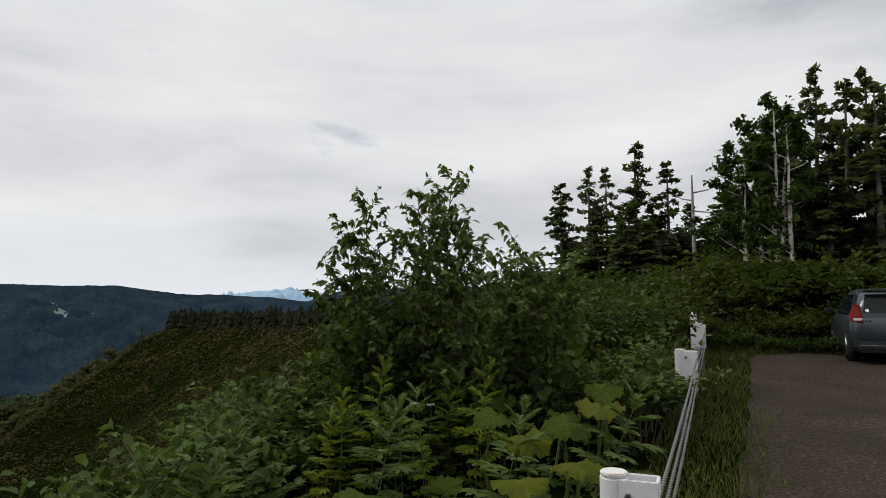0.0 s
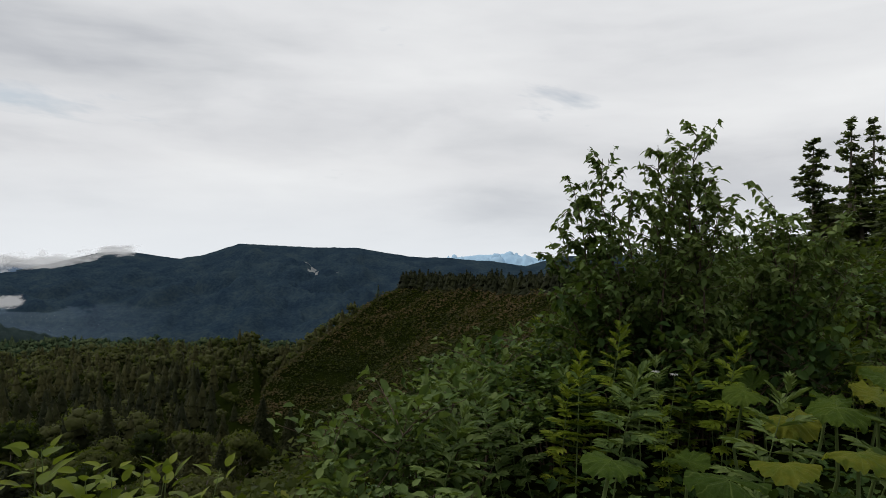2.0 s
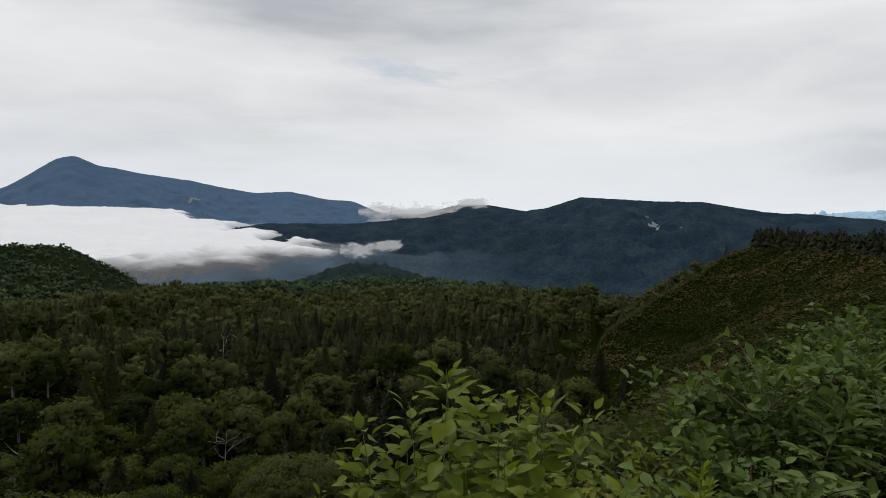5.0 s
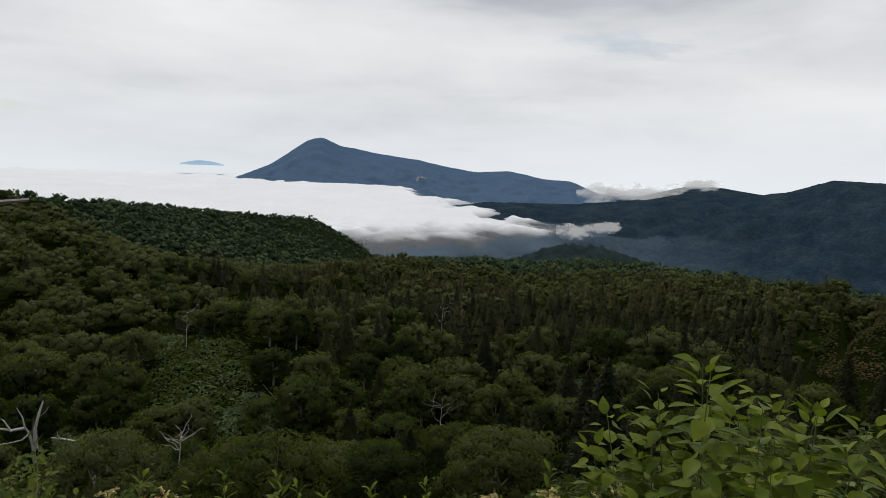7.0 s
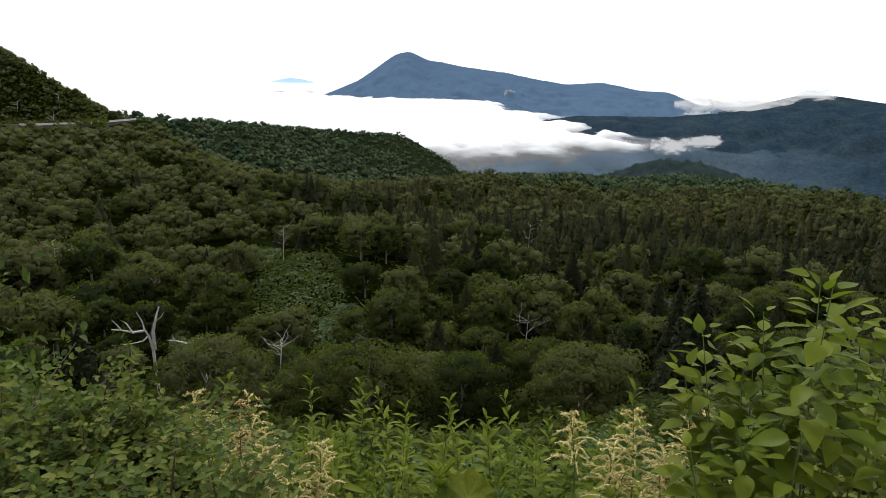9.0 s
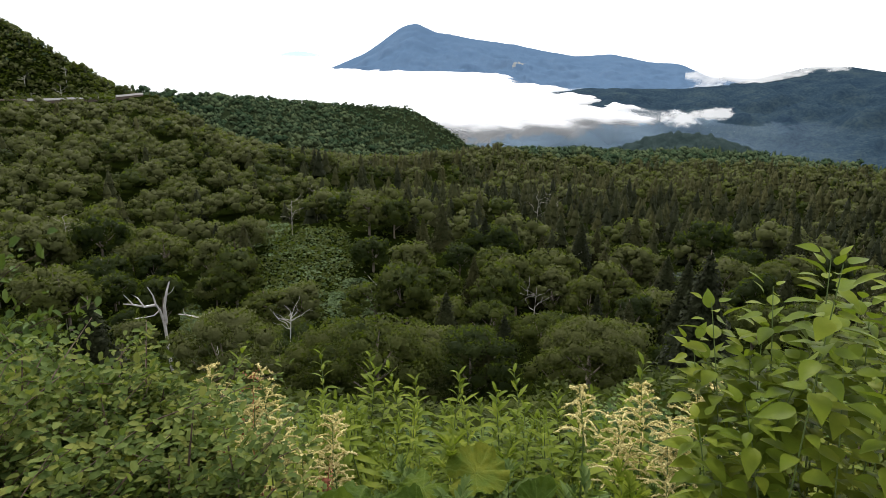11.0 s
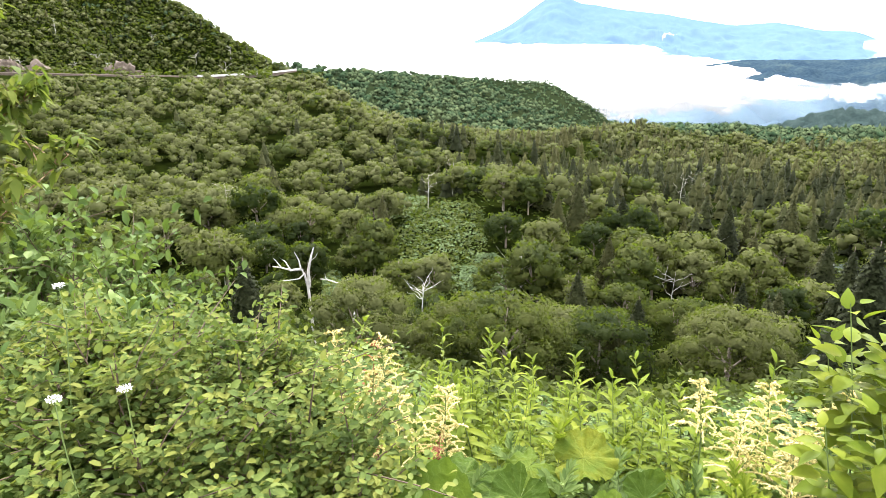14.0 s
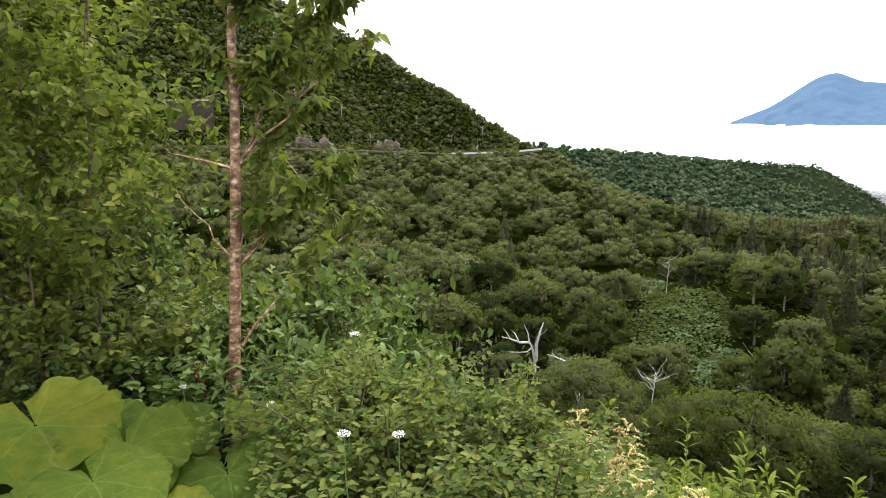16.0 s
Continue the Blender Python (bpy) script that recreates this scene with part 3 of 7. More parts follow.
def crown_fir(gen, cards, size, tall=7.8, wide=2.6):
    """A broad conifer: drooping sprays in whorls from the ground up to the tip."""
    lev = gen.uniform(0, 1, cards) ** 1.35
    whorl = np.clip(np.round(lev * 15) / 15 + gen.normal(0, 0.02, cards), 0, 1)
    h = tall * (0.10 + 0.90 * whorl)
    reach = wide * (1.03 - whorl) ** 0.8 * np.sqrt(gen.uniform(0.12, 1, cards)) * gen.uniform(0.75, 1.12, cards)
    a = gen.uniform(0, 2 * math.pi, cards)
    out = np.stack([np.cos(a), np.sin(a), np.zeros(cards)], 1)
    pos = out * reach[:, None] + np.stack([0 * h, 0 * h, h - 0.35 * reach], 1)
    n = np.array([0, 0, 0.8]) + out * 0.8 + gen.normal(0, 0.4, (cards, 3))
    v, f = leaf_tris(pos, n, size * gen.uniform(0.6, 1.25, cards) * (1.15 - 0.65 * whorl), gen)
    shade = out * (0.4 + 0.6 * (reach / wide))[:, None] + np.array([0, 0, 0.5]) + gen.normal(0, 0.28, (cards, 3))
    # the dark dense core: three skirts one above the other
    cone, cn, cf = [], [], []
    for i, (z0, z1, q) in enumerate(((0.10, 0.55, 0.78), (0.36, 0.80, 0.55), (0.62, 1.0, 0.34))):
        w = np.arange(7) * 2 * math.pi / 7 + i
        rr = wide * q * gen.uniform(0.75, 1.15, 7)
        ring = np.stack([np.cos(w) * rr, np.sin(w) * rr, tall * z0 + gen.uniform(-0.2, 0.2, 7)], 1)
        cone.append(np.concatenate([ring, [[0, 0, tall * z1]]]))
        cn.append(np.concatenate([np.stack([np.cos(w), np.sin(w), 0 * w + 0.35], 1), [[0, 0, 1.0]]]))
        cf += [(i * 8 + j, i * 8 + (j + 1) % 7, i * 8 + 7) for j in range(7)]
    v, f = merged([(v, f), (np.concatenate(cone), np.array(cf))])
    shade = np.concatenate([np.repeat(shade, 3, axis=0), np.concatenate(cn)])
    return v, f, shade / np.linalg.norm(shade, axis=1, keepdims=True)


def fir_share(a, d, x, y):
    """How much of the forest is fir: a dark stand in the valley's middle, few on the slope below the road."""
    near = np.interp(a, [-34, 6, 14, 22, 72], [0.46, 0.44, 0.28, 0.08, 0.03])
    mid = np.interp(a, [-34, -8, 0, 15, 21, 29, 72], [0.55, 0.64, 0.82, 0.80, 0.4, 0.10, 0.03])
    far = np.interp(a, [-40, 0, 12, 20, 70], [0.6, 0.6, 0.5, 0.12, 0.06])
    s = np.where(d < 120, near + (mid - near) * np.clip((d - 90) / 30, 0, 1), mid + (far - mid) * np.clip((d - 250) / 90, 0, 1))
    return np.clip(s * (1 + 1.1 * fractal(x / 60, y / 60, 3, 61)), 0.0, 0.92)


def limbs(gen, tall, radius, top_spread, count=6):
    pieces = [tube([(0, 0, -0.5), (gen.normal(0, 0.12), gen.normal(0, 0.12), tall * 0.4), (gen.normal(0, 0.35), gen.normal(0, 0.35), tall * 0.9)], [radius, radius * 0.75, radius * 0.25], 6)]
    for i in range(count):
        a, h = 2 * math.pi * i / count + gen.uniform(-0.4, 0.4), tall * gen.uniform(0.25, 0.6)
        rr = top_spread * gen.uniform(0.6, 1.0)
        pieces.append(tube([(0, 0, h), (math.cos(a) * rr * 0.5, math.sin(a) * rr * 0.5, h + tall * 0.16), (math.cos(a) * rr, math.sin(a) * rr, h + tall * 0.33)], [radius * 0.5, radius * 0.32, radius * 0.1], 5))
    return merged(pieces)


def scatter(az0, az1, d0, d1, gap, gen):
    """Even but jittered places over a sector."""
    span = radians(az1 - az0)
    count = int(0.5 * span * (d1 * d1 - d0 * d0) / gap ** 2)
    n = count
    d = np.sqrt(d0 * d0 + (d1 * d1 - d0 * d0) * ((np.arange(n) + gen.uniform(0, 1, n)) / n))
    a = az0 + (az1 - az0) * ((np.arange(n) * 0.6180339887 + gen.uniform(-0.2, 0.2, n) / max(n, 1)) % 1.0)
    a = a + np.degrees(gen.normal(0, 0.3, n) * gap / d)
    return a, d + gen.normal(0, 0.3, n) * gap


CLEARINGS = ((21.5, 70, 4.2, 12), (24.0, 104, 4.2, 20), (28.5, 132, 3.2, 16), (20, 88, 2.4, 9), (-10.5, 112, 3.0, 7), (-10.0, 98, 2.0, 9), (-14, 44, 9.0, 8), (34, 84, 1.2, 12), (36.0, 43, 5.5, 12))


def in_clearing(x, y):
    """Open meadow strips and the pond in the valley."""
    out = np.zeros(x.shape, bool)
    for az, d, ra, rd in CLEARINGS:
        a = np.degrees(np.arctan2(-x, y))
        out |= ((a - az) / ra) ** 2 + ((np.hypot(x, y) - d) / rd) ** 2 < 1
    return out


def on_grass_hill(x, y):
    """The open hillside below the crest with dwarf conifers."""
    a, d = np.degrees(np.arctan2(-x, y)), np.hypot(x, y)
    lip = ridge(x, y, LIP, 0.60, 0.015, 0.6)
    spur = ridge(x, y, SPUR, 0.42, 0.42, 10.0)
    floor_ = -35.0 - 0.096 * np.maximum(d - 120, 0)
    return (np.maximum(lip - 2.5, spur) > floor_ + 1.5) & (a < -27)


def place_all(proto, x, y, z, turn, scale):
    """Copies of (verts, quads) at many places, as one pair of arrays."""
    v, f, nr = proto
    c, s = np.cos(turn)[:, None], np.sin(turn)[:, None]
    vx = (v[None, :, 0] * c - v[None, :, 1] * s) * scale[:, None] + x[:, None]
    vy = (v[None, :, 0] * s + v[None, :, 1] * c) * scale[:, None] + y[:, None]
    vz = v[None, :, 2] * scale[:, None] + z[:, None]
    allv = np.stack([vx, vy, vz], -1).reshape(-1, 3)
    allf = (f[None] + (np.arange(len(x)) * len(v))[:, None, None]).reshape(-1, f.shape[1])
    alln = np.stack([nr[None, :, 0] * c - nr[None, :, 1] * s, nr[None, :, 0] * s + nr[None, :, 1] * c, np.repeat(nr[None, :, 2], len(x), 0)], -1).reshape(-1, 3)
    return allv, allf, alln


def near_trees():
    gen = np.random.default_rng(21)
    birches, firs = [], []
    for i in range(12):
        cards, clump, core = ((6000, 0.16, 0.5), (3000, 0.23, 0.56), (1400, 0.33, 0.62))[i // 4]
        v, f, nr = crown_birch(gen, cards, clump, gen.uniform(0.75, 1.2), gen.uniform(0.85, 1.3), 26, core)
        birches.append((mesh_of("crown", v, f, leaf_birch, normals=nr), mesh_of("trunk", *limbs(gen, 5.2, 0.16, 2.3), bark_grey, True)))
    for i in range(4):
        v, f, nr = crown_fir(gen, 2800, 0.38, gen.uniform(7.5, 9.5), gen.uniform(2.3, 2.9))
        firs.append((mesh_of("crown", v, f, leaf_fir, normals=nr), mesh_of("trunk", *tube([(0, 0, -0.5), (0, 0, 4), (0, 0, 8.4)], [0.16, 0.11, 0.02]), bark_grey, True)))
    a, d = scatter(-34, 72, 33, 118, 6.7, gen)
    x, y = polar(a, d)
    z = height(x, y)
    ok = ~in_clearing(x, y) & ~(on_grass_hill(x, y)) & (z < -13) & ~((a < -25) & (d < 58))
    a, d, x, y, z = a[ok], d[ok], x[ok], y[ok], z[ok]
    share = fir_share(a, d, x, y)
    made = 0
    for i in range(len(x)):
        fir = gen.random() < share[i]
        protos = firs if fir else birches
        crown, trunk = protos[int(gen.integers(len(protos)))] if fir else protos[int(gen.integers(4)) + (0 if d[i] < 50 else 4 if d[i] < 74 else 8)]
        s = gen.uniform(0.75, 1.25) if fir else gen.uniform(0.75, 1.15 + 0.4 * min(max((d[i] - 50) / 40, 0), 1))
        if 31 < a[i] < 40 and d[i] < 54:
            s = min(s, (1.65 - d[i] * math.tan(radians(21.4)) - z[i]) / 6.2)
        if s < 0.3:
            continue
        m = Matrix.Translation((float(x[i]), float(y[i]), float(z[i]))) @ Matrix.Rotation(gen.uniform(0, 6.28), 4, "Z") @ Matrix.Diagonal((s, s, s * gen.uniform(0.88, 1.08), 1))
        if fir:
            t = empty("fir_tree", m, "dark green fir tree standing in the valley forest", "fir", "valley firs")
        else:
            t = empty("birch_tree", m, "green mountain birch with a rounded crown in the valley", "birch", "valley birches")
        part_of("trunk", trunk, t)
        part_of("crown", crown, t)
        made += 1
    return made


def far_trees():
    gen = np.random.default_rng(22)
    for name, az0, az1, d0, d1, gap, cb, sb, cf, sf, size, label in (
        ("forest_middle", -36, 69, 118, 215, 5.9, 250, 0.44, 230, 0.62, 0.98, "mixed birch and fir forest on the valley floor"),
        ("forest_far", -38, 69, 215, 380, 5.9, 70, 0.68, 76, 0.95, 0.9, "dense dark forest across the valley"),
        ("forest_hillside", 38, 70, 300, 470, 3.7, 26, 0.8, 26, 1.1, 1.0, "shrubby birch wood on the steep hill above the road"),
        ("forest_distant", -40, 62, 380, 640, 6.9, 16, 1.1, 24, 1.3, 0.85, "distant dark forest at the plateau's edge"),
        ("forest_ridge", -14, 41, 640, 960, 6.1, 9, 1.2, 10, 1.3, 0.6, "forest on the flat-topped ridge")):
        lumps = 11 if d0 < 200 else 7 if d0 < 300 else 3
        pb = [crown_birch(gen, cb, sb, gen.uniform(0.8, 1.2), gen.uniform(0.85, 1.2), lumps, 0.66 if d0 < 200 else 0.78) for _ in range(7)]
        pf = [crown_fir(gen, cf, sf, gen.uniform(6.8, 8.6), gen.uniform(2.4, 3.0)) for _ in range(4)]
        a, d = scatter(az0, az1, d0, d1, gap, gen)
        x, y = polar(a, d)
        z = height(x, y)
        hill = (a > 38) & (hill_height(x, y) > z - 15) & (d > 285)
        lane = road_distance(x, y)[0]
        ok = ~in_clearing(x, y) & ~(on_grass_hill(x, y) & (a < -28.0) & (d < 260)) & (lane > 9)
        ok &= ~(hill & (lane < 30) & (gen.random(len(a)) < 0.35))
        ok &= ~((a < -28.6) & (d < 250))
        if name == "forest_hillside":
            ok &= hill
        scale = size * gen.uniform(0.65, 1.45, len(a)) * np.where(hill, 0.62, 1.0) * np.where(lane < 22, 0.45, 1.0) * np.where((a < -25.5) & (d < 250), 0.55, 1.0)
        road_el = np.degrees(np.arctan2([p[2] - 1.65 for p in ROAD], [math.hypot(p[0], p[1]) for p in ROAD]))
        road_az, road_d = [math.degrees(math.atan2(-p[0], p[1])) for p in ROAD], [math.hypot(p[0], p[1]) for p in ROAD]
        below = (a > 35.5) & (a < 66) & (d < np.interp(a, road_az, road_d))
        room = (1.2 + 2.6 * gen.random(len(a)) * (a > 40) + d * np.tan(np.radians(np.interp(a, road_az, road_el))) - z) / 6.3
        scale = np.where(below, np.minimum(scale, room), scale)
        ok &= scale > 0.22
        fir = gen.random(len(a)) < fir_share(a, d, x, y) * (0.3 if name == "forest_ridge" else 0.6 if name == "forest_distant" else 1.0)
        scale = np.where(fir, np.clip(scale, 0.4, 1.15) * 0.9, scale)
        pick = gen.integers(0, 28, len(a))
        turn = gen.uniform(0, 6.28, len(a))
        for kind, protos, mat in ((0, pb, leaf_birch), (1, pf, leaf_fir)):
            pieces, tints = [], []
            for i, p in enumerate(protos):
                use = ok & (fir == bool(kind)) & (pick % len(protos) == i)
                if use.any():
                    pieces.append(place_all(p, x[use], y[use], z[use] - (1.4 if name in ("forest_ridge", "forest_hillside", "forest_distant") else 0.3), turn[use], scale[use]))
                    tints.append(np.repeat(gen.uniform(-0.5, 0.5, use.sum()), len(p[0])))
            v, f = merged([p[:2] for p in pieces])
            # the two farthest woods use the leaf colours with haze painted in
            me = mesh_of(name, v, f, leaf_ridge_hazy if name in ("forest_ridge", "forest_distant") else mat, normals=np.concatenate([p[2] for p in pieces]))
            me.attributes.new("tint", "FLOAT", "POINT").data.foreach_set("value", np.concatenate(tints).astype(np.float32))
            ob = new(name + ("_firs" if kind else "_birches"), me)
            tagged(ob, label, "forest", kind="stuff")


near_trees()
far_trees()


# ---- plant helpers ----
leaf_bright = material("leaf_bright", [(0.0574, 0.0826, 0.0077), (0.0956, 0.1285, 0.0126), (0.1438, 0.1698, 0.0189)], 1.2, 0.5, 0.15, per_object=0.2, per_island=0.35, translucent=0.3, spec=0.05)
leaf_shrub = material("leaf_shrub", [(0.0436, 0.0728, 0.0202), (0.0754, 0.1120, 0.0324), (0.1197, 0.1600, 0.0504)], 0.9, 0.45, 0.1, per_object=0.25, per_island=0.35, translucent=0.25, spec=0.05)
leaf_dark = material("leaf_dark", [(0.0197, 0.0414, 0.0107), (0.0373, 0.0671, 0.0161), (0.0608, 0.0936, 0.0235)], 0.9, 0.5, 0.1, per_object=0.25, per_island=0.35, translucent=0.2, spec=0.05)
leaf_knot = material("leaf_knot", [(0.0498, 0.0757, 0.0086), (0.0847, 0.1150, 0.0114), (0.1492, 0.1711, 0.0188)], 1.5, 0.42, 0.1, per_object=0.2, per_island=0.4, translucent=0.3, spec=0.05)
leaf_gold = material("leaf_gold", [(0.0572, 0.0824, 0.0165), (0.1006, 0.1215, 0.0240), (0.1720, 0.1746, 0.0357)], 1.0, 0.55, 0.1, per_object=0.2, per_island=0.45, translucent=0.35, spec=0.05)
leaf_alder = material("leaf_alder", [(0.0583, 0.0789, 0.0190), (0.1001, 0.1189, 0.0266), (0.1645, 0.1665, 0.0382)], 1.0, 0.55, 0.1, per_object=0.2, per_island=0.45, translucent=0.4, spec=0.05)
leaf_oval = material("leaf_oval", [(0.0388, 0.0594, 0.0158), (0.0633, 0.0891, 0.0218), (0.0898, 0.1139, 0.0297), (0.1175, 0.1287, 0.0297)], 2.2, 0.6, 0.1, fine=30.0, per_island=0.5, translucent=0.3, spec=0.04)
# darker copy of leaf_dark: the hedge's shade is put into its leaf colour
leaf_hedge_shaded = material("leaf_hedge_shaded", [(0.0155, 0.0262, 0.0055), (0.0292, 0.0433, 0.0082), (0.0490, 0.0638, 0.0124)], 0.9, 0.5, 0.1, per_object=0.3, per_island=0.35, translucent=0.2, spec=0.05)
leaf_butterbur = material("leaf_butterbur", [(0.0283, 0.0506, 0.0081), (0.0431, 0.0716, 0.0103), (0.0612, 0.0889, 0.0117), (0.1059, 0.1134, 0.0131)], 2.5, 0.5, 0.6, per_object=0.5, translucent=0.35, spec=0.03, fine=18, span=0.42, bump_scale=26.0, bump_depth=0.03)
stem_green = material("stem_green", [(0.0665, 0.0997, 0.0266), (0.120, 0.160, 0.0466)], 3.0, 0.6, 0.1)
stem_brown = material("stem_brown", [(0.0486, 0.0342, 0.0228), (0.0921, 0.0627, 0.0399)], 6.0, 0.8, 0.3)
plume_cream = material("plume_cream", [(0.3400, 0.2871, 0.1066), (0.4700, 0.4059, 0.1722), (0.6000, 0.5247, 0.2624)], 6.0, 0.8, 0.0, per_island=0.3, spec=0.0)
flower_white = material("flower_white", [(0.375, 0.387, 0.352), (0.472, 0.478, 0.446)], 20.0, 0.8, 0.0, per_island=0.3)
seed_brown = material("seed_brown", [(0.190, 0.057, 0.0342), (0.361, 0.142, 0.076)], 20.0, 0.8, 0.0, per_island=0.3)
grass_blade = material("grass_blade", [(0.0379, 0.0527, 0.0095), (0.0670, 0.0865, 0.0146), (0.1243, 0.1210, 0.0266)], 0.9, 0.6, 0.0, per_island=0.5, translucent=0.2)
grass_hill = material("grass_hill", [(0.0125, 0.0163, 0.0065), (0.0210, 0.0243, 0.0092), (0.0340, 0.0319, 0.0135), (0.0721, 0.0490, 0.0267)], 0.030, 0.75, 0.0, per_island=0.08, fine=0.22, grain=0.3, span=0.18, translucent=0.15, spec=0.02)


def blades(base, way, up, length, width, droop, shape, fold=0.25, segs=4):
    """Curved leaves, one for each row of base: verts and quads. shape: half widths along the leaf."""
    k = len(base)
    way = way / np.linalg.norm(way, axis=1, keepdims=True)
    side = np.cross(way, up)
    side /= np.maximum(np.linalg.norm(side, axis=1, keepdims=True), 1e-6)
    nrm = np.cross(side, way)
    t = np.linspace(0, 1, segs + 1)
    w = np.interp(t, np.linspace(0, 1, len(shape)), shape)
    L, W = length[:, None, None], width[:, None, None]
    mid = base[:, None] + way[:, None] * L * t[None, :, None] + np.array([0, 0, -1.0]) * L * (droop[:, None] * t[None] ** 2)[..., None]
    off = side[:, None] * W * w[None, :, None] + nrm[:, None] * W * (fold * w)[None, :, None]
    off2 = -side[:, None] * W * w[None, :, None] + nrm[:, None] * W * (fold * w)[None, :, None]
    v = np.stack([mid + off, mid, mid + off2], 2).reshape(-1, 3)
    f = []
    for i in range(segs):
        a = i * 3
        f += [(a, a + 1, a + 4, a + 3), (a + 1, a + 2, a + 5, a + 4)]
    n = (segs + 1) * 3
    return v, (np.array(f)[None] + (np.arange(k) * n)[:, None, None]).reshape(-1, 4)


OVATE = [0.05, 0.42, 0.5, 0.36, 0.0]
LANCE = [0.08, 0.26, 0.3, 0.2, 0.0]
ROUND = [0.1, 0.5, 0.62, 0.52, 0.08]


def ground_z(x, y):
    return float(height(np.array([float(x)]), np.array([float(y)]))[0])


def shrub_parts(gen, tall, wide, leaves, leaf, mat, shape=OVATE, stems=7, segs=3, low=0.25, ratio=0.55, bark=stem_brown, reach=0.72):
    """Stems and foliage of a leafy bush: meshes with the base at 0."""
    pieces, tips = [], []
    for i in range(stems):
        a = 2 * math.pi * i / stems + gen.uniform(-0.4, 0.4)
        r = wide * 0.5 * gen.uniform(0.25, 0.95)
        top = Vector((math.cos(a) * r, math.sin(a) * r, tall * gen.uniform(0.72, 1.0) * (1 - 0.28 * (2 * r / wide) ** 2)))
        midp = top * 0.5 + Vector((gen.normal(0, 0.04), gen.normal(0, 0.04), tall * 0.08)) * wide
        pieces.append(tube([(math.cos(a) * 0.05, math.sin(a) * 0.05, -0.15), tuple(midp), tuple(top)], [0.006 + 0.004 * tall, 0.004 + 0.002 * tall, 0.002], 5))
        tips.append((midp, top))
        for j in range(4):
            q = midp.lerp(top, gen.uniform(0.0, 0.8))
            e = q + Vector((gen.normal(0, 0.2) * wide, gen.normal(0, 0.2) * wide, tall * gen.uniform(0.05, 0.22)))
            pieces.append(tube([tuple(q), tuple(q.lerp(e, 0.5) + Vector((0, 0, 0.02))), tuple(e)], [0.0035, 0.0028, 0.0015], 4))
            tips.append((q, e))
    seg = gen.integers(0, len(tips), leaves)
    p0 = np.array([tuple(t[0]) for t in tips])[seg]
    p1 = np.array([tuple(t[1]) for t in tips])[seg]
    u = gen.uniform(0.05, 1.03, leaves)[:, None]
    base = p0 + (p1 - p0) * u + gen.normal(0, 0.035 * wide, (leaves, 3))
    way = gen.normal(size=(leaves, 3)) * np.array([1, 1, 0.55]) + np.array([0, 0, 0.25]) + (base - np.array([0, 0, tall * 0.45])) * 0.6 / wide
    size = leaf * gen.uniform(0.65, 1.25, leaves)
    up = np.array([0, 0, 1.0]) + gen.normal(0, 0.3, (leaves, 3))
    if segs > 2:
        fol = blades(base, way, up, size, size * ratio, gen.uniform(0.1, 0.5, leaves), shape, 0.2, segs - 1)
    else:
        fol = leaf_pairs(base, way, up, size, size * ratio * 1.25, 0.2, reach)
    return mesh_of("woody_stem", *merged(pieces), bark, True), mesh_of("foliage", *fol, mat)


def shrub_thing(name, protos, x, y, s, gen, label, category="shrub", group="", sink=0.05, z=None, sz=1.0):
    stems, fol = protos[int(gen.integers(len(protos)))]
    zz = ground_z(x, y) if z is None else z
    m = Matrix.Translation((x, y, zz - sink)) @ Matrix.Rotation(gen.uniform(0, 6.28), 4, "Z") @ Matrix.Diagonal((s, s, s * sz, 1))
    t = empty(name, m, label, category, group)
    part_of("woody_stem", stems, t)
    part_of("foliage", fol, t)
    return t


# ---- parking place, fence, car ----
def make_parking():
    xs = np.concatenate([np.linspace(-30, 2, 9), np.linspace(2.6, 18.5, 150)])
    edge = 0.02 * xs - 0.02 + 0.07 * fractal(xs / 0.7, xs * 0, 5, 3) - np.clip(xs - 17, 0, 2) * 1.2
    rows = []
    for k in range(24):
        t = k / 23
        yy = edge * (1 - t ** 1.5) + (-25.0) * t ** 1.5
        rows.append(np.stack([xs, yy, 0.0085 * np.clip(xs, 0, 30) + 0.02 + 0.012 * fractal(xs / 1.5, yy / 1.5, 2, 8)], 1))
    v = np.array(rows).reshape(-1, 3)
    n = len(xs)
    i, j = np.meshgrid(np.arange(23), np.arange(n - 1), indexing="ij")
    f = np.stack([i * n + j, (i + 1) * n + j, (i + 1) * n + j + 1, i * n + j + 1], -1).reshape(-1, 4)
    ob = new("parking_surface", mesh_of("parking_surface", v, f, asphalt, True))
    tagged(ob, "worn dark asphalt of the parking place", "asphalt", kind="structure")


make_parking()

paint_white = material("paint_white", [(0.6080, 0.6080, 0.5960), (0.7040, 0.7040, 0.7040), (0.7040, 0.7040, 0.7040)], 3.0, 0.5, 0.15, fine=50)
post_foot = material("post_foot", [(0.095, 0.104, 0.076), (0.209, 0.209, 0.171)], 6.0, 0.8, 0.2)
cap_rust = material("cap_rust", [(0.6600, 0.6600, 0.6600), (0.6600, 0.6600, 0.6600), (0.5985, 0.3135, 0.1425)], 14.0, 0.7, 0.2)
bolt_steel = material("bolt_steel", [(0.06, 0.06, 0.06), (0.14, 0.13, 0.12)], 30.0, 0.5, 0.1, metal=0.6)
reflector = material("reflector", [(0.75, 0.75, 0.76), (0.86, 0.86, 0.86)], 5.0, 0.3, 0.0)


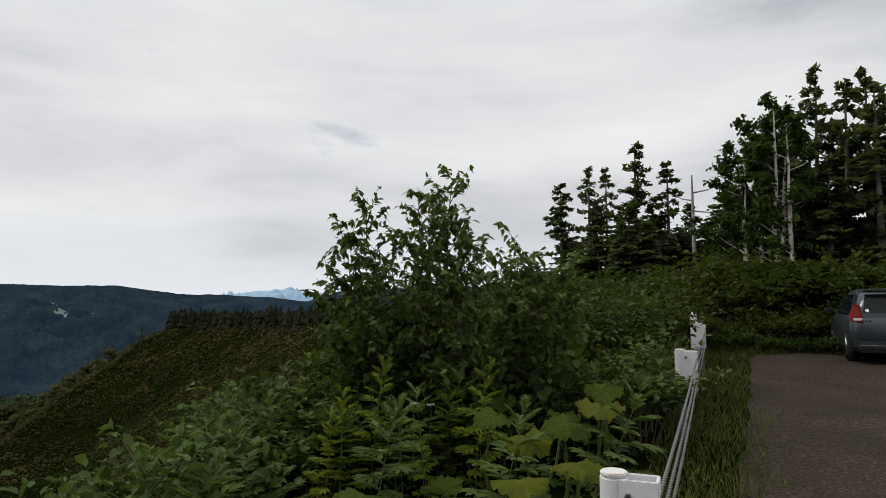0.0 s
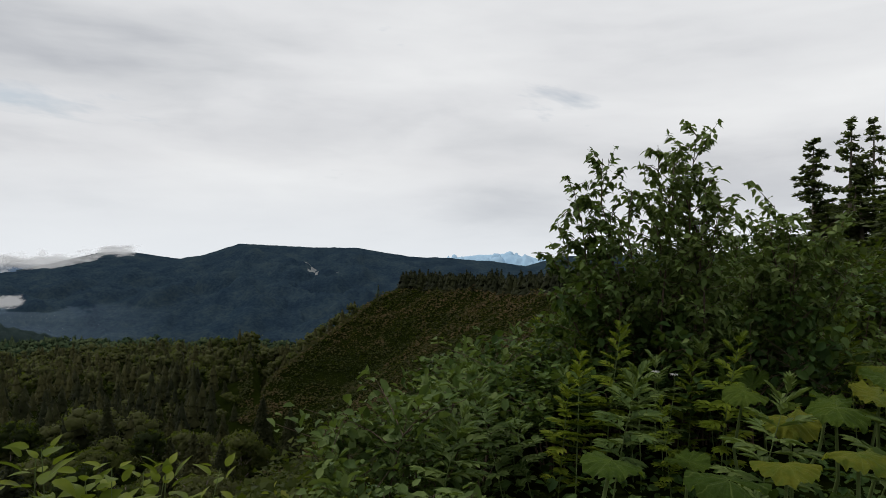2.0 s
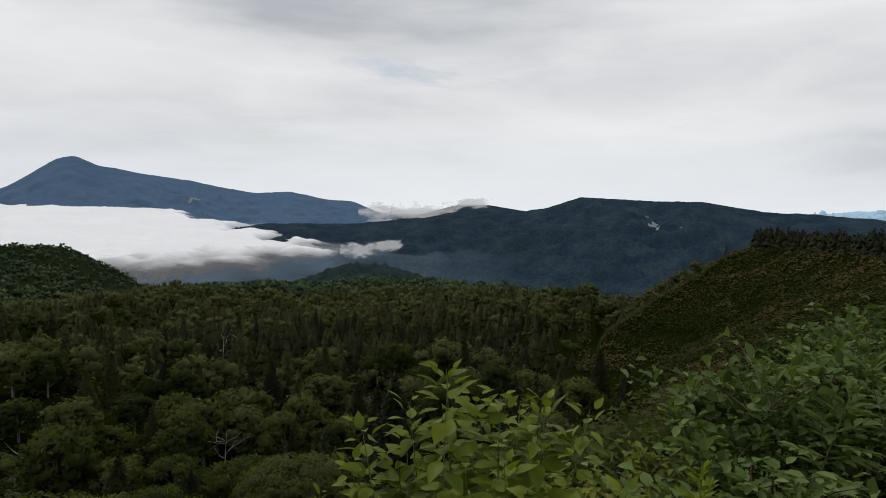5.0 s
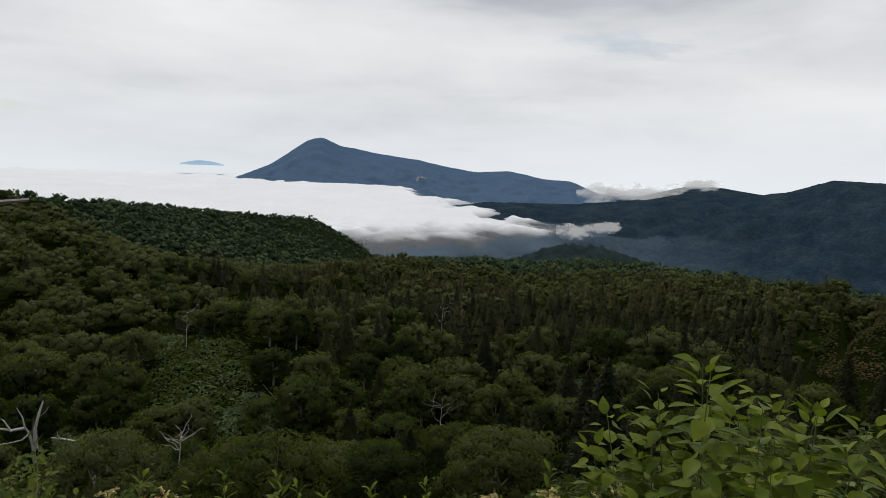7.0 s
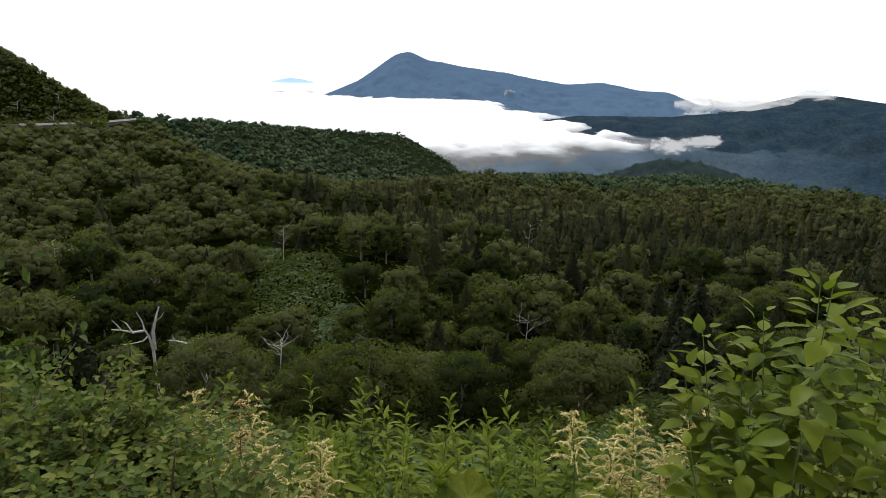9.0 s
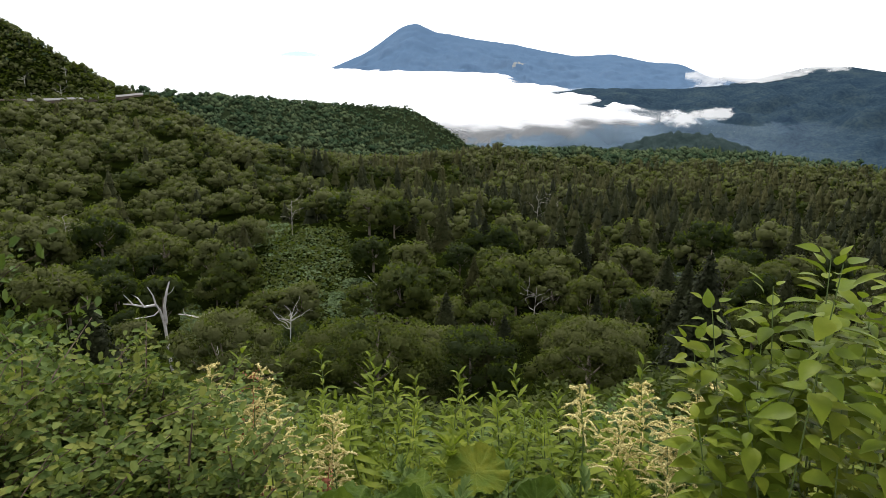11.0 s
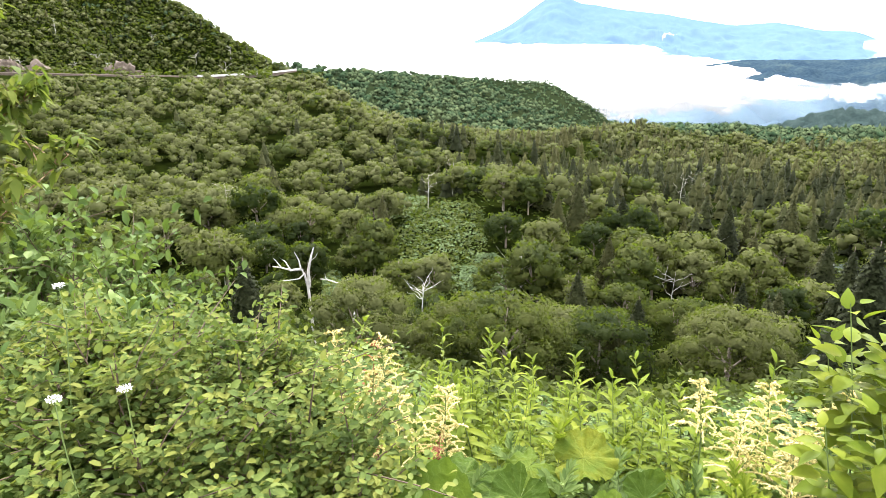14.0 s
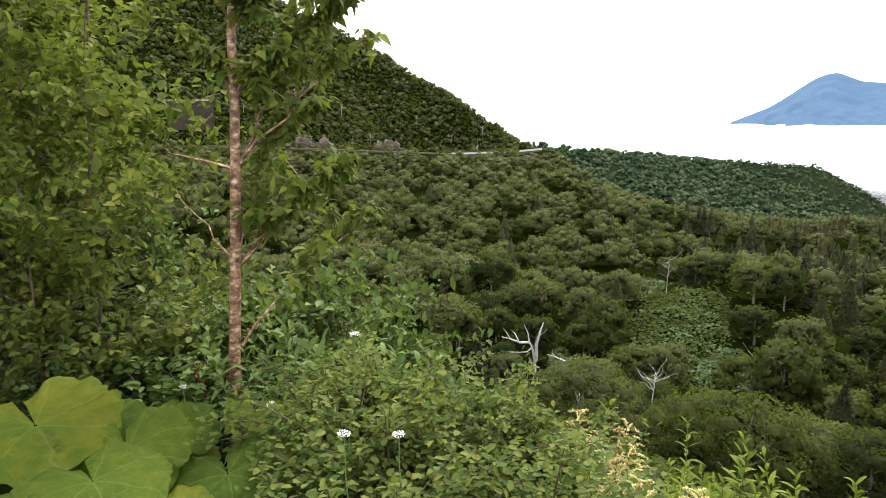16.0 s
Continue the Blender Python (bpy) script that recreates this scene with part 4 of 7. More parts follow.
def cable_material():
    m = bpy.data.materials.new("cable_steel")
    m.use_nodes = True
    nt = m.node_tree
    b = nt.nodes["Principled BSDF"]
    b.inputs["Metallic"].default_value, b.inputs["Roughness"].default_value = 0.5, 0.5
    w = node(nt, "ShaderNodeTexWave", Scale=14.0, Distortion=0.3)
    w.wave_type, w.bands_direction = "BANDS", "DIAGONAL"
    g = nt.nodes.new("ShaderNodeNewGeometry")
    nt.links.new(g.outputs["Position"], w.inputs["Vector"])
    nt.links.new(ramp(nt, [(0.2, (0.06, 0.06, 0.062)), (0.7, (0.26, 0.26, 0.27))], w.outputs[1]), b.inputs["Base Color"])
    bp = node(nt, "ShaderNodeBump", Strength=1.0, Distance=0.01)
    nt.links.new(w.outputs[1], bp.inputs["Height"])
    nt.links.new(bp.outputs[0], b.inputs["Normal"])
    return m


cable_steel = cable_material()


def disc_tube(r, z0, z1, sides=24, bevel=0.006):
    bm = bmesh.new()
    bmesh.ops.create_cone(bm, cap_ends=True, segments=sides, radius1=r, radius2=r, depth=z1 - z0, matrix=Matrix.Translation((0, 0, (z0 + z1) / 2)))
    bmesh.ops.bevel(bm, geom=[e for e in bm.edges if len(e.link_faces) == 2 and e.calc_face_angle(0) > 1.0], offset=bevel, segments=2, affect="EDGES")
    return bm


def box_bm(sx, sy, sz, m=Matrix.Identity(4), bevel=0.0):
    bm = bmesh.new()
    bmesh.ops.create_cube(bm, size=1.0, matrix=m @ Matrix.Diagonal((sx, sy, sz, 1)))
    if bevel:
        bmesh.ops.bevel(bm, geom=bm.edges[:], offset=bevel, segments=2, affect="EDGES")
    return bm


def fence_post(x, y, z, top, cap=True):
    t = empty("fence_post", pose(x, y, z, 0, 0, 5), "white painted steel post of a roadside cable fence", "post", "cable fence posts")
    h = top - z
    part("post", disc_tube(0.057, h - 0.46, h - 0.006), paint_white, t, smooth=False)
    part("foot", disc_tube(0.054, -0.3, h - 0.461), post_foot, t, "grey-green lower post")
    part("cap", disc_tube(0.055, h - 0.005, h + 0.012, bevel=0.004), cap_rust, t, "worn post cap with rust")
    bm = box_bm(0.012, 0.15, 0.42, Matrix.Translation((0.05, -0.10, h - 0.215)), 0.003)
    for side in (box_bm(0.012, 0.15, 0.42, Matrix.Translation((-0.05, -0.10, h - 0.215)), 0.003), box_bm(0.11, 0.012, 0.42, Matrix.Translation((0, -0.17, h - 0.215)), 0.003)):
        me = bpy.data.meshes.new("side")
        side.to_mesh(me)
        bm.from_mesh(me)
        side.free()
        bpy.data.meshes.remove(me)
    br = part("bracket", bm, paint_white, t)
    for dz in (0.07, 0.34):
        bmb = bmesh.new()
        bmesh.ops.create_cone(bmb, cap_ends=True, segments=6, radius1=0.014, radius2=0.014, depth=0.02, matrix=Matrix.Translation((-0.065, -0.06, h - dz)) @ Matrix.Rotation(math.pi / 2, 4, "Y"))
        part("bolt", bmb, bolt_steel, br)
    return t


POSTS = [(-6.75, -0.28, 0.0, 0.93), (-1.93, 0.06, 0.0, 0.95), (2.91, 0.40, 0.03, 0.98), (7.74, 0.74, 0.08, 1.05), (12.55, 1.08, 0.12, 1.1)]
for px_, py_, pz_, pt_ in POSTS:
    fence_post(px_, py_, pz_, pt_)
for k, dz in enumerate((0.08, 0.20, 0.32)):
    path = []
    for (x0, y0, _, t0), (x1, y1, _, t1) in zip(POSTS, POSTS[1:]):
        for i in range(8):
            u = i / 8
            path.append((x0 + (x1 - x0) * u, y0 + (y1 - y0) * u - 0.17, t0 + (t1 - t0) * u - dz - 0.03 * 4 * u * (1 - u)))
    path.append((POSTS[-1][0], POSTS[-1][1] - 0.17, POSTS[-1][3] - dz))
    v, f = tube(path, [0.009] * len(path), 8)
    tagged(new("fence_cable", mesh_of("fence_cable", v, f, cable_steel, True)), "twisted galvanised steel cable strung between fence posts", "cable", "fence cables")


def delineator(x, y, z):
    t = empty("delineator", pose(x, y, z), "white roadside delineator post beside a grey stake", "delineator")
    part("post", disc_tube(0.05, -0.2, 0.95, 16), paint_white, t)
    part("reflector_head", disc_tube(0.06, 0.95, 1.22, 16, 0.03), reflector, t)
    part("stake", box_bm(0.03, 0.05, 1.3, Matrix.Translation((0.12, -0.14, 0.5)), 0.004), bark_grey, t, "weathered grey stake")


delineator(13.04, 1.16, 0.05)

car_paint = material("car_paint", [(0.0565, 0.0670, 0.0765), (0.0665, 0.0785, 0.0890)], 1.0, 0.28, 0.0, metal=0.6, spec=0.5)
car_black = material("car_black", [(0.012, 0.012, 0.013), (0.022, 0.022, 0.023)], 4.0, 0.5, 0.0)
car_glass = material("car_glass", [(0.010, 0.013, 0.015), (0.014, 0.018, 0.020)], 1.0, 0.06, 0.0, spec=0.2)
lamp_red = material("lamp_red", [(0.126, 0.0051, 0.0063), (0.176, 0.0084, 0.0084)], 8.0, 0.3, 0.0, spec=0.15)
lamp_clear = material("lamp_clear", [(0.65, 0.65, 0.66), (0.75, 0.75, 0.75)], 8.0, 0.15, 0.0, spec=0.6)
tyre_black = material("tyre_black", [(0.014, 0.014, 0.014), (0.026, 0.025, 0.025)], 6.0, 0.85, 0.2)
chrome = material("chrome", [(0.55, 0.56, 0.58), (0.65, 0.66, 0.68)], 5.0, 0.2, 0.0, metal=1.0)


def loft(sections, mat, name, parent, label="", closed_ends=True):
    """A body through closed rings of equal length."""
    k = len(sections[0])
    v = [p for s in sections for p in s]
    bm = bmesh.new()
    bv = [bm.verts.new(p) for p in v]
    for i in range(len(sections) - 1):
        for j in range(k):
            q = (j + 1) % k
            bm.faces.new((bv[i * k + j], bv[i * k + q], bv[(i + 1) * k + q], bv[(i + 1) * k + j]))
    if closed_ends:
        bm.faces.new(bv[:k][::-1])
        bm.faces.new(bv[-k:])
    bmesh.ops.recalc_face_normals(bm, faces=bm.faces[:])
    return part(name, bm, mat, parent, label, True)


def car_ring(x, w, z0, z1, crown=0.0, tuck=0.06, n=5):
    """One cross-section of the body at x: half width w, from z0 to z1."""
    pts = []
    for s in (1, -1):
        side = [(w - tuck, z0), (w, z0 + 0.12), (w, z0 + 0.55 * (z1 - z0)), (w - 0.03, z1 - 0.10), (w - 0.10, z1 - 0.02), (w * 0.5, z1 + crown * 0.8)]
        pts += [(x, s * a, b) for a, b in (side if s == 1 else side[::-1])]
    return pts


def make_car():
    t = empty("car", pose(15.95, -2.38, 0.16, 0, 0, 2), "dark silver hatchback car parked facing the bushes", "car")
    body = loft([car_ring(0.02, 0.72, 0.42, 0.80), car_ring(0.06, 0.80, 0.30, 0.94), car_ring(0.22, 0.84, 0.24, 1.00), car_ring(0.9, 0.848, 0.20, 1.0), car_ring(2.0, 0.848, 0.20, 0.97), car_ring(3.1, 0.84, 0.20, 0.95), car_ring(3.7, 0.80, 0.24, 0.80), car_ring(4.02, 0.66, 0.32, 0.62)], car_paint, "body", t)

    def cab(x, w, zb, zt, wt):
        pts = []
        for s in (1, -1):
            side = [(w, zb), (w - (w - wt) * 0.5, (zb + zt) / 2), (wt, zt - 0.06), (wt - 0.08, zt), (wt * 0.5, zt + 0.015)]
            pts += [(x, s * a, b) for a, b in (side if s == 1 else side[::-1])]
        return pts
    # cabin: slanted tailgate, roof, windscreen
    rings = [cab(0.10, 0.74, 0.93, 1.02, 0.70), cab(0.28, 0.75, 0.94, 1.38, 0.60), cab(0.50, 0.76, 0.95, 1.47, 0.60), cab(1.3, 0.77, 0.95, 1.51, 0.61), cab(2.1, 0.76, 0.94, 1.47, 0.60), cab(2.6, 0.75, 0.93, 1.22, 0.62), cab(3.05, 0.74, 0.92, 0.97, 0.70)]
    loft(rings, car_paint, "cabin", t)
    spoiler = box_bm(0.26, 1.14, 0.035, Matrix.Translation((0.20, 0, 1.475)) @ Matrix.Rotation(0.12, 4, "Y"), 0.012)
    part("spoiler", spoiler, car_black, t, "black roof spoiler")
    glass = bmesh.new()
    q = [(0.105, 0.60, 1.03), (0.105, -0.60, 1.03), (0.262, -0.53, 1.40), (0.262, 0.53, 1.40)]
    lo = [glass.verts.new((x - 0.018, y, z + 0.006)) for x, y, z in q]
    hi = [glass.verts.new((x + 0.01, y, z)) for x, y, z in q]
    glass.faces.new(lo)
    glass.faces.new(hi[::-1])
    for i in range(4):
        glass.faces.new((lo[i], hi[i], hi[(i + 1) % 4], lo[(i + 1) % 4]))
    bmesh.ops.recalc_face_normals(glass, faces=glass.faces[:])
    part("rear_window", glass, car_glass, t, "dark rear window")
    for s in (1, -1):
        g = bmesh.new()
        q = [(0.42, 0.772, 1.0), (2.65, 0.772, 0.98), (2.2, 0.66, 1.38), (0.62, 0.66, 1.40)]
        lo = [g.verts.new((x, s * (y + 0.012), z)) for x, y, z in q]
        hi = [g.verts.new((x, s * (y - 0.03), z)) for x, y, z in q]
        g.faces.new(lo)
        g.faces.new(hi[::-1])
        for i in range(4):
            g.faces.new((lo[i], hi[i], hi[(i + 1) % 4], lo[(i + 1) % 4]))
        bmesh.ops.recalc_face_normals(g, faces=g.faces[:])
        part("side_window", g, car_glass, t, "dark side window")
        # tail lamp: a tapering hook up the pillar
        l = bmesh.new()
        q = [(0.03, 0.60, 0.83), (0.12, 0.82, 0.86), (0.20, 0.835, 0.98), (0.20, 0.735, 1.20), (0.13, 0.66, 1.20), (0.06, 0.63, 0.99)]
        lo = [l.verts.new((x - 0.03, s * (y + 0.008), z)) for x, y, z in q]
        hi = [l.verts.new((x + 0.05, s * (y - 0.02), z)) for x, y, z in q]
        l.faces.new(lo)
        l.faces.new(hi[::-1])
        for i in range(6):
            l.faces.new((lo[i], hi[i], hi[(i + 1) % 6], lo[(i + 1) % 6]))
        bmesh.ops.recalc_face_normals(l, faces=l.faces[:])
        lamp = part("tail_lamp", l, lamp_red, t, "red tail lamp")
        part("clear_lens", box_bm(0.02, 0.16, 0.05, Matrix.Translation((-0.004, s * 0.70, 0.905)), 0.006), lamp_clear, lamp)
        m = box_bm(0.10, 0.20, 0.13, Matrix.Translation((2.62, s * 0.93, 1.02)), 0.035)
        part("door_mirror", m, car_black, t, "black door mirror")
        for wx in (0.72, 3.2):
            w = bmesh.new()
            bmesh.ops.create_cone(w, cap_ends=True, segments=28, radius1=0.305, radius2=0.305, depth=0.19, matrix=Matrix.Translation((wx, s * 0.755, 0.305)) @ Matrix.Rotation(math.pi / 2, 4, "X"))
            bmesh.ops.bevel(w, geom=[e for e in w.edges if len(e.link_faces) == 2 and e.calc_face_angle(0) > 1], offset=0.035, segments=3, affect="EDGES")
            wheel = part("wheel", w, tyre_black, t, "black tyre", True)
            r = bmesh.new()
            bmesh.ops.create_cone(r, cap_ends=True, segments=24, radius1=0.20, radius2=0.18, depth=0.03, matrix=Matrix.Translation((wx, s * 0.855, 0.305)) @ Matrix.Rotation(s * -math.pi / 2, 4, "X"))
            part("rim", r, chrome, wheel, "silver wheel rim")
    part("bumper", box_bm(0.20, 1.56, 0.24, Matrix.Translation((0.06, 0, 0.40)), 0.06), car_paint, t)
    part("bumper_skirt", box_bm(0.14, 1.40, 0.12, Matrix.Translation((0.07, 0, 0.29)), 0.03), car_black, t, "black lower bumper")
    part("bumper_strip", box_bm(0.02, 1.36, 0.022, Matrix.Translation((-0.042, 0, 0.385)), 0.006), chrome, t, "bright bumper strip")
    plate = part("number_plate", box_bm(0.014, 0.33, 0.165, Matrix.Translation((0.000, 0, 0.78)), 0.004), reflector, t, "white number plate")
    for k in range(4):
        part("plate_bar", box_bm(0.004, 0.045, 0.07, Matrix.Translation((-0.0085, -0.1 + 0.065 * k, 0.765))), car_black, plate)
    part("badge", box_bm(0.012, 0.12, 0.018, Matrix.Translation((0.028, 0.52, 0.88)), 0.004), chrome, t, "chrome badge bar")
    part("wiper", box_bm(0.02, 0.36, 0.018, Matrix.Translation((0.072, -0.12, 1.06)) @ Matrix.Rotation(0.18, 4, "X"), 0.006), car_black, t, "black rear wiper")
    part("sticker", disc_tube(0.035, 0, 0.003, 16, 0.0005), reflector, t, "round white window sticker").matrix_basis = Matrix.Translation((0.105, 0.52, 1.08)) @ Matrix.Rotation(radians(-68), 4, "Y")
    return t


make_car()


# ---- right bank: grass strip, hedge, conifers ----
def grass_stuff(name, pts, blade, gen, mat, label, lean=0.35, per=1):
    x, y = pts
    k = len(x)
    z = height(x, y)
    base = np.stack([x, y, z - 0.01], 1)
    way = np.array([0, 0, 1.0]) + gen.normal(0, lean, (k, 3)) * np.array([1, 1, 0.2])
    ln = blade * gen.uniform(0.5, 1.3, k)
    v, f = blades(base, way, gen.normal(0, 1, (k, 3)), ln, ln * 0.035 + 0.003, gen.uniform(0.05, 0.5, k), [0.4, 0.5, 0.0], 0.1, 2)
    tagged(new(name, mesh_of(name, v, f, mat)), label, "grass", kind="stuff")


def strip_grass():
    gen = np.random.default_rng(31)
    n = 12000
    x = 1.2 + 17 * gen.uniform(0, 1, n) ** 1.3
    lo, hi = 0.02 * x - 0.20 - 0.55 * np.abs(fractal(x / 0.6, x * 0, 4, 6)), 0.07 * x + 0.45
    y = lo + (hi - lo) * gen.uniform(0, 1, n)
    grass_stuff("verge_grass", (x, y), 0.15, gen, grass_blade, "rough yellow-green grass verge along the fence")
    n = 6500
    x, y = 16.9 + 2.2 * gen.uniform(0, 1, n) ** 1.3, gen.uniform(-8, 2.5, n)
    grass_stuff("bank_grass", (x, y), 0.22, gen, grass_blade, "tall rough grass at the end of the parking place")


strip_grass()


def gravel_stuff():
    gen = np.random.default_rng(32)
    n = 2600
    x = 1.3 + 16 * gen.uniform(0, 1, n) ** 1.2
    y = 0.02 * x - 0.1 - 7.0 * gen.uniform(0, 1, n) ** 2.2
    octa = np.array([(1, 0, 0), (0, 1, 0), (-1, 0, 0), (0, -1, 0), (0, 0, 0.7), (0, 0, -0.7)])
    f = np.array([(0, 1, 4), (1, 2, 4), (2, 3, 4), (3, 0, 4), (1, 0, 5), (2, 1, 5), (3, 2, 5), (0, 3, 5)])
    s = gen.uniform(0.006, 0.016, n)
    v = octa[None] * s[:, None, None] * gen.uniform(0.6, 1.3, (n, 6, 1)) + np.stack([x, y, height(x, y) + 0.012], 1)[:, None]
    grit = material("grit", [(0.095, 0.0817, 0.0684), (0.171, 0.148, 0.125), (0.304, 0.275, 0.237)], 30.0, 0.9, 0.0, per_island=0.6)
    tagged(new("gravel", mesh_of("gravel", v.reshape(-1, 3), (f[None] + (np.arange(n) * 6)[:, None, None]).reshape(-1, 3), grit)), "loose pale grit scattered over the worn asphalt", "gravel", kind="stuff")


gravel_stuff()


needles = material("needles", [(0.0359, 0.0487, 0.0239), (0.0616, 0.0770, 0.0367), (0.0927, 0.1080, 0.0537)], 0.5, 0.7, 0.3, fine=9.0, per_object=0.3, per_island=0.3, translucent=0.3, spec=0.05)


def fir_detail(gen, tall, wide, branches, thin=0.0):
    """A wind-worn fir: trunk, uneven level branches, flat sprays of needles along them."""
    pieces = [tube([(0, 0, -0.4), (0.05, 0, tall * 0.5), (0, 0.05, tall * 0.97)], [0.05 + tall * 0.012, 0.04 + tall * 0.006, 0.012], 7)]
    pos, nor, siz = [], [], []
    gap = gen.uniform(0, 6.28, 12)
    for i in range(branches):
        u = 0.04 + 0.94 * (i + gen.uniform(0, 1)) / branches
        a = gen.uniform(0, 6.28)
        bald = 0.5 + 0.5 * math.sin(a + gap[int(u * 11.99)])
        if gen.random() < thin * 2 * bald * min(u * 1.6, 1):
            continue
        h = tall * u
        r = max(wide * (1.03 - u) ** 0.85 * gen.uniform(0.5, 1.1), 0.16)
        end = Vector((math.cos(a) * r, math.sin(a) * r, h - gen.uniform(0.05, 0.28) * r + 0.05 * r * r))
        pieces.append(tube([(0, 0, h), tuple(Vector((0, 0, h)).lerp(end, 0.5) + Vector((0, 0, -0.04 * r))), tuple(end)], [0.022, 0.014, 0.005], 4))
        n = max(int(r * 62), 14)
        t = gen.uniform(0.12, 1.06, n)[:, None]
        p = np.array([[0, 0, h]]) * (1 - t) + np.array([tuple(end)]) * t
        w = 0.26 * r * (1.08 - t[:, 0]) + 0.06
        sd = np.array([-math.sin(a), math.cos(a), 0])
        p = p + sd * (gen.uniform(-1, 1, n) * w)[:, None] + np.array([0, 0, 1]) * gen.normal(-0.01, 0.045, n)[:, None]
        pos.append(p)
        nor.append(np.array([0, 0, 1.0]) + gen.normal(0, 0.45, (n, 3)))
        siz.append(gen.uniform(0.11, 0.25, n))
    v, f = leaf_tris(np.concatenate(pos), np.concatenate(nor), np.concatenate(siz), gen)
    return mesh_of("trunk", *merged(pieces), bark_grey, True), mesh_of("crown", v, f, needles)


def tree_parts(gen, tall, spread, stems, leaves, leaf, mat, bark, lean=0.25, shape=OVATE, segs=2, low=0.25, radius=0.05):
    """A small branching tree: several stems that fork twice, with leaves along the outer twigs."""
    pieces, twigs = [], []
    for i in range(stems):
        a = 2 * math.pi * i / max(stems, 1) + gen.uniform(-0.5, 0.5)
        p0 = Vector((math.cos(a) * 0.08 * stems, math.sin(a) * 0.08 * stems, -0.2))
        r = spread * gen.uniform(0.12, 0.42) * (0 if stems == 1 else 1)
        top = Vector((math.cos(a) * r, math.sin(a) * r, tall * gen.uniform(0.82, 1.0)))
        path = [p0.lerp(top, k / 6) + Vector((gen.normal(0, 0.03), gen.normal(0, 0.03), 0)) * (tall * (0.18 if stems > 1 else 0.05)) * (k > 0) for k in range(7)]
        pieces.append(tube([tuple(p) for p in path], [radius * (1 - 0.85 * k / 6) for k in range(7)], 7))
        twigs.append((path[5], path[6]))
        for j in range(13):
            u = low + (0.97 - low) * j / 12
            k = min(int(u * 6), 5)
            q = path[k].lerp(path[k + 1], u * 6 - k)
            b, ln = gen.uniform(0, 6.28), spread * (0.62 - 0.42 * u) * gen.uniform(0.6, 1.2)
            e = q + Vector((math.cos(b) * ln, math.sin(b) * ln, ln * gen.uniform(0.35, 0.95)))
            mid = q.lerp(e, 0.5) + Vector((0, 0, -0.06 * ln))
            rr = radius * (0.30 - 0.2 * u)
            pieces.append(tube([tuple(q), tuple(mid), tuple(e)], [rr, rr * 0.65, 0.003], 5))
            twigs.append((mid, e))
            for m in range(4):
                s0 = mid.lerp(e, gen.uniform(0.0, 0.9))
                e2 = s0 + Vector((gen.normal(0, 0.4), gen.normal(0, 0.4), gen.uniform(0, 0.45))) * ln * 0.7
                pieces.append(tube([tuple(s0), tuple(e2)], [rr * 0.4 + 0.002, 0.002], 4))
                twigs.append((s0, e2))
    seg = gen.integers(0, len(twigs), leaves)
    q0, q1 = np.array([tuple(t[0]) for t in twigs])[seg], np.array([tuple(t[1]) for t in twigs])[seg]
    base = q0 + (q1 - q0) * gen.uniform(0, 1.05, leaves)[:, None] + gen.normal(0, 0.02 + 0.01 * spread, (leaves, 3))
    way = gen.normal(size=(leaves, 3)) + np.array([0, 0, -0.1])
    size = leaf * gen.uniform(0.65, 1.3, leaves)
    up = np.array([0, 0, 1.0]) + gen.normal(0, 0.35, (leaves, 3))
    fol = blades(base, way, up, size, size * 0.62, gen.uniform(0.1, 0.6, leaves), shape, 0.2, segs) if segs > 2 else leaf_pairs(base, way, up, size, size * 0.72)
    return mesh_of("trunk", *merged(pieces), bark, True), mesh_of("crown", *fol, mat)


def tree_thing(name, meshes, x, y, z, turn, s, label, category, group=""):
    t = empty(name, pose(x, y, z, 0, 0, turn) @ Matrix.Diagonal((s, s, s, 1)), label, category, group)
    part_of("trunk", meshes[0], t)
    part_of("crown", meshes[1], t)
    return t


bark_white = material("bark_white", [(0.418, 0.361, 0.304), (0.798, 0.722, 0.646), (0.880, 0.880, 0.880)], 1.2, 0.8, 0.4)


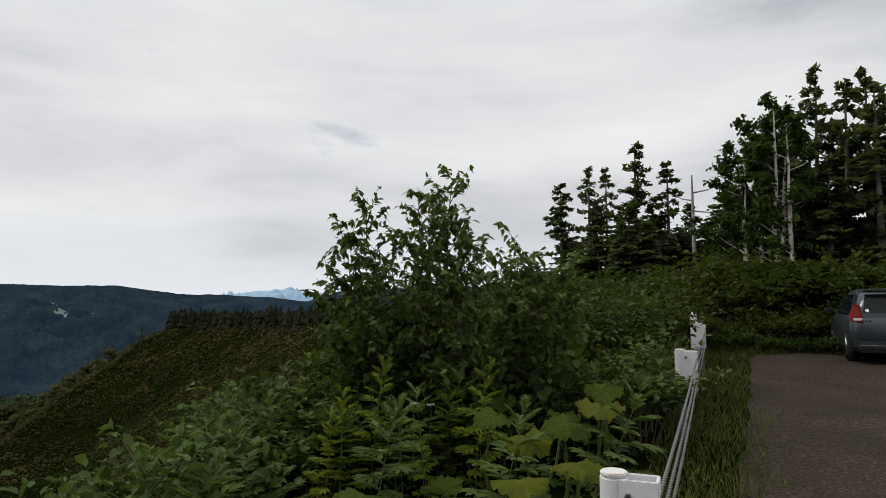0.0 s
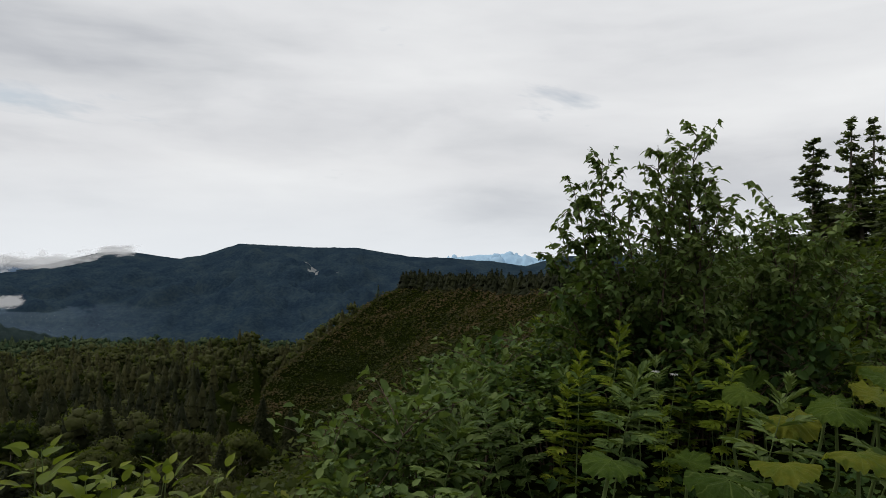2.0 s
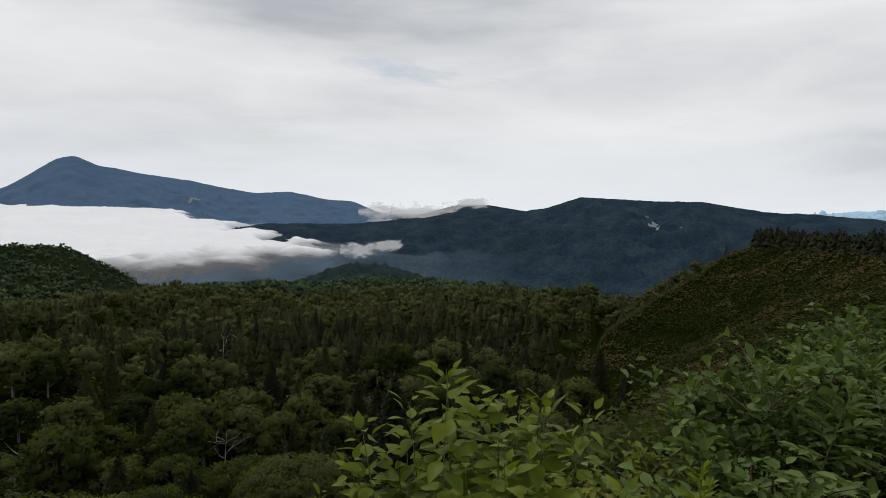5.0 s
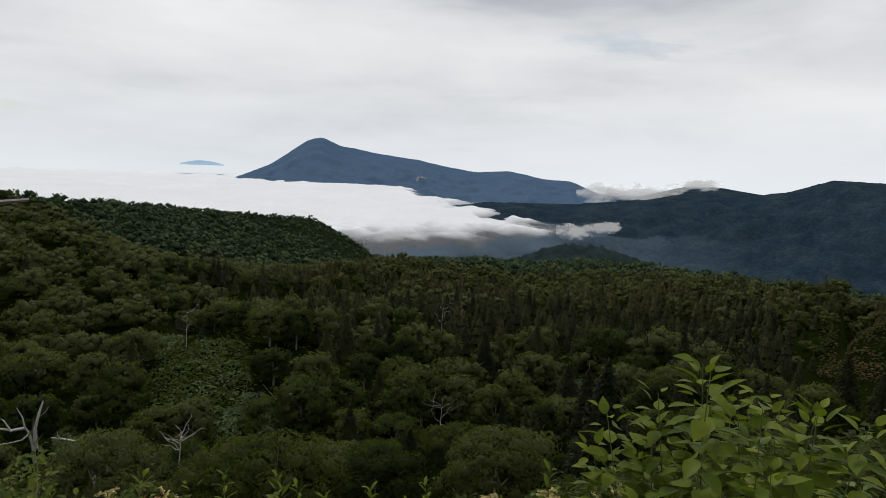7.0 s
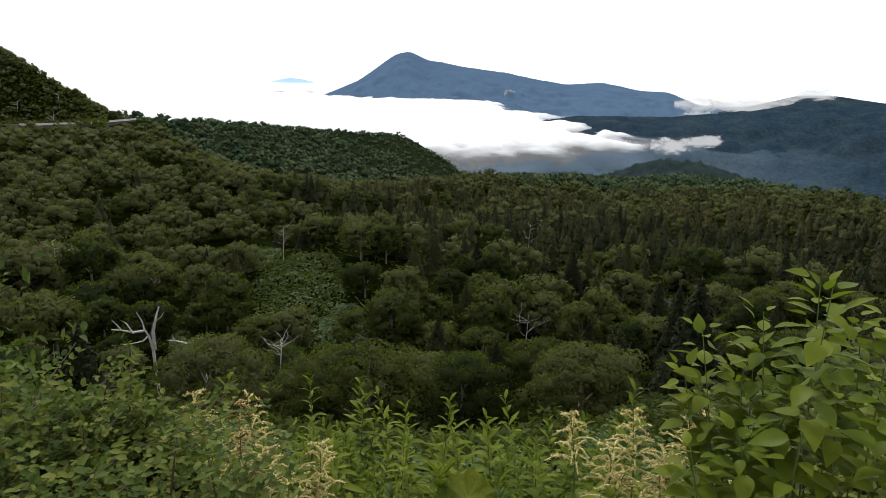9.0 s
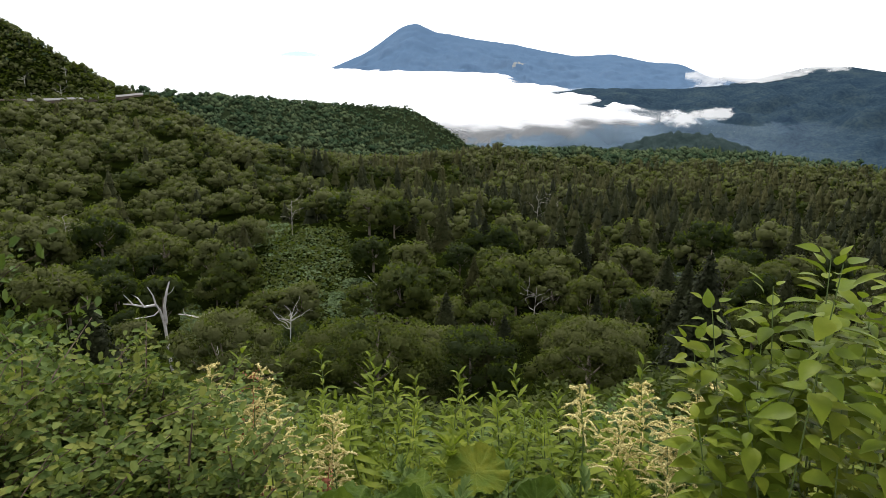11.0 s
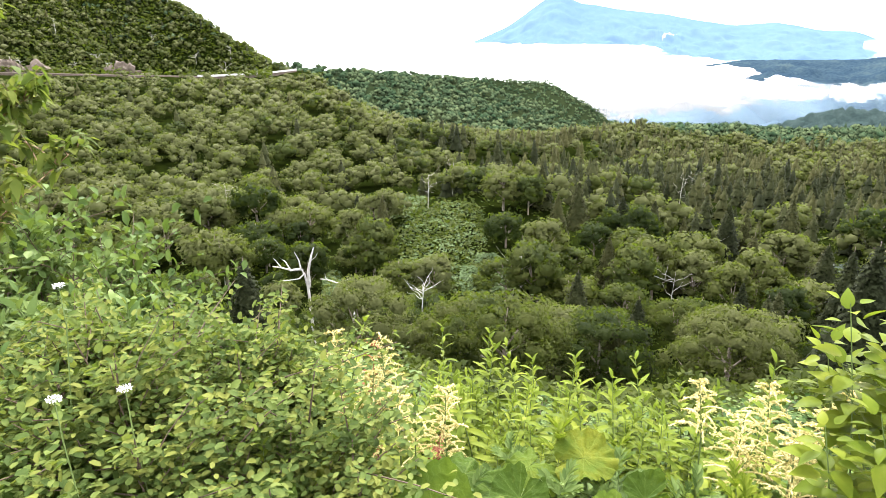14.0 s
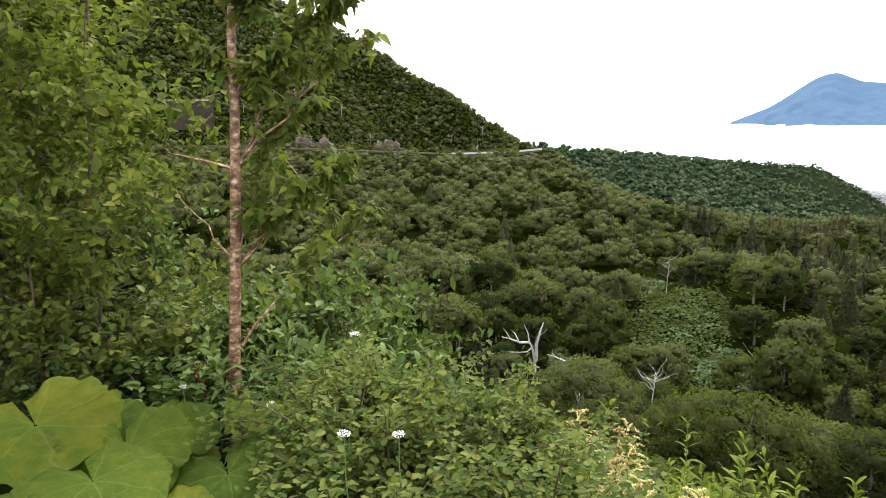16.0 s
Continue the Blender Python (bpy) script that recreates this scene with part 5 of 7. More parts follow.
def right_trees():
    gen = np.random.default_rng(33)
    bush0 = [shrub_parts(gen, 1.9, 2.4, 700, 0.15, leaf_hedge_shaded, segs=2, stems=9) for _ in range(2)]
    protos = [fir_detail(gen, 7.0, 2.3, 125, 0.25), fir_detail(gen, 7.0, 2.2, 115, 0.35), fir_detail(gen, 7.0, 2.5, 110, 0.40), fir_detail(gen, 7.0, 2.2, 120, 0.30)]
    for i, (az, d, top, w) in enumerate(((-73.8, 34.5, 7.3, 1.15), (-76.2, 33, 7.8, 1.0), (-77.6, 34, 8.0, 0.95), (-80.2, 28.5, 8.0, 1.1), (-78.9, 31, 5.6, 1.1), (-81.4, 30, 5.4, 1.2), (-82.6, 29, 7.2, 1.05), (-84.4, 31, 5.6, 1.1),
                                          (-75.0, 36, 4.6, 1.2), (-93.6, 27, 9.8, 1.1), (-95.6, 26, 9.0, 1.1), (-92.0, 29, 8.2, 1.15), (-97.5, 25, 8.4, 1.2), (-87.0, 29, 5.6, 1.2), (-89.4, 30, 6.4, 1.1), (-99.5, 26, 8.8, 1.1), (-71.5, 31, 3.0, 1.2), (-79.2, 27, 4.4, 1.1), (-82.0, 26, 4.0, 1.2), (-76.6, 30, 4.6, 1.2), (-91.0, 27, 5.4, 1.3), (-94.4, 25, 5.6, 1.3), (-96.8, 27, 9.6, 1.1), (-88.2, 27, 5.0, 1.2), (-74.6, 31, 3.6, 1.4), (-77.0, 29, 3.9, 1.4), (-79.8, 30, 4.6, 1.4), (-81.0, 27, 4.4, 1.3), (-83.4, 27.5, 4.2, 1.3), (-86.0, 28, 4.4, 1.4), (-87.6, 30, 5.4, 1.3), (-89.0, 28, 5.0, 1.4), (-90.6, 29, 6.2, 1.3), (-92.6, 27.5, 6.0, 1.3), (-93.0, 30, 8.0, 1.2), (-95.0, 28, 7.0, 1.3), (-98.2, 27, 7.0, 1.3), (-88.6, 31, 8.2, 1.2), (-90.0, 32, 9.0, 1.2), (-91.4, 31, 9.4, 1.2), (-87.4, 32, 6.6, 1.3))):
        x, y = (float(c) for c in polar(az, d))
        z = ground_z(x, y)
        t = tree_thing("conifer", protos[i % 4], x, y, z, gen.uniform(0, 360), 1.0, "dark wind-worn fir with level branches against the sky", "fir", "firs behind the parking place")
        s = (top - z) / 7.0
        t.matrix_basis = t.matrix_basis @ Matrix.Diagonal((w, w, s, 1))
    for i in range(16):
        shrub_thing("hedge_bush", bush0, 18.4 + gen.uniform(0, 1.6), -7.5 + 9.5 * i / 15, gen.uniform(0.45, 0.7), gen, "dense dark green bush in the hedge round the parking place", "bush", "hedge bushes")
    low = [shrub_parts(gen, 0.8, 1.1, 420, 0.09, leaf_dark, segs=2, stems=7) for _ in range(2)]
    for i in range(24):
        shrub_thing("weed_clump", low, 17.6 + gen.uniform(0, 0.8), -7.5 + 9.5 * i / 23, gen.uniform(0.6, 0.95), gen, "leafy green weeds at the foot of the hedge", "weeds", "weeds under the hedge")
    wh = tree_parts(gen, 8.6, 3.0, 3, 4600, 0.16, leaf_dark, bark_white, radius=0.12, segs=2, low=0.35)
    wh2 = tree_parts(gen, 7.6, 3.0, 2, 3800, 0.16, leaf_dark, bark_white, radius=0.10, segs=2, low=0.3)
    for m, az, d, s in ((wh, -90.2, 25.5, 0.98), (wh2, -92.0, 25, 1.06), (wh2, -88.7, 26, 0.95)):
        x, y = (float(c) for c in polar(az, d))
        tree_thing("birch_tree", m, x, y, ground_z(x, y), gen.uniform(0, 360), s, "pale-barked birch with sparse dark leaves above the hedge", "birch", "birches behind the hedge")
    # bare dead trunk
    x, y = (float(c) for c in polar(-84.7, 27))
    t = empty("dead_tree", pose(x, y, ground_z(x, y)), "bare grey dead trunk with broken branches", "dead tree")
    pieces = [tube([(0, 0, -0.3), (0.08, 0.02, 3), (0.02, 0.05, 6.2)], [0.12, 0.085, 0.03], 8)]
    for h, a, ln, up in ((3.6, 0.4, 0.7, -0.3), (4.3, 2.2, 0.6, 0.6), (4.8, 4.8, 0.9, -0.35), (5.2, 1.5, 0.7, 0.4), (4.0, 5.5, 0.5, -0.2), (5.5, 5.0, 0.9, 0.35), (3.1, 1.7, 0.5, 0.4), (5.0, 0.2, 0.5, 0.5), (4.6, 3.6, 0.6, -0.3)):
        pieces.append(tube([(0.05, 0.03, h), (math.cos(a) * ln * 0.6, math.sin(a) * ln * 0.6, h + up * ln * 0.3), (math.cos(a) * ln, math.sin(a) * ln, h + up * ln)], [0.035, 0.022, 0.008], 5))
    part_of("trunk", mesh_of("trunk", *merged(pieces), dead_wood, True), t)
    # hedge of bushes
    bush = [shrub_parts(gen, 1.9, 2.4, 1100, 0.105, leaf_hedge_shaded, segs=2, stems=9) for _ in range(3)]
    bush += [shrub_parts(gen, 1.8, 2.3, 1100, 0.10, leaf_dark, segs=2, stems=9)]
    for i in range(64):
        az = -70.5 - 30 * ((i * 0.618) % 1.0)
        if az > -85.3:
            d = gen.uniform(8.2, 19)
            x, y = (float(c) for c in polar(az, d))
            if y < 0.07 * x + 0.8:
                y = 0.07 * x + gen.uniform(0.8, 1.5)
            s = gen.uniform(0.7, 1.0) * (0.95 + 0.012 * d)
        else:
            d = gen.uniform(19.5, 25)
            x, y = (float(c) for c in polar(az, d))
            s = gen.uniform(0.9, 1.45)
        shrub_thing("hedge_bush", bush if az > -85.3 else bush0, x, y, s, gen, "dense dark green bush in the hedge round the parking place", "bush", "hedge bushes")


right_trees()


def grass_hillside():
    gen = np.random.default_rng(35)
    n = 150000
    a = -62 + 58 * gen.uniform(0, 1, n)
    d = 8.5 + 225 * gen.uniform(0, 1, n) ** 1.05
    x, y = polar(a, d)
    ok = on_grass_hill(x, y) & (height(x, y) < 0.2)
    x, y, d = x[ok], y[ok], d[ok]
    k = len(x)
    lump = np.clip(1.8 * fractal(x / 9.0, y / 9.0, 4, 19) + 0.2, 0, 1.6) + np.clip(2.6 * fractal(x / 3.4, y / 3.4, 2, 29) - 0.3, 0, 1.0)
    pos = np.stack([x, y, height(x, y) + 0.05 + lump * gen.uniform(0.1, 1.1, k)], 1)
    v, f = leaf_tris(pos, np.array([0, 0, 0.9]) + gen.normal(0, 0.4, (k, 3)), gen.uniform(0.6, 1.2, k) * (0.16 + d * 0.0029), gen)
    tagged(new("hillside_bamboo_grass", mesh_of("hillside_bamboo_grass", v, f, grass_hill)), "low dwarf bamboo and grass covering the steep hillside", "grass", kind="stuff")
    # dwarf conifers along the crest
    protos = [crown_fir(gen, 70, 0.75, gen.uniform(4.2, 5.6), gen.uniform(1.8, 2.4)) for _ in range(4)]
    n = 1100
    u = gen.uniform(0, 1, n)
    cx, cy = np.interp(u, [0, 0.5, 1], [138, 124, 92]), np.interp(u, [0, 0.5, 1], [162, 110, 60])
    off = 0.5 + 24 * gen.uniform(0, 1, n) ** 1.6
    x, y = cx + off * 0.82, cy - off * 0.57
    pieces = []
    for i, p in enumerate(protos):
        use = np.arange(n) % 4 == i
        pieces.append(place_all(p, x[use], y[use], height(x[use], y[use]) - 0.3, gen.uniform(0, 6, use.sum()), 0.55 + 0.65 * gen.uniform(0, 1, use.sum()) ** 1.4))
    tagged(new("crest_conifers", mesh_of("crest_conifers", *merged([p[:2] for p in pieces]), leaf_fir, normals=np.concatenate([p[2] for p in pieces]))), "band of dark dwarf conifers along the hill's crest", "conifers", kind="stuff")
    m = fir_detail(gen, 5.2, 1.2, 50)
    tree_thing("lone_fir", m, 126.6, 158.6, ground_z(126.6, 158.6), 0, 0.9, "single small fir at the edge of the hill's crest", "fir")


grass_hillside()


# ---- mountain road on the left hill ----
def make_road():
    xs, ys, zs = (np.array(c) for c in zip(*ROAD))
    u = np.linspace(0, len(ROAD) - 1, 90)
    x, y, z = (np.interp(u, np.arange(len(ROAD)), c) for c in (xs, ys, zs))
    z = z + 0.5
    r = np.hypot(x, y)
    ix, iy = -x / r, -y / r

    def band(name, offs, mat, label):
        rows = np.stack([np.stack([x + ix * o, y + iy * o, z + h], 1) for o, h in offs], 1)
        k = len(offs)
        i, j = np.meshgrid(np.arange(len(x) - 1), np.arange(k - 1), indexing="ij")
        f = np.stack([i * k + j, (i + 1) * k + j, (i + 1) * k + j + 1, i * k + j + 1], -1).reshape(-1, 4)
        tagged(new(name, mesh_of(name, rows.reshape(-1, 3), f, mat)), label, "road", kind="structure")
    band("road", [(-4, -1.0), (-3.9, 0.02), (3.6, 0.0), (3.7, -2.5)], asphalt, "mountain road cut into the hillside")
    near_end = np.degrees(np.arctan2(-x, y)) < 44.0
    x, y, z, ix, iy = x[near_end], y[near_end], z[near_end], ix[near_end], iy[near_end]
    band("road_wall", [(3.2, -0.1), (3.2, 0.8), (3.5, 0.8), (3.6, -1.4)], concrete, "pale concrete parapet along the mountain road")


make_road()


def make_rocks():
    gen = np.random.default_rng(37)
    for az, d, w, h in ((48.9, 303, 5, 6), (49.9, 302, 3.5, 4.5), (47.6, 302, 2.5, 3.5), (54.6, 304, 4, 4.5), (56.4, 304, 4.5, 5.0), (59.0, 307, 3.5, 4)):
        x, y = (float(c) for c in polar(az, d + 6))
        w, h = w * 1.15, h * 1.5
        bm = bmesh.new()
        bmesh.ops.create_icosphere(bm, subdivisions=4, radius=1.0)
        for v in bm.verts:
            n = noise.fractal(v.co * 1.6 + Vector((az, d, 0)), 0.8, 2.0, 5)
            v.co = Vector((v.co.x * w, v.co.y * 4.0, v.co.z * h)) * (1 + 0.45 * n)
        t = empty("rock_outcrop", pose(x, y, ground_z(x, y) + h * 0.45, 28, 0, az), "bare grey-brown rock outcrop above the mountain road", "rock", "roadside rocks")
        part("rock_face", bm, rock_grey, t)


def slope_frame():
    """A lattice of concrete beams that holds the cut slope above the road."""
    x, y = (float(c) for c in polar(65.2, 300))
    t = empty("slope_frame", pose(x, y, 4.5, 0, 0, 65.2) @ Matrix.Rotation(radians(-52), 4, "X"), "grey concrete lattice holding the cut slope", "retaining wall")
    part("slope_face", box_bm(19, 15, 0.8, Matrix.Translation((0, 0, -0.6))), rock_grey, t, "bare brown slope inside the lattice")
    for i in range(10):
        part("beam", box_bm(0.55, 15, 0.6, Matrix.Translation((-9 + 2 * i, 0, 0)), 0.05), concrete, t)
    for i in range(8):
        part("beam", box_bm(18.6, 0.55, 0.55, Matrix.Translation((0, -7 + 2 * i, 0.03)), 0.05), concrete, t)


make_rocks()
slope_frame()


# ---- slope and valley undergrowth ----
def undergrowth_stuff():
    gen = np.random.default_rng(41)
    # close leaves on the near slope and the strip beyond the fence
    n = 19000
    a = gen.uniform(-88, 92, n)
    d = 0.9 + 8.5 * gen.uniform(0, 1, n) ** 1.1
    x, y = polar(a, d)
    ok = (y > 0.07 * np.abs(x) + 0.55) & (d > 1.25)
    x, y = x[ok], y[ok]
    k = len(x)
    z = height(x, y) + gen.uniform(0.0, 0.32, k) * (0.6 + 0.8 * np.abs(fractal(x / 0.7, y / 0.7, 2, 4)))
    s = gen.uniform(0.05, 0.11, k)
    v, f = leaf_pairs(np.stack([x, y, z], 1), gen.normal(size=(k, 3)) * np.array([1, 1, 0.4]), np.array([0, 0, 1.0]) + gen.normal(0, 0.3, (k, 3)), s, s * 0.7)
    tagged(new("ground_leaves", mesh_of("ground_leaves", v, f, leaf_dark)), "low mixed leaves covering the soil beyond the fence", "undergrowth", kind="stuff")
    # brush on the long slope and under the trees
    n = 150000
    a = gen.uniform(-36, 80, n)
    d = 8.5 + 140 * gen.uniform(0, 1, n) ** 1.25
    x, y = polar(a, d)
    ok = (d < 44) | in_clearing(x, y) | ((d < 140) & (gen.random(n) < 0.12) & ~on_grass_hill(x, y))
    x, y, d = x[ok], y[ok], d[ok]
    k = len(x)
    clump = np.clip(fractal(x / 3.2, y / 3.2, 3, 14) + 0.25, 0, 1)
    z = height(x, y) + 0.1 + clump * np.where(d < 40, 2.0, 1.0) * gen.uniform(0.2, 1, k)
    s = gen.uniform(0.6, 1.2, k) * (0.12 + 0.0055 * d)
    # brush on the hill above the road
    hx, hy = polar(gen.uniform(38, 68, 26000), 288 + 150 * gen.uniform(0, 1, 26000))
    lane = road_distance(hx, hy)[0]
    up = (lane > 7) & (np.hypot(hx, hy) > 296)
    hx, hy = hx[up], hy[up]
    m = len(hx)
    x, y, z = np.concatenate([x, hx]), np.concatenate([y, hy]), np.concatenate([z, height(hx, hy) + gen.uniform(0.8, 3.0, m)])
    s = np.concatenate([s, gen.uniform(1.0, 2.0, m)])
    k = len(x)
    v, f = leaf_tris(np.stack([x, y, z], 1), np.array([0, 0, 0.9]) + gen.normal(0, 0.55, (k, 3)), s, gen)
    tagged(new("slope_brush", mesh_of("slope_brush", v, f, leaf_slope)), "thick green brush on the slope and in the clearings", "undergrowth", kind="stuff")


def meadow_stuff():
    """Pale dwarf bamboo in the valley's clearings."""
    gen = np.random.default_rng(42)
    px, py = [], []
    for az, d, ra, rd in CLEARINGS[:4] + CLEARINGS[7:]:
        q, w = np.sqrt(gen.uniform(0, 1, 3200)), gen.uniform(0, 6.28, 3200)
        x, y = polar(az + ra * q * np.cos(w), d + rd * q * np.sin(w))
        px.append(x), py.append(y)
    x, y = np.concatenate(px), np.concatenate(py)
    k = len(x)
    z = height(x, y) + np.clip(fractal(x / 2.5, y / 2.5, 3, 15) + 0.2, 0, 1) * 1.3 * gen.uniform(0.2, 1, k)
    v, f = leaf_tris(np.stack([x, y, z], 1), np.array([0, 0, 0.9]) + gen.normal(0, 0.35, (k, 3)), gen.uniform(0.28, 0.5, k), gen)
    tagged(new("meadow", mesh_of("meadow", v, f, leaf_meadow)), "pale green dwarf bamboo in the valley clearing", "undergrowth", kind="stuff")


leaf_meadow = material("leaf_meadow", [(0.0431, 0.0661, 0.0287), (0.0689, 0.0976, 0.0460), (0.1005, 0.1323, 0.0661)], 0.15, 0.7, 0.0, per_island=0.25, translucent=0.2, spec=0.03)
meadow_stuff()
leaf_slope = material("leaf_slope", [(0.0156, 0.0220, 0.0045), (0.0297, 0.0392, 0.0081), (0.0468, 0.0552, 0.0124)], 0.12, 0.6, 0.0, per_island=0.35, translucent=0.2, spec=0.03)
undergrowth_stuff()


def make_pond():
    x, y = (float(c) for c in polar(-10.5, 113))
    z = ground_z(x, y) + 0.25
    water = material("pond_water", [(0.0228, 0.0304, 0.0266), (0.038, 0.0475, 0.038)], 0.5, 0.08, 0.05, spec=0.5)
    bm = bmesh.new()
    ring = [bm.verts.new((x + 5 * math.cos(a) * (1 + 0.15 * math.sin(3 * a)), y + 3.5 * math.sin(a), z)) for a in np.linspace(0, 2 * math.pi, 40, endpoint=False)]
    bm.faces.new(ring)
    me = bpy.data.meshes.new("pond")
    bm.to_mesh(me)
    bm.free()
    me.materials.append(water)
    tagged(new("pond", me), "small dark pond reflecting the sky among the firs", "water", kind="structure")


make_pond()


def dead_branches(x, y, z, gen, tall, label, limbs_=7, mat=dead_wood, thick=0.13, spread=1.6):
    t = empty("dead_tree", pose(x, y, z), label, "dead tree")
    pieces = [tube([(0, 0, -0.6), (0.15, 0.05, tall * 0.5), (0.35, -0.1, tall)], [thick, thick * 0.7, thick * 0.25], 7)]
    for i in range(limbs_):
        h, a = tall * gen.uniform(0.4, 0.95), gen.uniform(0, 6.28)
        p, step = Vector((0.15, 0, h)), spread * gen.uniform(0.25, 0.5)
        path = [tuple(p)]
        for k in range(4):
            a += gen.normal(0, 0.6)
            p = p + Vector((math.cos(a), math.sin(a), gen.uniform(-0.1, 0.95))) * step
            path.append(tuple(p))
        pieces.append(tube(path, [thick * 0.45, thick * 0.36, thick * 0.28, thick * 0.2, thick * 0.08], 5))
    part_of("trunk", mesh_of("trunk", *merged(pieces), mat, True), t)


twig_grey = material("twig_grey", [(0.1995, 0.1875, 0.1710), (0.3135, 0.2970, 0.2700), (0.4560, 0.4275, 0.3990)], 2.0, 0.85, 0.3)


def dead_trees():
    gen = np.random.default_rng(43)
    def bleached(place, label, strokes):
        """Limbs drawn across the slope: sideways and upward metres with the thickness at the start."""
        t = empty("dead_tree", pose(*place, 0, 0, 35), label, "dead tree")
        pieces = []
        for thick, pts in strokes:
            path = [(u, gen.normal(0, 0.12), h) for u, h in pts]
            pieces.append(tube(path, list(np.linspace(thick * 0.75, thick * 0.25, len(path))), 7))
        part_of("trunk", mesh_of("trunk", *merged(pieces), dead_wood, True), t)
    bleached((-29.75, 40.4, -16.57), "bleached white dead tree with twisted limbs",
             ((0.19, ((0.3, ground_z(-29.5, 40.5) + 16.3), (0, -0.9), (-0.2, 0.2), (-0.45, 0.75))), (0.15, ((-0.45, 0.7), (-1.2, 0.55), (-1.9, 0.85), (-2.6, 1.0))), (0.09, ((-1.2, 0.55), (-1.6, 1.3), (-2.0, 1.65))), (0.09, ((-0.45, 0.7), (-0.55, 1.4), (-0.85, 2.1))),
              (0.07, ((-1.9, 0.85), (-2.2, 1.3), (-2.5, 1.75))), (0.20, ((0.1, -0.9), (0.12, 0.5), (0.4, 1.6), (0.66, 2.3))), (0.09, ((-0.2, 0.25), (-0.6, -0.1), (-1.2, -0.25), (-1.9, -0.15))), (0.06, ((0.3, 1.2), (0.75, 1.5), (0.95, 1.9)))))
    bleached((-26.35, 41.52, -18.56), "white broken branch leaning out of the trees",
             ((0.15, ((0.3, ground_z(-26.1, 41.6) + 18.3), (0, -0.5), (-0.25, 0.7), (-0.7, 1.2), (-1.05, 1.65), (-1.8, 1.8), (-2.4, 2.1))), (0.08, ((-1.05, 1.65), (-0.4, 1.9), (0.1, 1.95))), (0.06, ((-1.8, 1.8), (-2.0, 2.1), (-2.05, 2.5)))))
    for az, d, el, tall, label, n, th in ((26.0, 57, -21.8, 2.6, "bare grey twiggy bush in the clearing", 12, 0.06),):
        x, y = (float(c) for c in polar(az, d))
        top = 1.65 + d * math.tan(radians(el))
        dead_branches(x, y, top - tall * 0.75, gen, tall, label, n, dead_wood, th)
    # bare pale trunks in the wood on the hill
    for i in range(44):
        x, y = (float(c) for c in polar(gen.uniform(40, 62), gen.uniform(312, 385)))
        dead_branches(x, y, ground_z(x, y), gen, gen.uniform(5, 9), "bare pale trunk standing in the wood on the hill", 5, twig_grey, 0.14, 2.2)
    for i in range(9):
        x, y = (float(c) for c in polar(gen.uniform(-2, 46), gen.uniform(70, 150)))
        dead_branches(x, y, ground_z(x, y), gen, gen.uniform(6.5, 8.0), "bare grey limbs rising out of the valley forest", 8, twig_grey, 0.06, 2.2)


dead_trees()


# ---- near plants ----
def add_veins():
    """Pale veins that fan out from the stalk, with a fine net between them."""
    nt = leaf_butterbur.node_tree
    b = nt.nodes["Principled BSDF"]
    col = b.inputs["Base Color"].links[0].from_socket
    co = nt.nodes.new("ShaderNodeTexCoord").outputs["Object"]
    sep = nt.nodes.new("ShaderNodeSeparateXYZ")
    nt.links.new(co, sep.inputs[0])
    wob = node(nt, "ShaderNodeTexNoise", Scale=4.0, Detail=3.0)
    nt.links.new(co, wob.inputs["Vector"])
    bend = math_node(nt, "MULTIPLY", math_node(nt, "SUBTRACT", wob.outputs[0], 0.5), 0.5)
    ang = math_node(nt, "ADD", math_node(nt, "ARCTAN2", sep.outputs[1], sep.outputs[0]), bend)
    flat = nt.nodes.new("ShaderNodeCombineXYZ")
    nt.links.new(sep.outputs[0], flat.inputs[0])
    nt.links.new(sep.outputs[1], flat.inputs[1])
    ln = nt.nodes.new("ShaderNodeVectorMath")
    ln.operation = "LENGTH"
    nt.links.new(flat.outputs[0], ln.inputs[0])
    across = math_node(nt, "MULTIPLY", math_node(nt, "ABSOLUTE", math_node(nt, "SINE", math_node(nt, "MULTIPLY", ang, 3.5))), math_node(nt, "MULTIPLY", ln.outputs["Value"], 0.28))
    ray = ramp(nt, [(0.0, (1, 1, 1)), (0.009, (0, 0, 0))], across)
    cell = node(nt, "ShaderNodeTexVoronoi", Scale=9.0)
    cell.feature = "DISTANCE_TO_EDGE"
    nt.links.new(co, cell.inputs["Vector"])
    net = ramp(nt, [(0.0, (1, 1, 1)), (0.05, (0, 0, 0))], cell.outputs["Distance"])
    lines = math_node(nt, "MAXIMUM", math_node(nt, "MULTIPLY", ray, 0.3), math_node(nt, "MULTIPLY", net, 0.13))
    spots = node(nt, "ShaderNodeTexNoise", Scale=7.0, Detail=6.0, Roughness=0.7)
    nt.links.new(co, spots.inputs["Vector"])
    worn = ramp(nt, [(0.62, (0, 0, 0)), (0.76, (1, 1, 1))], spots.outputs[0])
    col = mix_color(nt, math_node(nt, "MULTIPLY", worn, 0.3), col, (0.17, 0.13, 0.02))
    nt.links.new(mix_color(nt, lines, col, (0.20, 0.25, 0.07)), b.inputs["Base Color"])


add_veins()


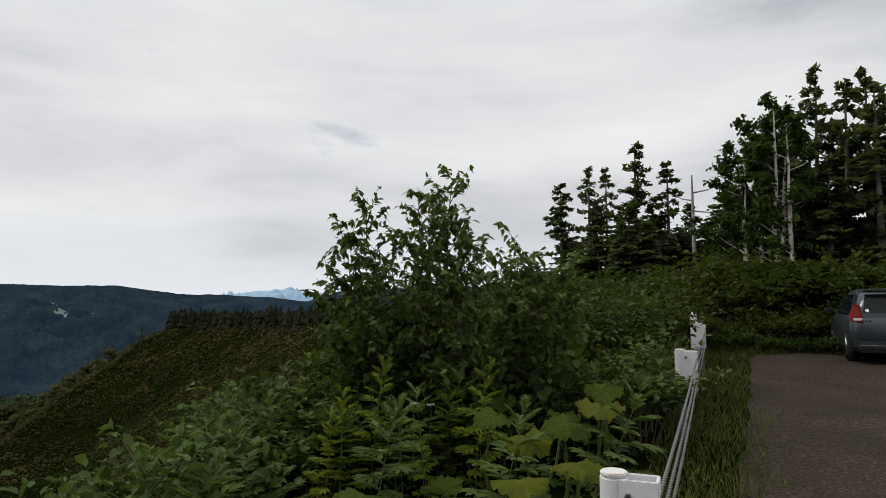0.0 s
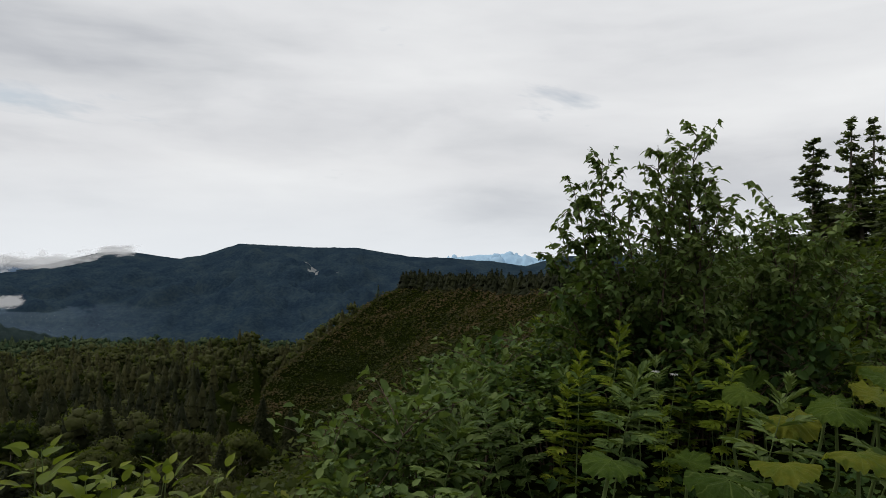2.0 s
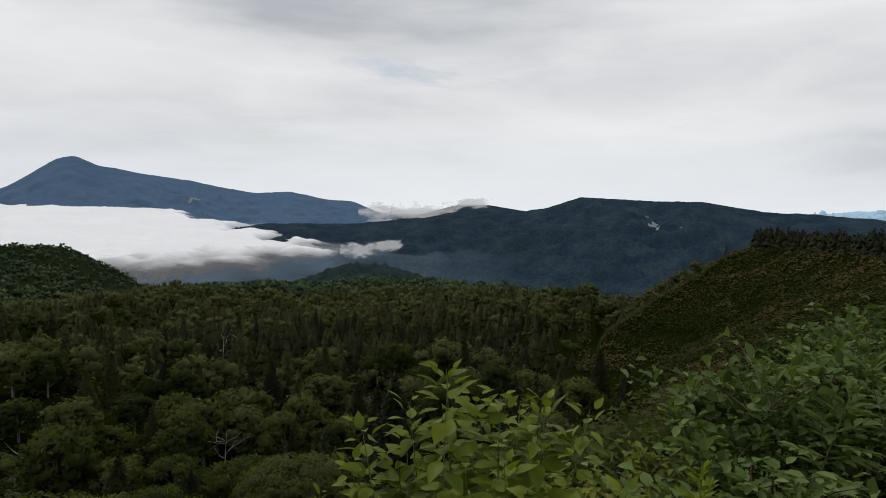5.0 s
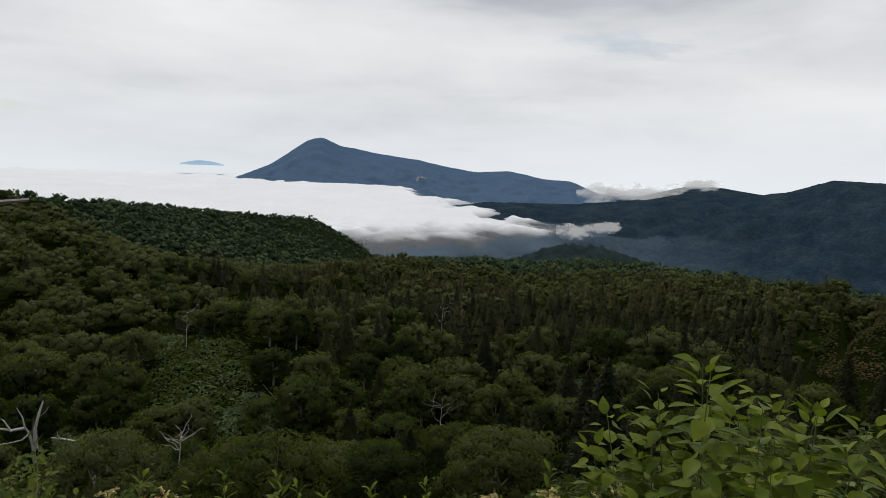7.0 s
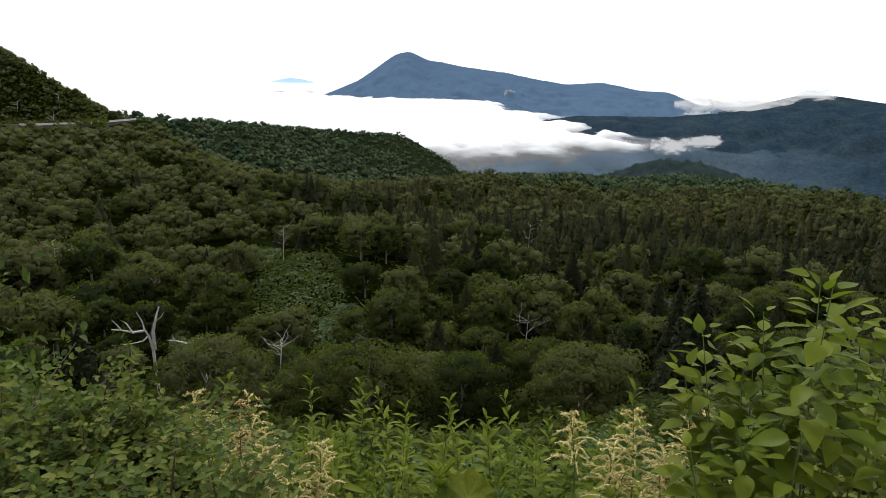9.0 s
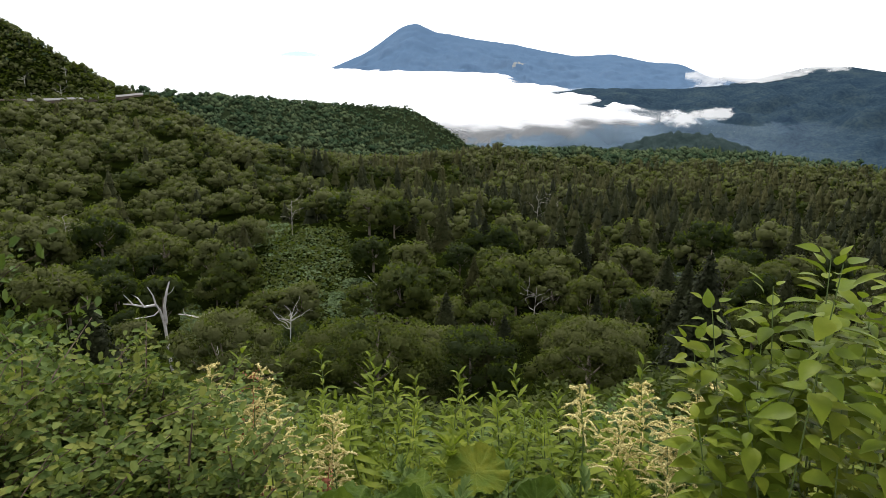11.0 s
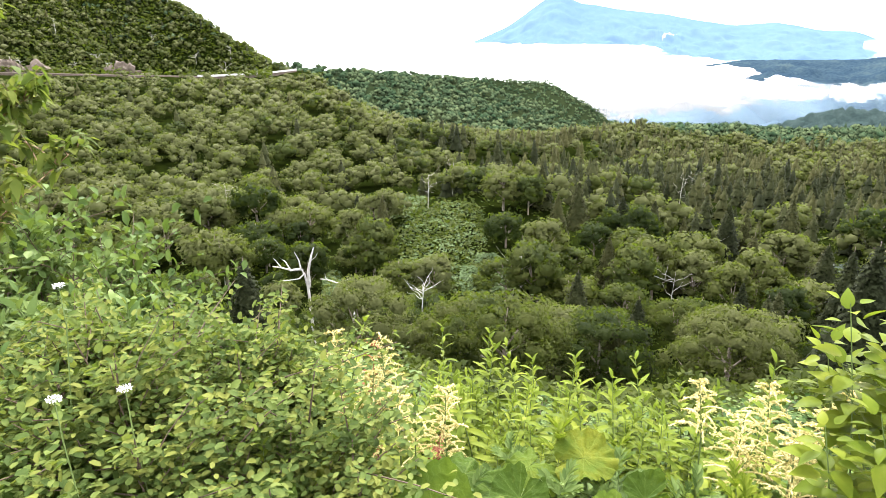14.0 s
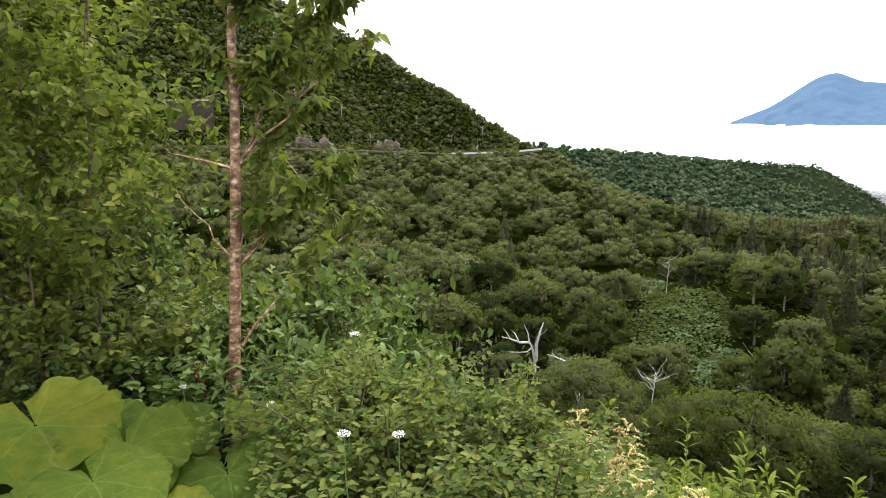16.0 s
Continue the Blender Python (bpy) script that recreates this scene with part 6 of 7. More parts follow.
def butterbur_mesh(gen, style):
    """A large kidney-shaped leaf, one unit wide, with sunken veins, puckered fields between them and a wavy toothed rim. style: 0 spread, 1 drooping, 2 funnel, 3 folded up."""
    spokes, rings = 78, 9
    th = np.linspace(-math.pi * 0.97, math.pi * 0.97, spokes)
    ph = gen.uniform(0, 6.28, 5)
    rim = 0.5 * (1 + 0.03 * np.sin(3 * th + ph[0]) + 0.018 * np.sin(5 * th + ph[1]) + 0.018 * np.sin(11 * th + ph[2])) * (1 + gen.uniform(-0.02, 0.02, spokes) + 0.018 * (np.arange(spokes) % 2))
    rim = rim * (1 - 0.38 * np.exp(-((math.pi - np.abs(th)) / 0.30) ** 2)) * (1 + 0.08 * np.exp(-((np.abs(th) - 2.3) / 0.5) ** 2))
    cup = ((0.03, 1.5), (-0.14, 2.0), (0.26, 1.2), (0.06, 1.5))[style]
    rows = []
    for k in range(rings):
        q = k / (rings - 1)
        r = rim * (0.02 + 0.98 * q)
        x, y = np.cos(th) * r, np.sin(th) * r
        z = cup[0] * q ** cup[1]
        z = z + 0.07 * q ** 2 * np.sin(2 * th + ph[3]) + 0.035 * q ** 2.4 * np.sin(5 * th + ph[4]) + 0.04 * q ** 4 * np.sin(13 * th + ph[2]) + 0.02 * q ** 3 * np.sin(23 * th + ph[0])
        z = z + 0.007 * q ** 0.7 * (np.abs(np.sin(3.5 * th)) - 0.6) + 0.016 * q * np.sin(19 * r + 7 * np.sin(3 * th + ph[1]) + 5 * np.sin(7 * th))
        if style == 3:
            z = z + 1.1 * np.maximum(np.abs(y) - 0.06, 0) ** 1.25
        rows.append(np.stack([x, y, z], 1))
    i, j = np.meshgrid(np.arange(rings - 1), np.arange(spokes - 1), indexing="ij")
    f = np.stack([i * spokes + j, (i + 1) * spokes + j, (i + 1) * spokes + j + 1, i * spokes + j + 1], -1).reshape(-1, 4)
    return mesh_of("blade", np.concatenate(rows), f, leaf_butterbur, True)


def butterburs():
    gen = np.random.default_rng(45)
    forms = [[butterbur_mesh(gen, st) for _ in range(3)] for st in range(4)]
    stalks = []
    for i in range(3):
        b = gen.normal(0, 0.06, 4)
        stalks.append(mesh_of("stalk", *tube([(b[0], b[1], -1.1), (b[2], b[3], -0.5), (0.0, 0, -0.012)], [0.013, 0.011, 0.008], 6), stem_green, True))
    # below the fence: x, y, z, width
    rows = [(-0.39, 2.44, 0.02, 0.34), (-0.58, 2.30, 0.02, 0.31), (-0.81, 2.18, 0.0, 0.40), (-0.55, 2.08, 0.04, 0.26), (-0.75, 1.78, 0.11, 0.38), (-0.50, 1.81, 0.09, 0.26), (-0.19, 1.96, 0.10, 0.31), (0.01, 1.98, 0.13, 0.34), (0.23, 1.79, 0.22, 0.43), (0.44, 1.87, 0.22, 0.40), (0.64, 1.71, 0.40, 0.26), (0.73, 1.94, 0.37, 0.27), (-1.24, 1.46, 0.26, 0.35), (-1.48, 1.72, 0.32, 0.21), (-1.23, 1.79, 0.21, 0.25), (-1.54, 1.29, 0.38, 0.31), (-0.36, 1.92, 0.07, 0.20), (-0.97, 1.54, 0.17, 0.28), (0.63, 2.14, 0.27, 0.26), (-0.13, 2.31, 0.0, 0.23)]
    style = [0, 1, 1, 2, 3, 0, 2, 0, 1, 1, 2, 1, 1, 2, 1, 1, 2, 1, 0, 2]
    # beside the young birch
    rows += [(-2.74, 0.57, 0.58, 0.61), (-2.82, 0.87, 0.47, 0.30), (-2.43, 0.78, 0.51, 0.50), (-2.22, 0.60, 0.55, 0.50), (-2.59, 1.06, 0.43, 0.31), (-2.42, 1.30, 0.44, 0.28), (-2.12, 1.01, 0.44, 0.38), (-1.80, 1.17, 0.44, 0.31), (-2.21, 0.40, 0.52, 0.40), (-2.18, 1.22, 0.40, 0.26), (-3.04, 0.81, 0.51, 0.31), (-2.01, 0.76, 0.46, 0.33), (-2.5, 0.98, 0.36, 0.34), (-2.95, 1.1, 0.38, 0.34)]
    style += [0, 1, 1, 1, 0, 2, 1, 1, 1, 0, 0, 1, 1, 1]
    # along the fence towards the car
    rows += [(2.79, 0.99, 0.82, 0.42), (3.52, 0.72, 0.84, 0.34), (2.61, 1.41, 0.84, 0.34), (4.71, 0.9, 0.9, 0.38), (3.96, 1.15, 0.84, 0.34), (3.32, 0.95, 0.78, 0.32), (4.24, 1.0, 0.88, 0.36), (5.13, 0.95, 0.95, 0.33), (4.44, 1.57, 0.85, 0.34), (5.8, 1.1, 0.9, 0.38), (6.9, 1.4, 0.9, 0.4)]
    style += [1, 1, 1, 0, 1, 1, 1, 0, 1, 1, 0]
    for i in range(46):
        x, y = gen.uniform(-1.5, 1.1), gen.uniform(1.4, 2.6)
        if i > 35:
            x = gen.uniform(2.6, 9)
            y = 0.07 * x + gen.uniform(0.5, 1.6)
            rows.append((x, y, ground_z(x, y) + gen.uniform(0.4, 0.7), gen.uniform(0.26, 0.38)))
        else:
            rows.append((x, y, ground_z(x, y) + gen.uniform(0.18, 0.38), gen.uniform(0.2, 0.34)))
        style.append(int(gen.integers(3)))
    for i, ((x, y, z, w), st) in enumerate(zip(rows, style)):
        r = math.hypot(x, y)
        face = Matrix.Rotation(radians(gen.normal(14, 6)), 4, Vector((y / r, -x / r, 0)))
        # the notch lies towards the slope, the broad end towards the open
        turn = math.degrees(math.atan2(-y, -x)) + gen.normal(0, 45)
        t = empty("butterbur", Matrix.Translation((x, y, z)) @ face @ pose(0, 0, 0, gen.normal(0, 5), gen.normal(0, 5), turn), "large round yellow-green butterbur leaf on its stalk", "butterbur", "butterbur leaves")
        b = part_of("blade", forms[st][i % 3], t)
        w = w * (0.78 if x > -1.7 else 0.95)
        b.matrix_basis = Matrix.Diagonal((w, w * gen.uniform(0.95, 1.15), w * gen.uniform(0.8, 1.3) * (1.0 if x > -1.7 else 0.5), 1))
        s = part_of("stalk", stalks[i % 3], t)
        s.matrix_basis = Matrix.Diagonal((1, 1, min(1.2, max(z - ground_z(x, y) + 0.1, 0.2) / 1.0), 1))


butterburs()


def herb_mesh(gen, tall, pairs, leaf, shape=LANCE, mat=leaf_bright, lobed=False, top=0.3):
    """An upright herb: a stem with opposite leaves, smaller towards the tip."""
    bend = gen.normal(0, 0.05, 2) * tall
    path = [(bend[0] * u * u, bend[1] * u * u, tall * u - 0.1 * (u == 0)) for u in (0, 0.33, 0.66, 1.0)]
    stem = tube(path, [0.0055, 0.0048, 0.0036, 0.0015], 5)
    base, way, size = [], [], []
    for i in range(pairs):
        u = top + (1 - top) * (i / (pairs - 1)) ** 0.8
        p = Vector(path[0]).lerp(Vector(path[3]), u)
        p.x, p.y = bend[0] * u * u, bend[1] * u * u
        ln = leaf * (1.05 - 0.5 * max(u - 0.7, 0) / 0.3) * gen.uniform(0.8, 1.1) * (0.8 + 0.2 * min(u / 0.4, 1))
        for s in range(2):
            a = i * 1.571 + s * math.pi + gen.normal(0, 0.2)
            rise = 0.15 + 1.1 * max(u - 0.75, 0) / 0.25
            d = Vector((math.cos(a), math.sin(a), rise))
            if not lobed:
                base.append(tuple(p)), way.append(tuple(d)), size.append(ln)
                continue
            d.normalize()
            for q, turn, sc in ((0.25, 0.9, 0.55), (0.25, -0.9, 0.55), (0.5, 0.75, 0.6), (0.5, -0.75, 0.6), (0.72, 0.6, 0.5), (0.72, -0.6, 0.5), (0.75, 0, 0.5)):
                w = Matrix.Rotation(turn, 3, "Z") @ d
                base.append(tuple(p + d * ln * q)), way.append(tuple(w)), size.append(ln * sc)
            base.append(tuple(p)), way.append(tuple(d)), size.append(ln * 0.85)
    k = len(base)
    size = np.array(size)
    up = np.array([0, 0, 1.0]) + gen.normal(0, 0.2, (k, 3))
    fol = leaf_pairs(np.array(base), np.array(way), up, size, size * 0.34) if lobed else blades(np.array(base), np.array(way), up, size, size * 0.42, gen.uniform(0.1, 0.5, k), shape, 0.22, 4)
    return mesh_of("stem", *stem, stem_green, True), mesh_of("leaves", *fol, mat)


def herb_thing(name, meshes, x, y, z, turn, s, label, category, group, tilt=(0, 0)):
    t = empty(name, pose(x, y, z, tilt[0], tilt[1], turn) @ Matrix.Diagonal((s, s, s, 1)), label, category, group)
    part_of("stem", meshes[0], t)
    part_of("leaves", meshes[1], t)
    return t


def herbs():
    gen = np.random.default_rng(47)
    nettle = [herb_mesh(gen, 1.3, 22, 0.16, top=0.25) for _ in range(5)]
    for i in range(150):
        x, y = gen.uniform(-1.75, 0.5), gen.uniform(2.5, 3.9)
        z = ground_z(x, y)
        top = -0.20 - 0.12 * (y - 3.0) + gen.uniform(-0.35, 0.05)
        herb_thing("tall_herb", nettle[i % 5], x, y, z, gen.uniform(0, 360), max(top - z, 0.6) / 1.3, "upright bright green herb with pointed opposite leaves", "herb", "nettle-like herbs", gen.normal(0, 5, 2))
    for i, (x, y, top) in enumerate(((-0.97, 3.02, 0.07), (-0.71, 3.20, -0.02), (-0.55, 3.23, -0.01), (-0.34, 3.25, -0.02), (-0.14, 3.16, -0.06), (-1.17, 2.95, -0.10), (0.24, 3.35, 0.17), (-1.61, 2.38, 0.36), (-1.72, 2.3, 0.3), (-0.85, 3.1, -0.08), (-0.45, 3.1, -0.08), (-1.3, 1.6, 0.36))):
        z = ground_z(x, y)
        herb_thing("tall_herb", nettle[i % 5], x, y, z, gen.uniform(0, 360), (top - z) / 1.3, "upright bright green herb with pointed opposite leaves", "herb", "nettle-like herbs", gen.normal(0, 4, 2))
    mug = [herb_mesh(gen, 1.0, 9, 0.21, LANCE, leaf_shrub, True, 0.45) for _ in range(4)] + [herb_mesh(gen, 1.0, 12, 0.16, LANCE, leaf_bright, True, 0.25) for _ in range(2)]
    count = 0
    while count < 230:
        x, y = gen.uniform(1.3, 13.0), gen.uniform(0.6, 5.5)
        lip = np.interp(x, [0.8, 3, 6, 11], [0.6, 1.8, 3.8, 7.0]) + 1.3
        if y < 0.07 * x + 0.5 or y > lip:
            continue
        if y < 0.07 * x + 1.5 and gen.random() < 0.85:
            continue
        count += 1
        herb_thing("mugwort", mug[int(gen.integers(6))], x, y, ground_z(x, y), gen.uniform(0, 360), gen.uniform(0.62, 1.08), "leafy green mugwort with deeply cut leaves", "herb", "mugwort stems", gen.normal(0, 7, 2))
    for i in range(38):
        x, y = gen.uniform(-0.9, 0.6), gen.uniform(2.1, 3.0)
        herb_thing("mugwort", mug[int(gen.integers(6))], x, y, ground_z(x, y), gen.uniform(0, 360), gen.uniform(0.6, 0.9), "leafy green mugwort with deeply cut leaves", "herb", "mugwort stems", gen.normal(0, 7, 2))
    # broad lance-leaved plants round the birch
    lily = [herb_mesh(gen, 0.9, 10, 0.17, LANCE, leaf_shrub, False, 0.35) for _ in range(3)]
    for i in range(34):
        x, y = gen.uniform(-3.1, -2.05), gen.uniform(1.5, 2.2)
        z = ground_z(x, y)
        herb_thing("false_lily", lily[i % 3], x, y, z, gen.uniform(0, 360), gen.uniform(0.85, 1.05) * (0.72 - z) / 0.9 * 0.9, "dark green plant with long drooping lance-shaped leaves", "herb", "lance-leaved herbs", gen.normal(0, 8, 2))


herbs()


def goatsbeards():
    gen = np.random.default_rng(49)
    for i, (x, y, top) in enumerate(((-1.56, 2.47, 0.33), (-1.37, 2.58, 0.28), (-1.38, 2.41, 0.20), (-1.25, 2.48, 0.14), (-1.07, 2.56, 0.14), (-1.15, 2.42, 0.07), (-1.29, 2.23, 0.10), (-1.46, 2.3, 0.14), (-0.98, 2.45, 0.02),
                                     (0.06, 2.76, 0.29), (0.18, 2.75, 0.22), (0.46, 2.71, 0.42), (0.38, 2.72, 0.27), (0.42, 2.62, 0.22), (0.53, 2.69, 0.37), (0.12, 2.66, 0.15), (0.55, 2.38, 0.27), (0.38, 2.42, 0.19), (0.30, 2.78, 0.33))):
        z = ground_z(x, y)
        t = empty("goatsbeard", pose(x, y, z, 0, 0, gen.uniform(0, 360)), "goatsbeard plant with feathery cream flower plumes", "flower", "goatsbeard plumes")
        tall, h = top - z, 0.24
        lean = gen.normal(0, 0.05, 2)
        stem = [(0, 0, -0.1), (lean[0] * 0.4, lean[1] * 0.4, tall - h), (lean[0], lean[1], tall)]
        part_of("stem", mesh_of("stem", *tube(stem, [0.005, 0.004, 0.002], 5), stem_green, True), t)
        spikes, pos = [], []
        for k in range(26):
            u = k / 25
            p = Vector(stem[1]).lerp(Vector(stem[2]), u)
            a, ln = k * 2.4 + gen.uniform(-0.5, 0.5), (0.135 - 0.085 * u) * gen.uniform(0.75, 1.2)
            out = Vector((math.cos(a), math.sin(a), 0))
            path = [p + out * ln * q + Vector((0, 0, ln * (0.75 * q - 0.65 * q * q))) for q in (0, 0.35, 0.7, 1.0)]
            spikes.append(tube([tuple(q) for q in path], [0.0016, 0.0034, 0.0030, 0.0010], 5))
            for q in gen.uniform(0.12, 1.0, 30):
                i0 = min(int(q * 3), 2)
                w = path[i0].lerp(path[i0 + 1], q * 3 - i0)
                pos.append((w.x + gen.normal(0, 0.0035), w.y + gen.normal(0, 0.0035), w.z + gen.normal(0, 0.0035)))
        part_of("plume", mesh_of("plume", *merged(spikes), plume_cream, True), t, "cream flower plume")["kind"] = "stuff"
        pos = np.array(pos)
        v, f = leaf_cards(pos, gen.normal(size=pos.shape), gen.uniform(0.009, 0.015, len(pos)), gen, 0.6)
        part_of("blossom", mesh_of("blossom", v, f, plume_cream), t, "tiny cream florets")["kind"] = "stuff"
        k = 18
        b = np.stack([gen.normal(0, 0.02, k), gen.normal(0, 0.02, k), gen.uniform(0.3, 0.9, k) * (tall - h)], 1)
        aa = gen.uniform(0, 6.28, k)
        v, f = blades(b, np.stack([np.cos(aa), np.sin(aa), gen.uniform(0.1, 0.7, k)], 1), np.tile([0, 0, 1.0], (k, 1)), gen.uniform(0.10, 0.15, k), gen.uniform(0.05, 0.08, k), gen.uniform(0.2, 0.5, k), OVATE, 0.2, 3)
        part_of("leaves", mesh_of("leaves", v, f, leaf_bright), t)
    # dry red-brown dock stalks
    for x, y, top in ((-1.28, 2.4, 0.02), (-1.4, 2.28, 0.08), (-1.12, 2.35, -0.02), (-1.55, 2.55, 0.28), (-3.3, 1.45, 0.42)):
        z = ground_z(x, y)
        t = empty("dock", pose(x, y, z, *gen.normal(0, 6, 2), 0), "dry dock stalk with clustered red-brown seeds", "herb", "dock stalks")
        part_of("stem", mesh_of("stem", *tube([(0, 0, -0.1), (0.02, 0, (top - z) * 0.5), (0, 0.02, top - z)], [0.005, 0.004, 0.002], 5), seed_brown, True), t)
        k = 130
        u = gen.uniform(0.62, 1.0, k)
        p = np.stack([gen.normal(0, 0.022, k), gen.normal(0, 0.022, k), np.round(u * 14) / 14 * (top - z) + gen.normal(0, 0.008, k)], 1)
        v, f = leaf_cards(p, gen.normal(size=(k, 3)), gen.uniform(0.010, 0.02, k), gen, 0.8)
        part_of("seed_head", mesh_of("seed_head", v, f, seed_brown), t)["kind"] = "stuff"


goatsbeards()


def knotweed():
    """Arching stems with large heart-shaped leaves set alternately."""
    gen = np.random.default_rng(51)
    leafm = []
    for i in range(4):
        v, f = blades(np.zeros((1, 3)), np.array([[1.0, 0, 0]]), np.array([[0, 0, 1.0]]), np.array([0.118]), np.array([0.062]), np.array([gen.uniform(0.1, 0.35)]), [0.14, 0.52, 0.56, 0.44, 0.22, 0.0], 0.22, 6)
        leafm.append(mesh_of("leaf", v, f, leaf_knot, True))
    stems = [(0.42, 2.15, 0.62, 2.02, 0.85), (0.60, 2.0, 0.56, 1.75, 1.20), (0.78, 2.0, 0.95, 1.95, 1.02), (0.72, 2.2, 0.40, 2.3, 0.70), (0.85, 1.9, 0.72, 1.7, 0.95), (0.95, 2.1, 1.2, 2.1, 0.95), (0.7, 2.05, 0.8, 2.2, 1.0), (0.6, 2.2, 0.55, 2.25, 0.86), (0.9, 2.2, 1.05, 2.4, 0.9), (1.0, 1.9, 1.15, 1.75, 0.8), (0.65, 1.9, 0.45, 1.95, 0.72), (0.8, 1.8, 0.9, 1.62, 0.82), (0.5, 2.0, 0.35, 2.05, 0.6), (0.78, 1.92, 0.66, 1.9, 0.9), (0.55, 2.1, 0.42, 1.98, 0.45), (0.7, 1.95, 0.75, 1.7, 0.6), (0.9, 2.0, 1.0, 1.85, 0.62), (0.65, 2.15, 0.6, 2.05, 0.66),
             (0.55, 2.35, 0.36, 2.32, 0.74), (0.6, 2.3, 0.38, 2.21, 0.92), (0.7, 2.25, 0.54, 2.17, 1.0), (0.75, 2.15, 0.64, 2.05, 1.14), (0.65, 2.3, 0.51, 2.2, 0.78), (0.8, 2.2, 0.66, 2.08, 0.86), (0.62, 2.35, 0.49, 2.3, 0.56), (0.95, 2.05, 0.95, 1.94, 1.05), (0.85, 2.1, 0.81, 1.99, 1.06), (0.9, 2.15, 0.75, 2.02, 1.0)]
    for bx, by, tx, ty, tz in stems:
        z = ground_z(bx, by)
        t = empty("knotweed", pose(bx, by, z), "arching knotweed stem with large glossy heart-shaped leaves", "knotweed", "knotweed stems")
        top = Vector((tx - bx, ty - by, tz - z))
        path = [Vector((0, 0, -0.1)), top * 0.4 + Vector((0, 0, 0.12)), top * 0.75 + Vector((0, 0, 0.10)), top]
        fine = [path[min(int(u * 3), 2)].lerp(path[min(int(u * 3), 2) + 1], u * 3 - min(int(u * 3), 2)) for u in np.linspace(0, 1, 12)]
        part_of("stem", mesh_of("stem", *tube([tuple(p) for p in fine], list(np.linspace(0.0036, 0.0014, 12)), 5), stem_green, True), t)
        for j in range(52):
            u = 0.22 + 0.78 * j / 51
            i = min(int(u * 11), 10)
            p = fine[i].lerp(fine[i + 1], u * 11 - i)
            s = (0.76 - 0.26 * max(u - 0.8, 0) / 0.2) * gen.uniform(0.65, 1.15)
            ob = part_of("leaf", leafm[j % 4], t)
            a = j * 137.5 + gen.uniform(-25, 25)
            pet = 0.03
            ob.matrix_basis = Matrix.Translation(p) @ Matrix.Rotation(radians(a), 4, "Z") @ Matrix.Translation((pet, 0, 0.01)) @ Matrix.Rotation(radians(gen.uniform(-30, 22) - 34 * (u > 0.93)), 4, "Y") @ Matrix.Rotation(radians(gen.normal(0, 18)), 4, "X") @ Matrix.Scale(s, 4)


knotweed()


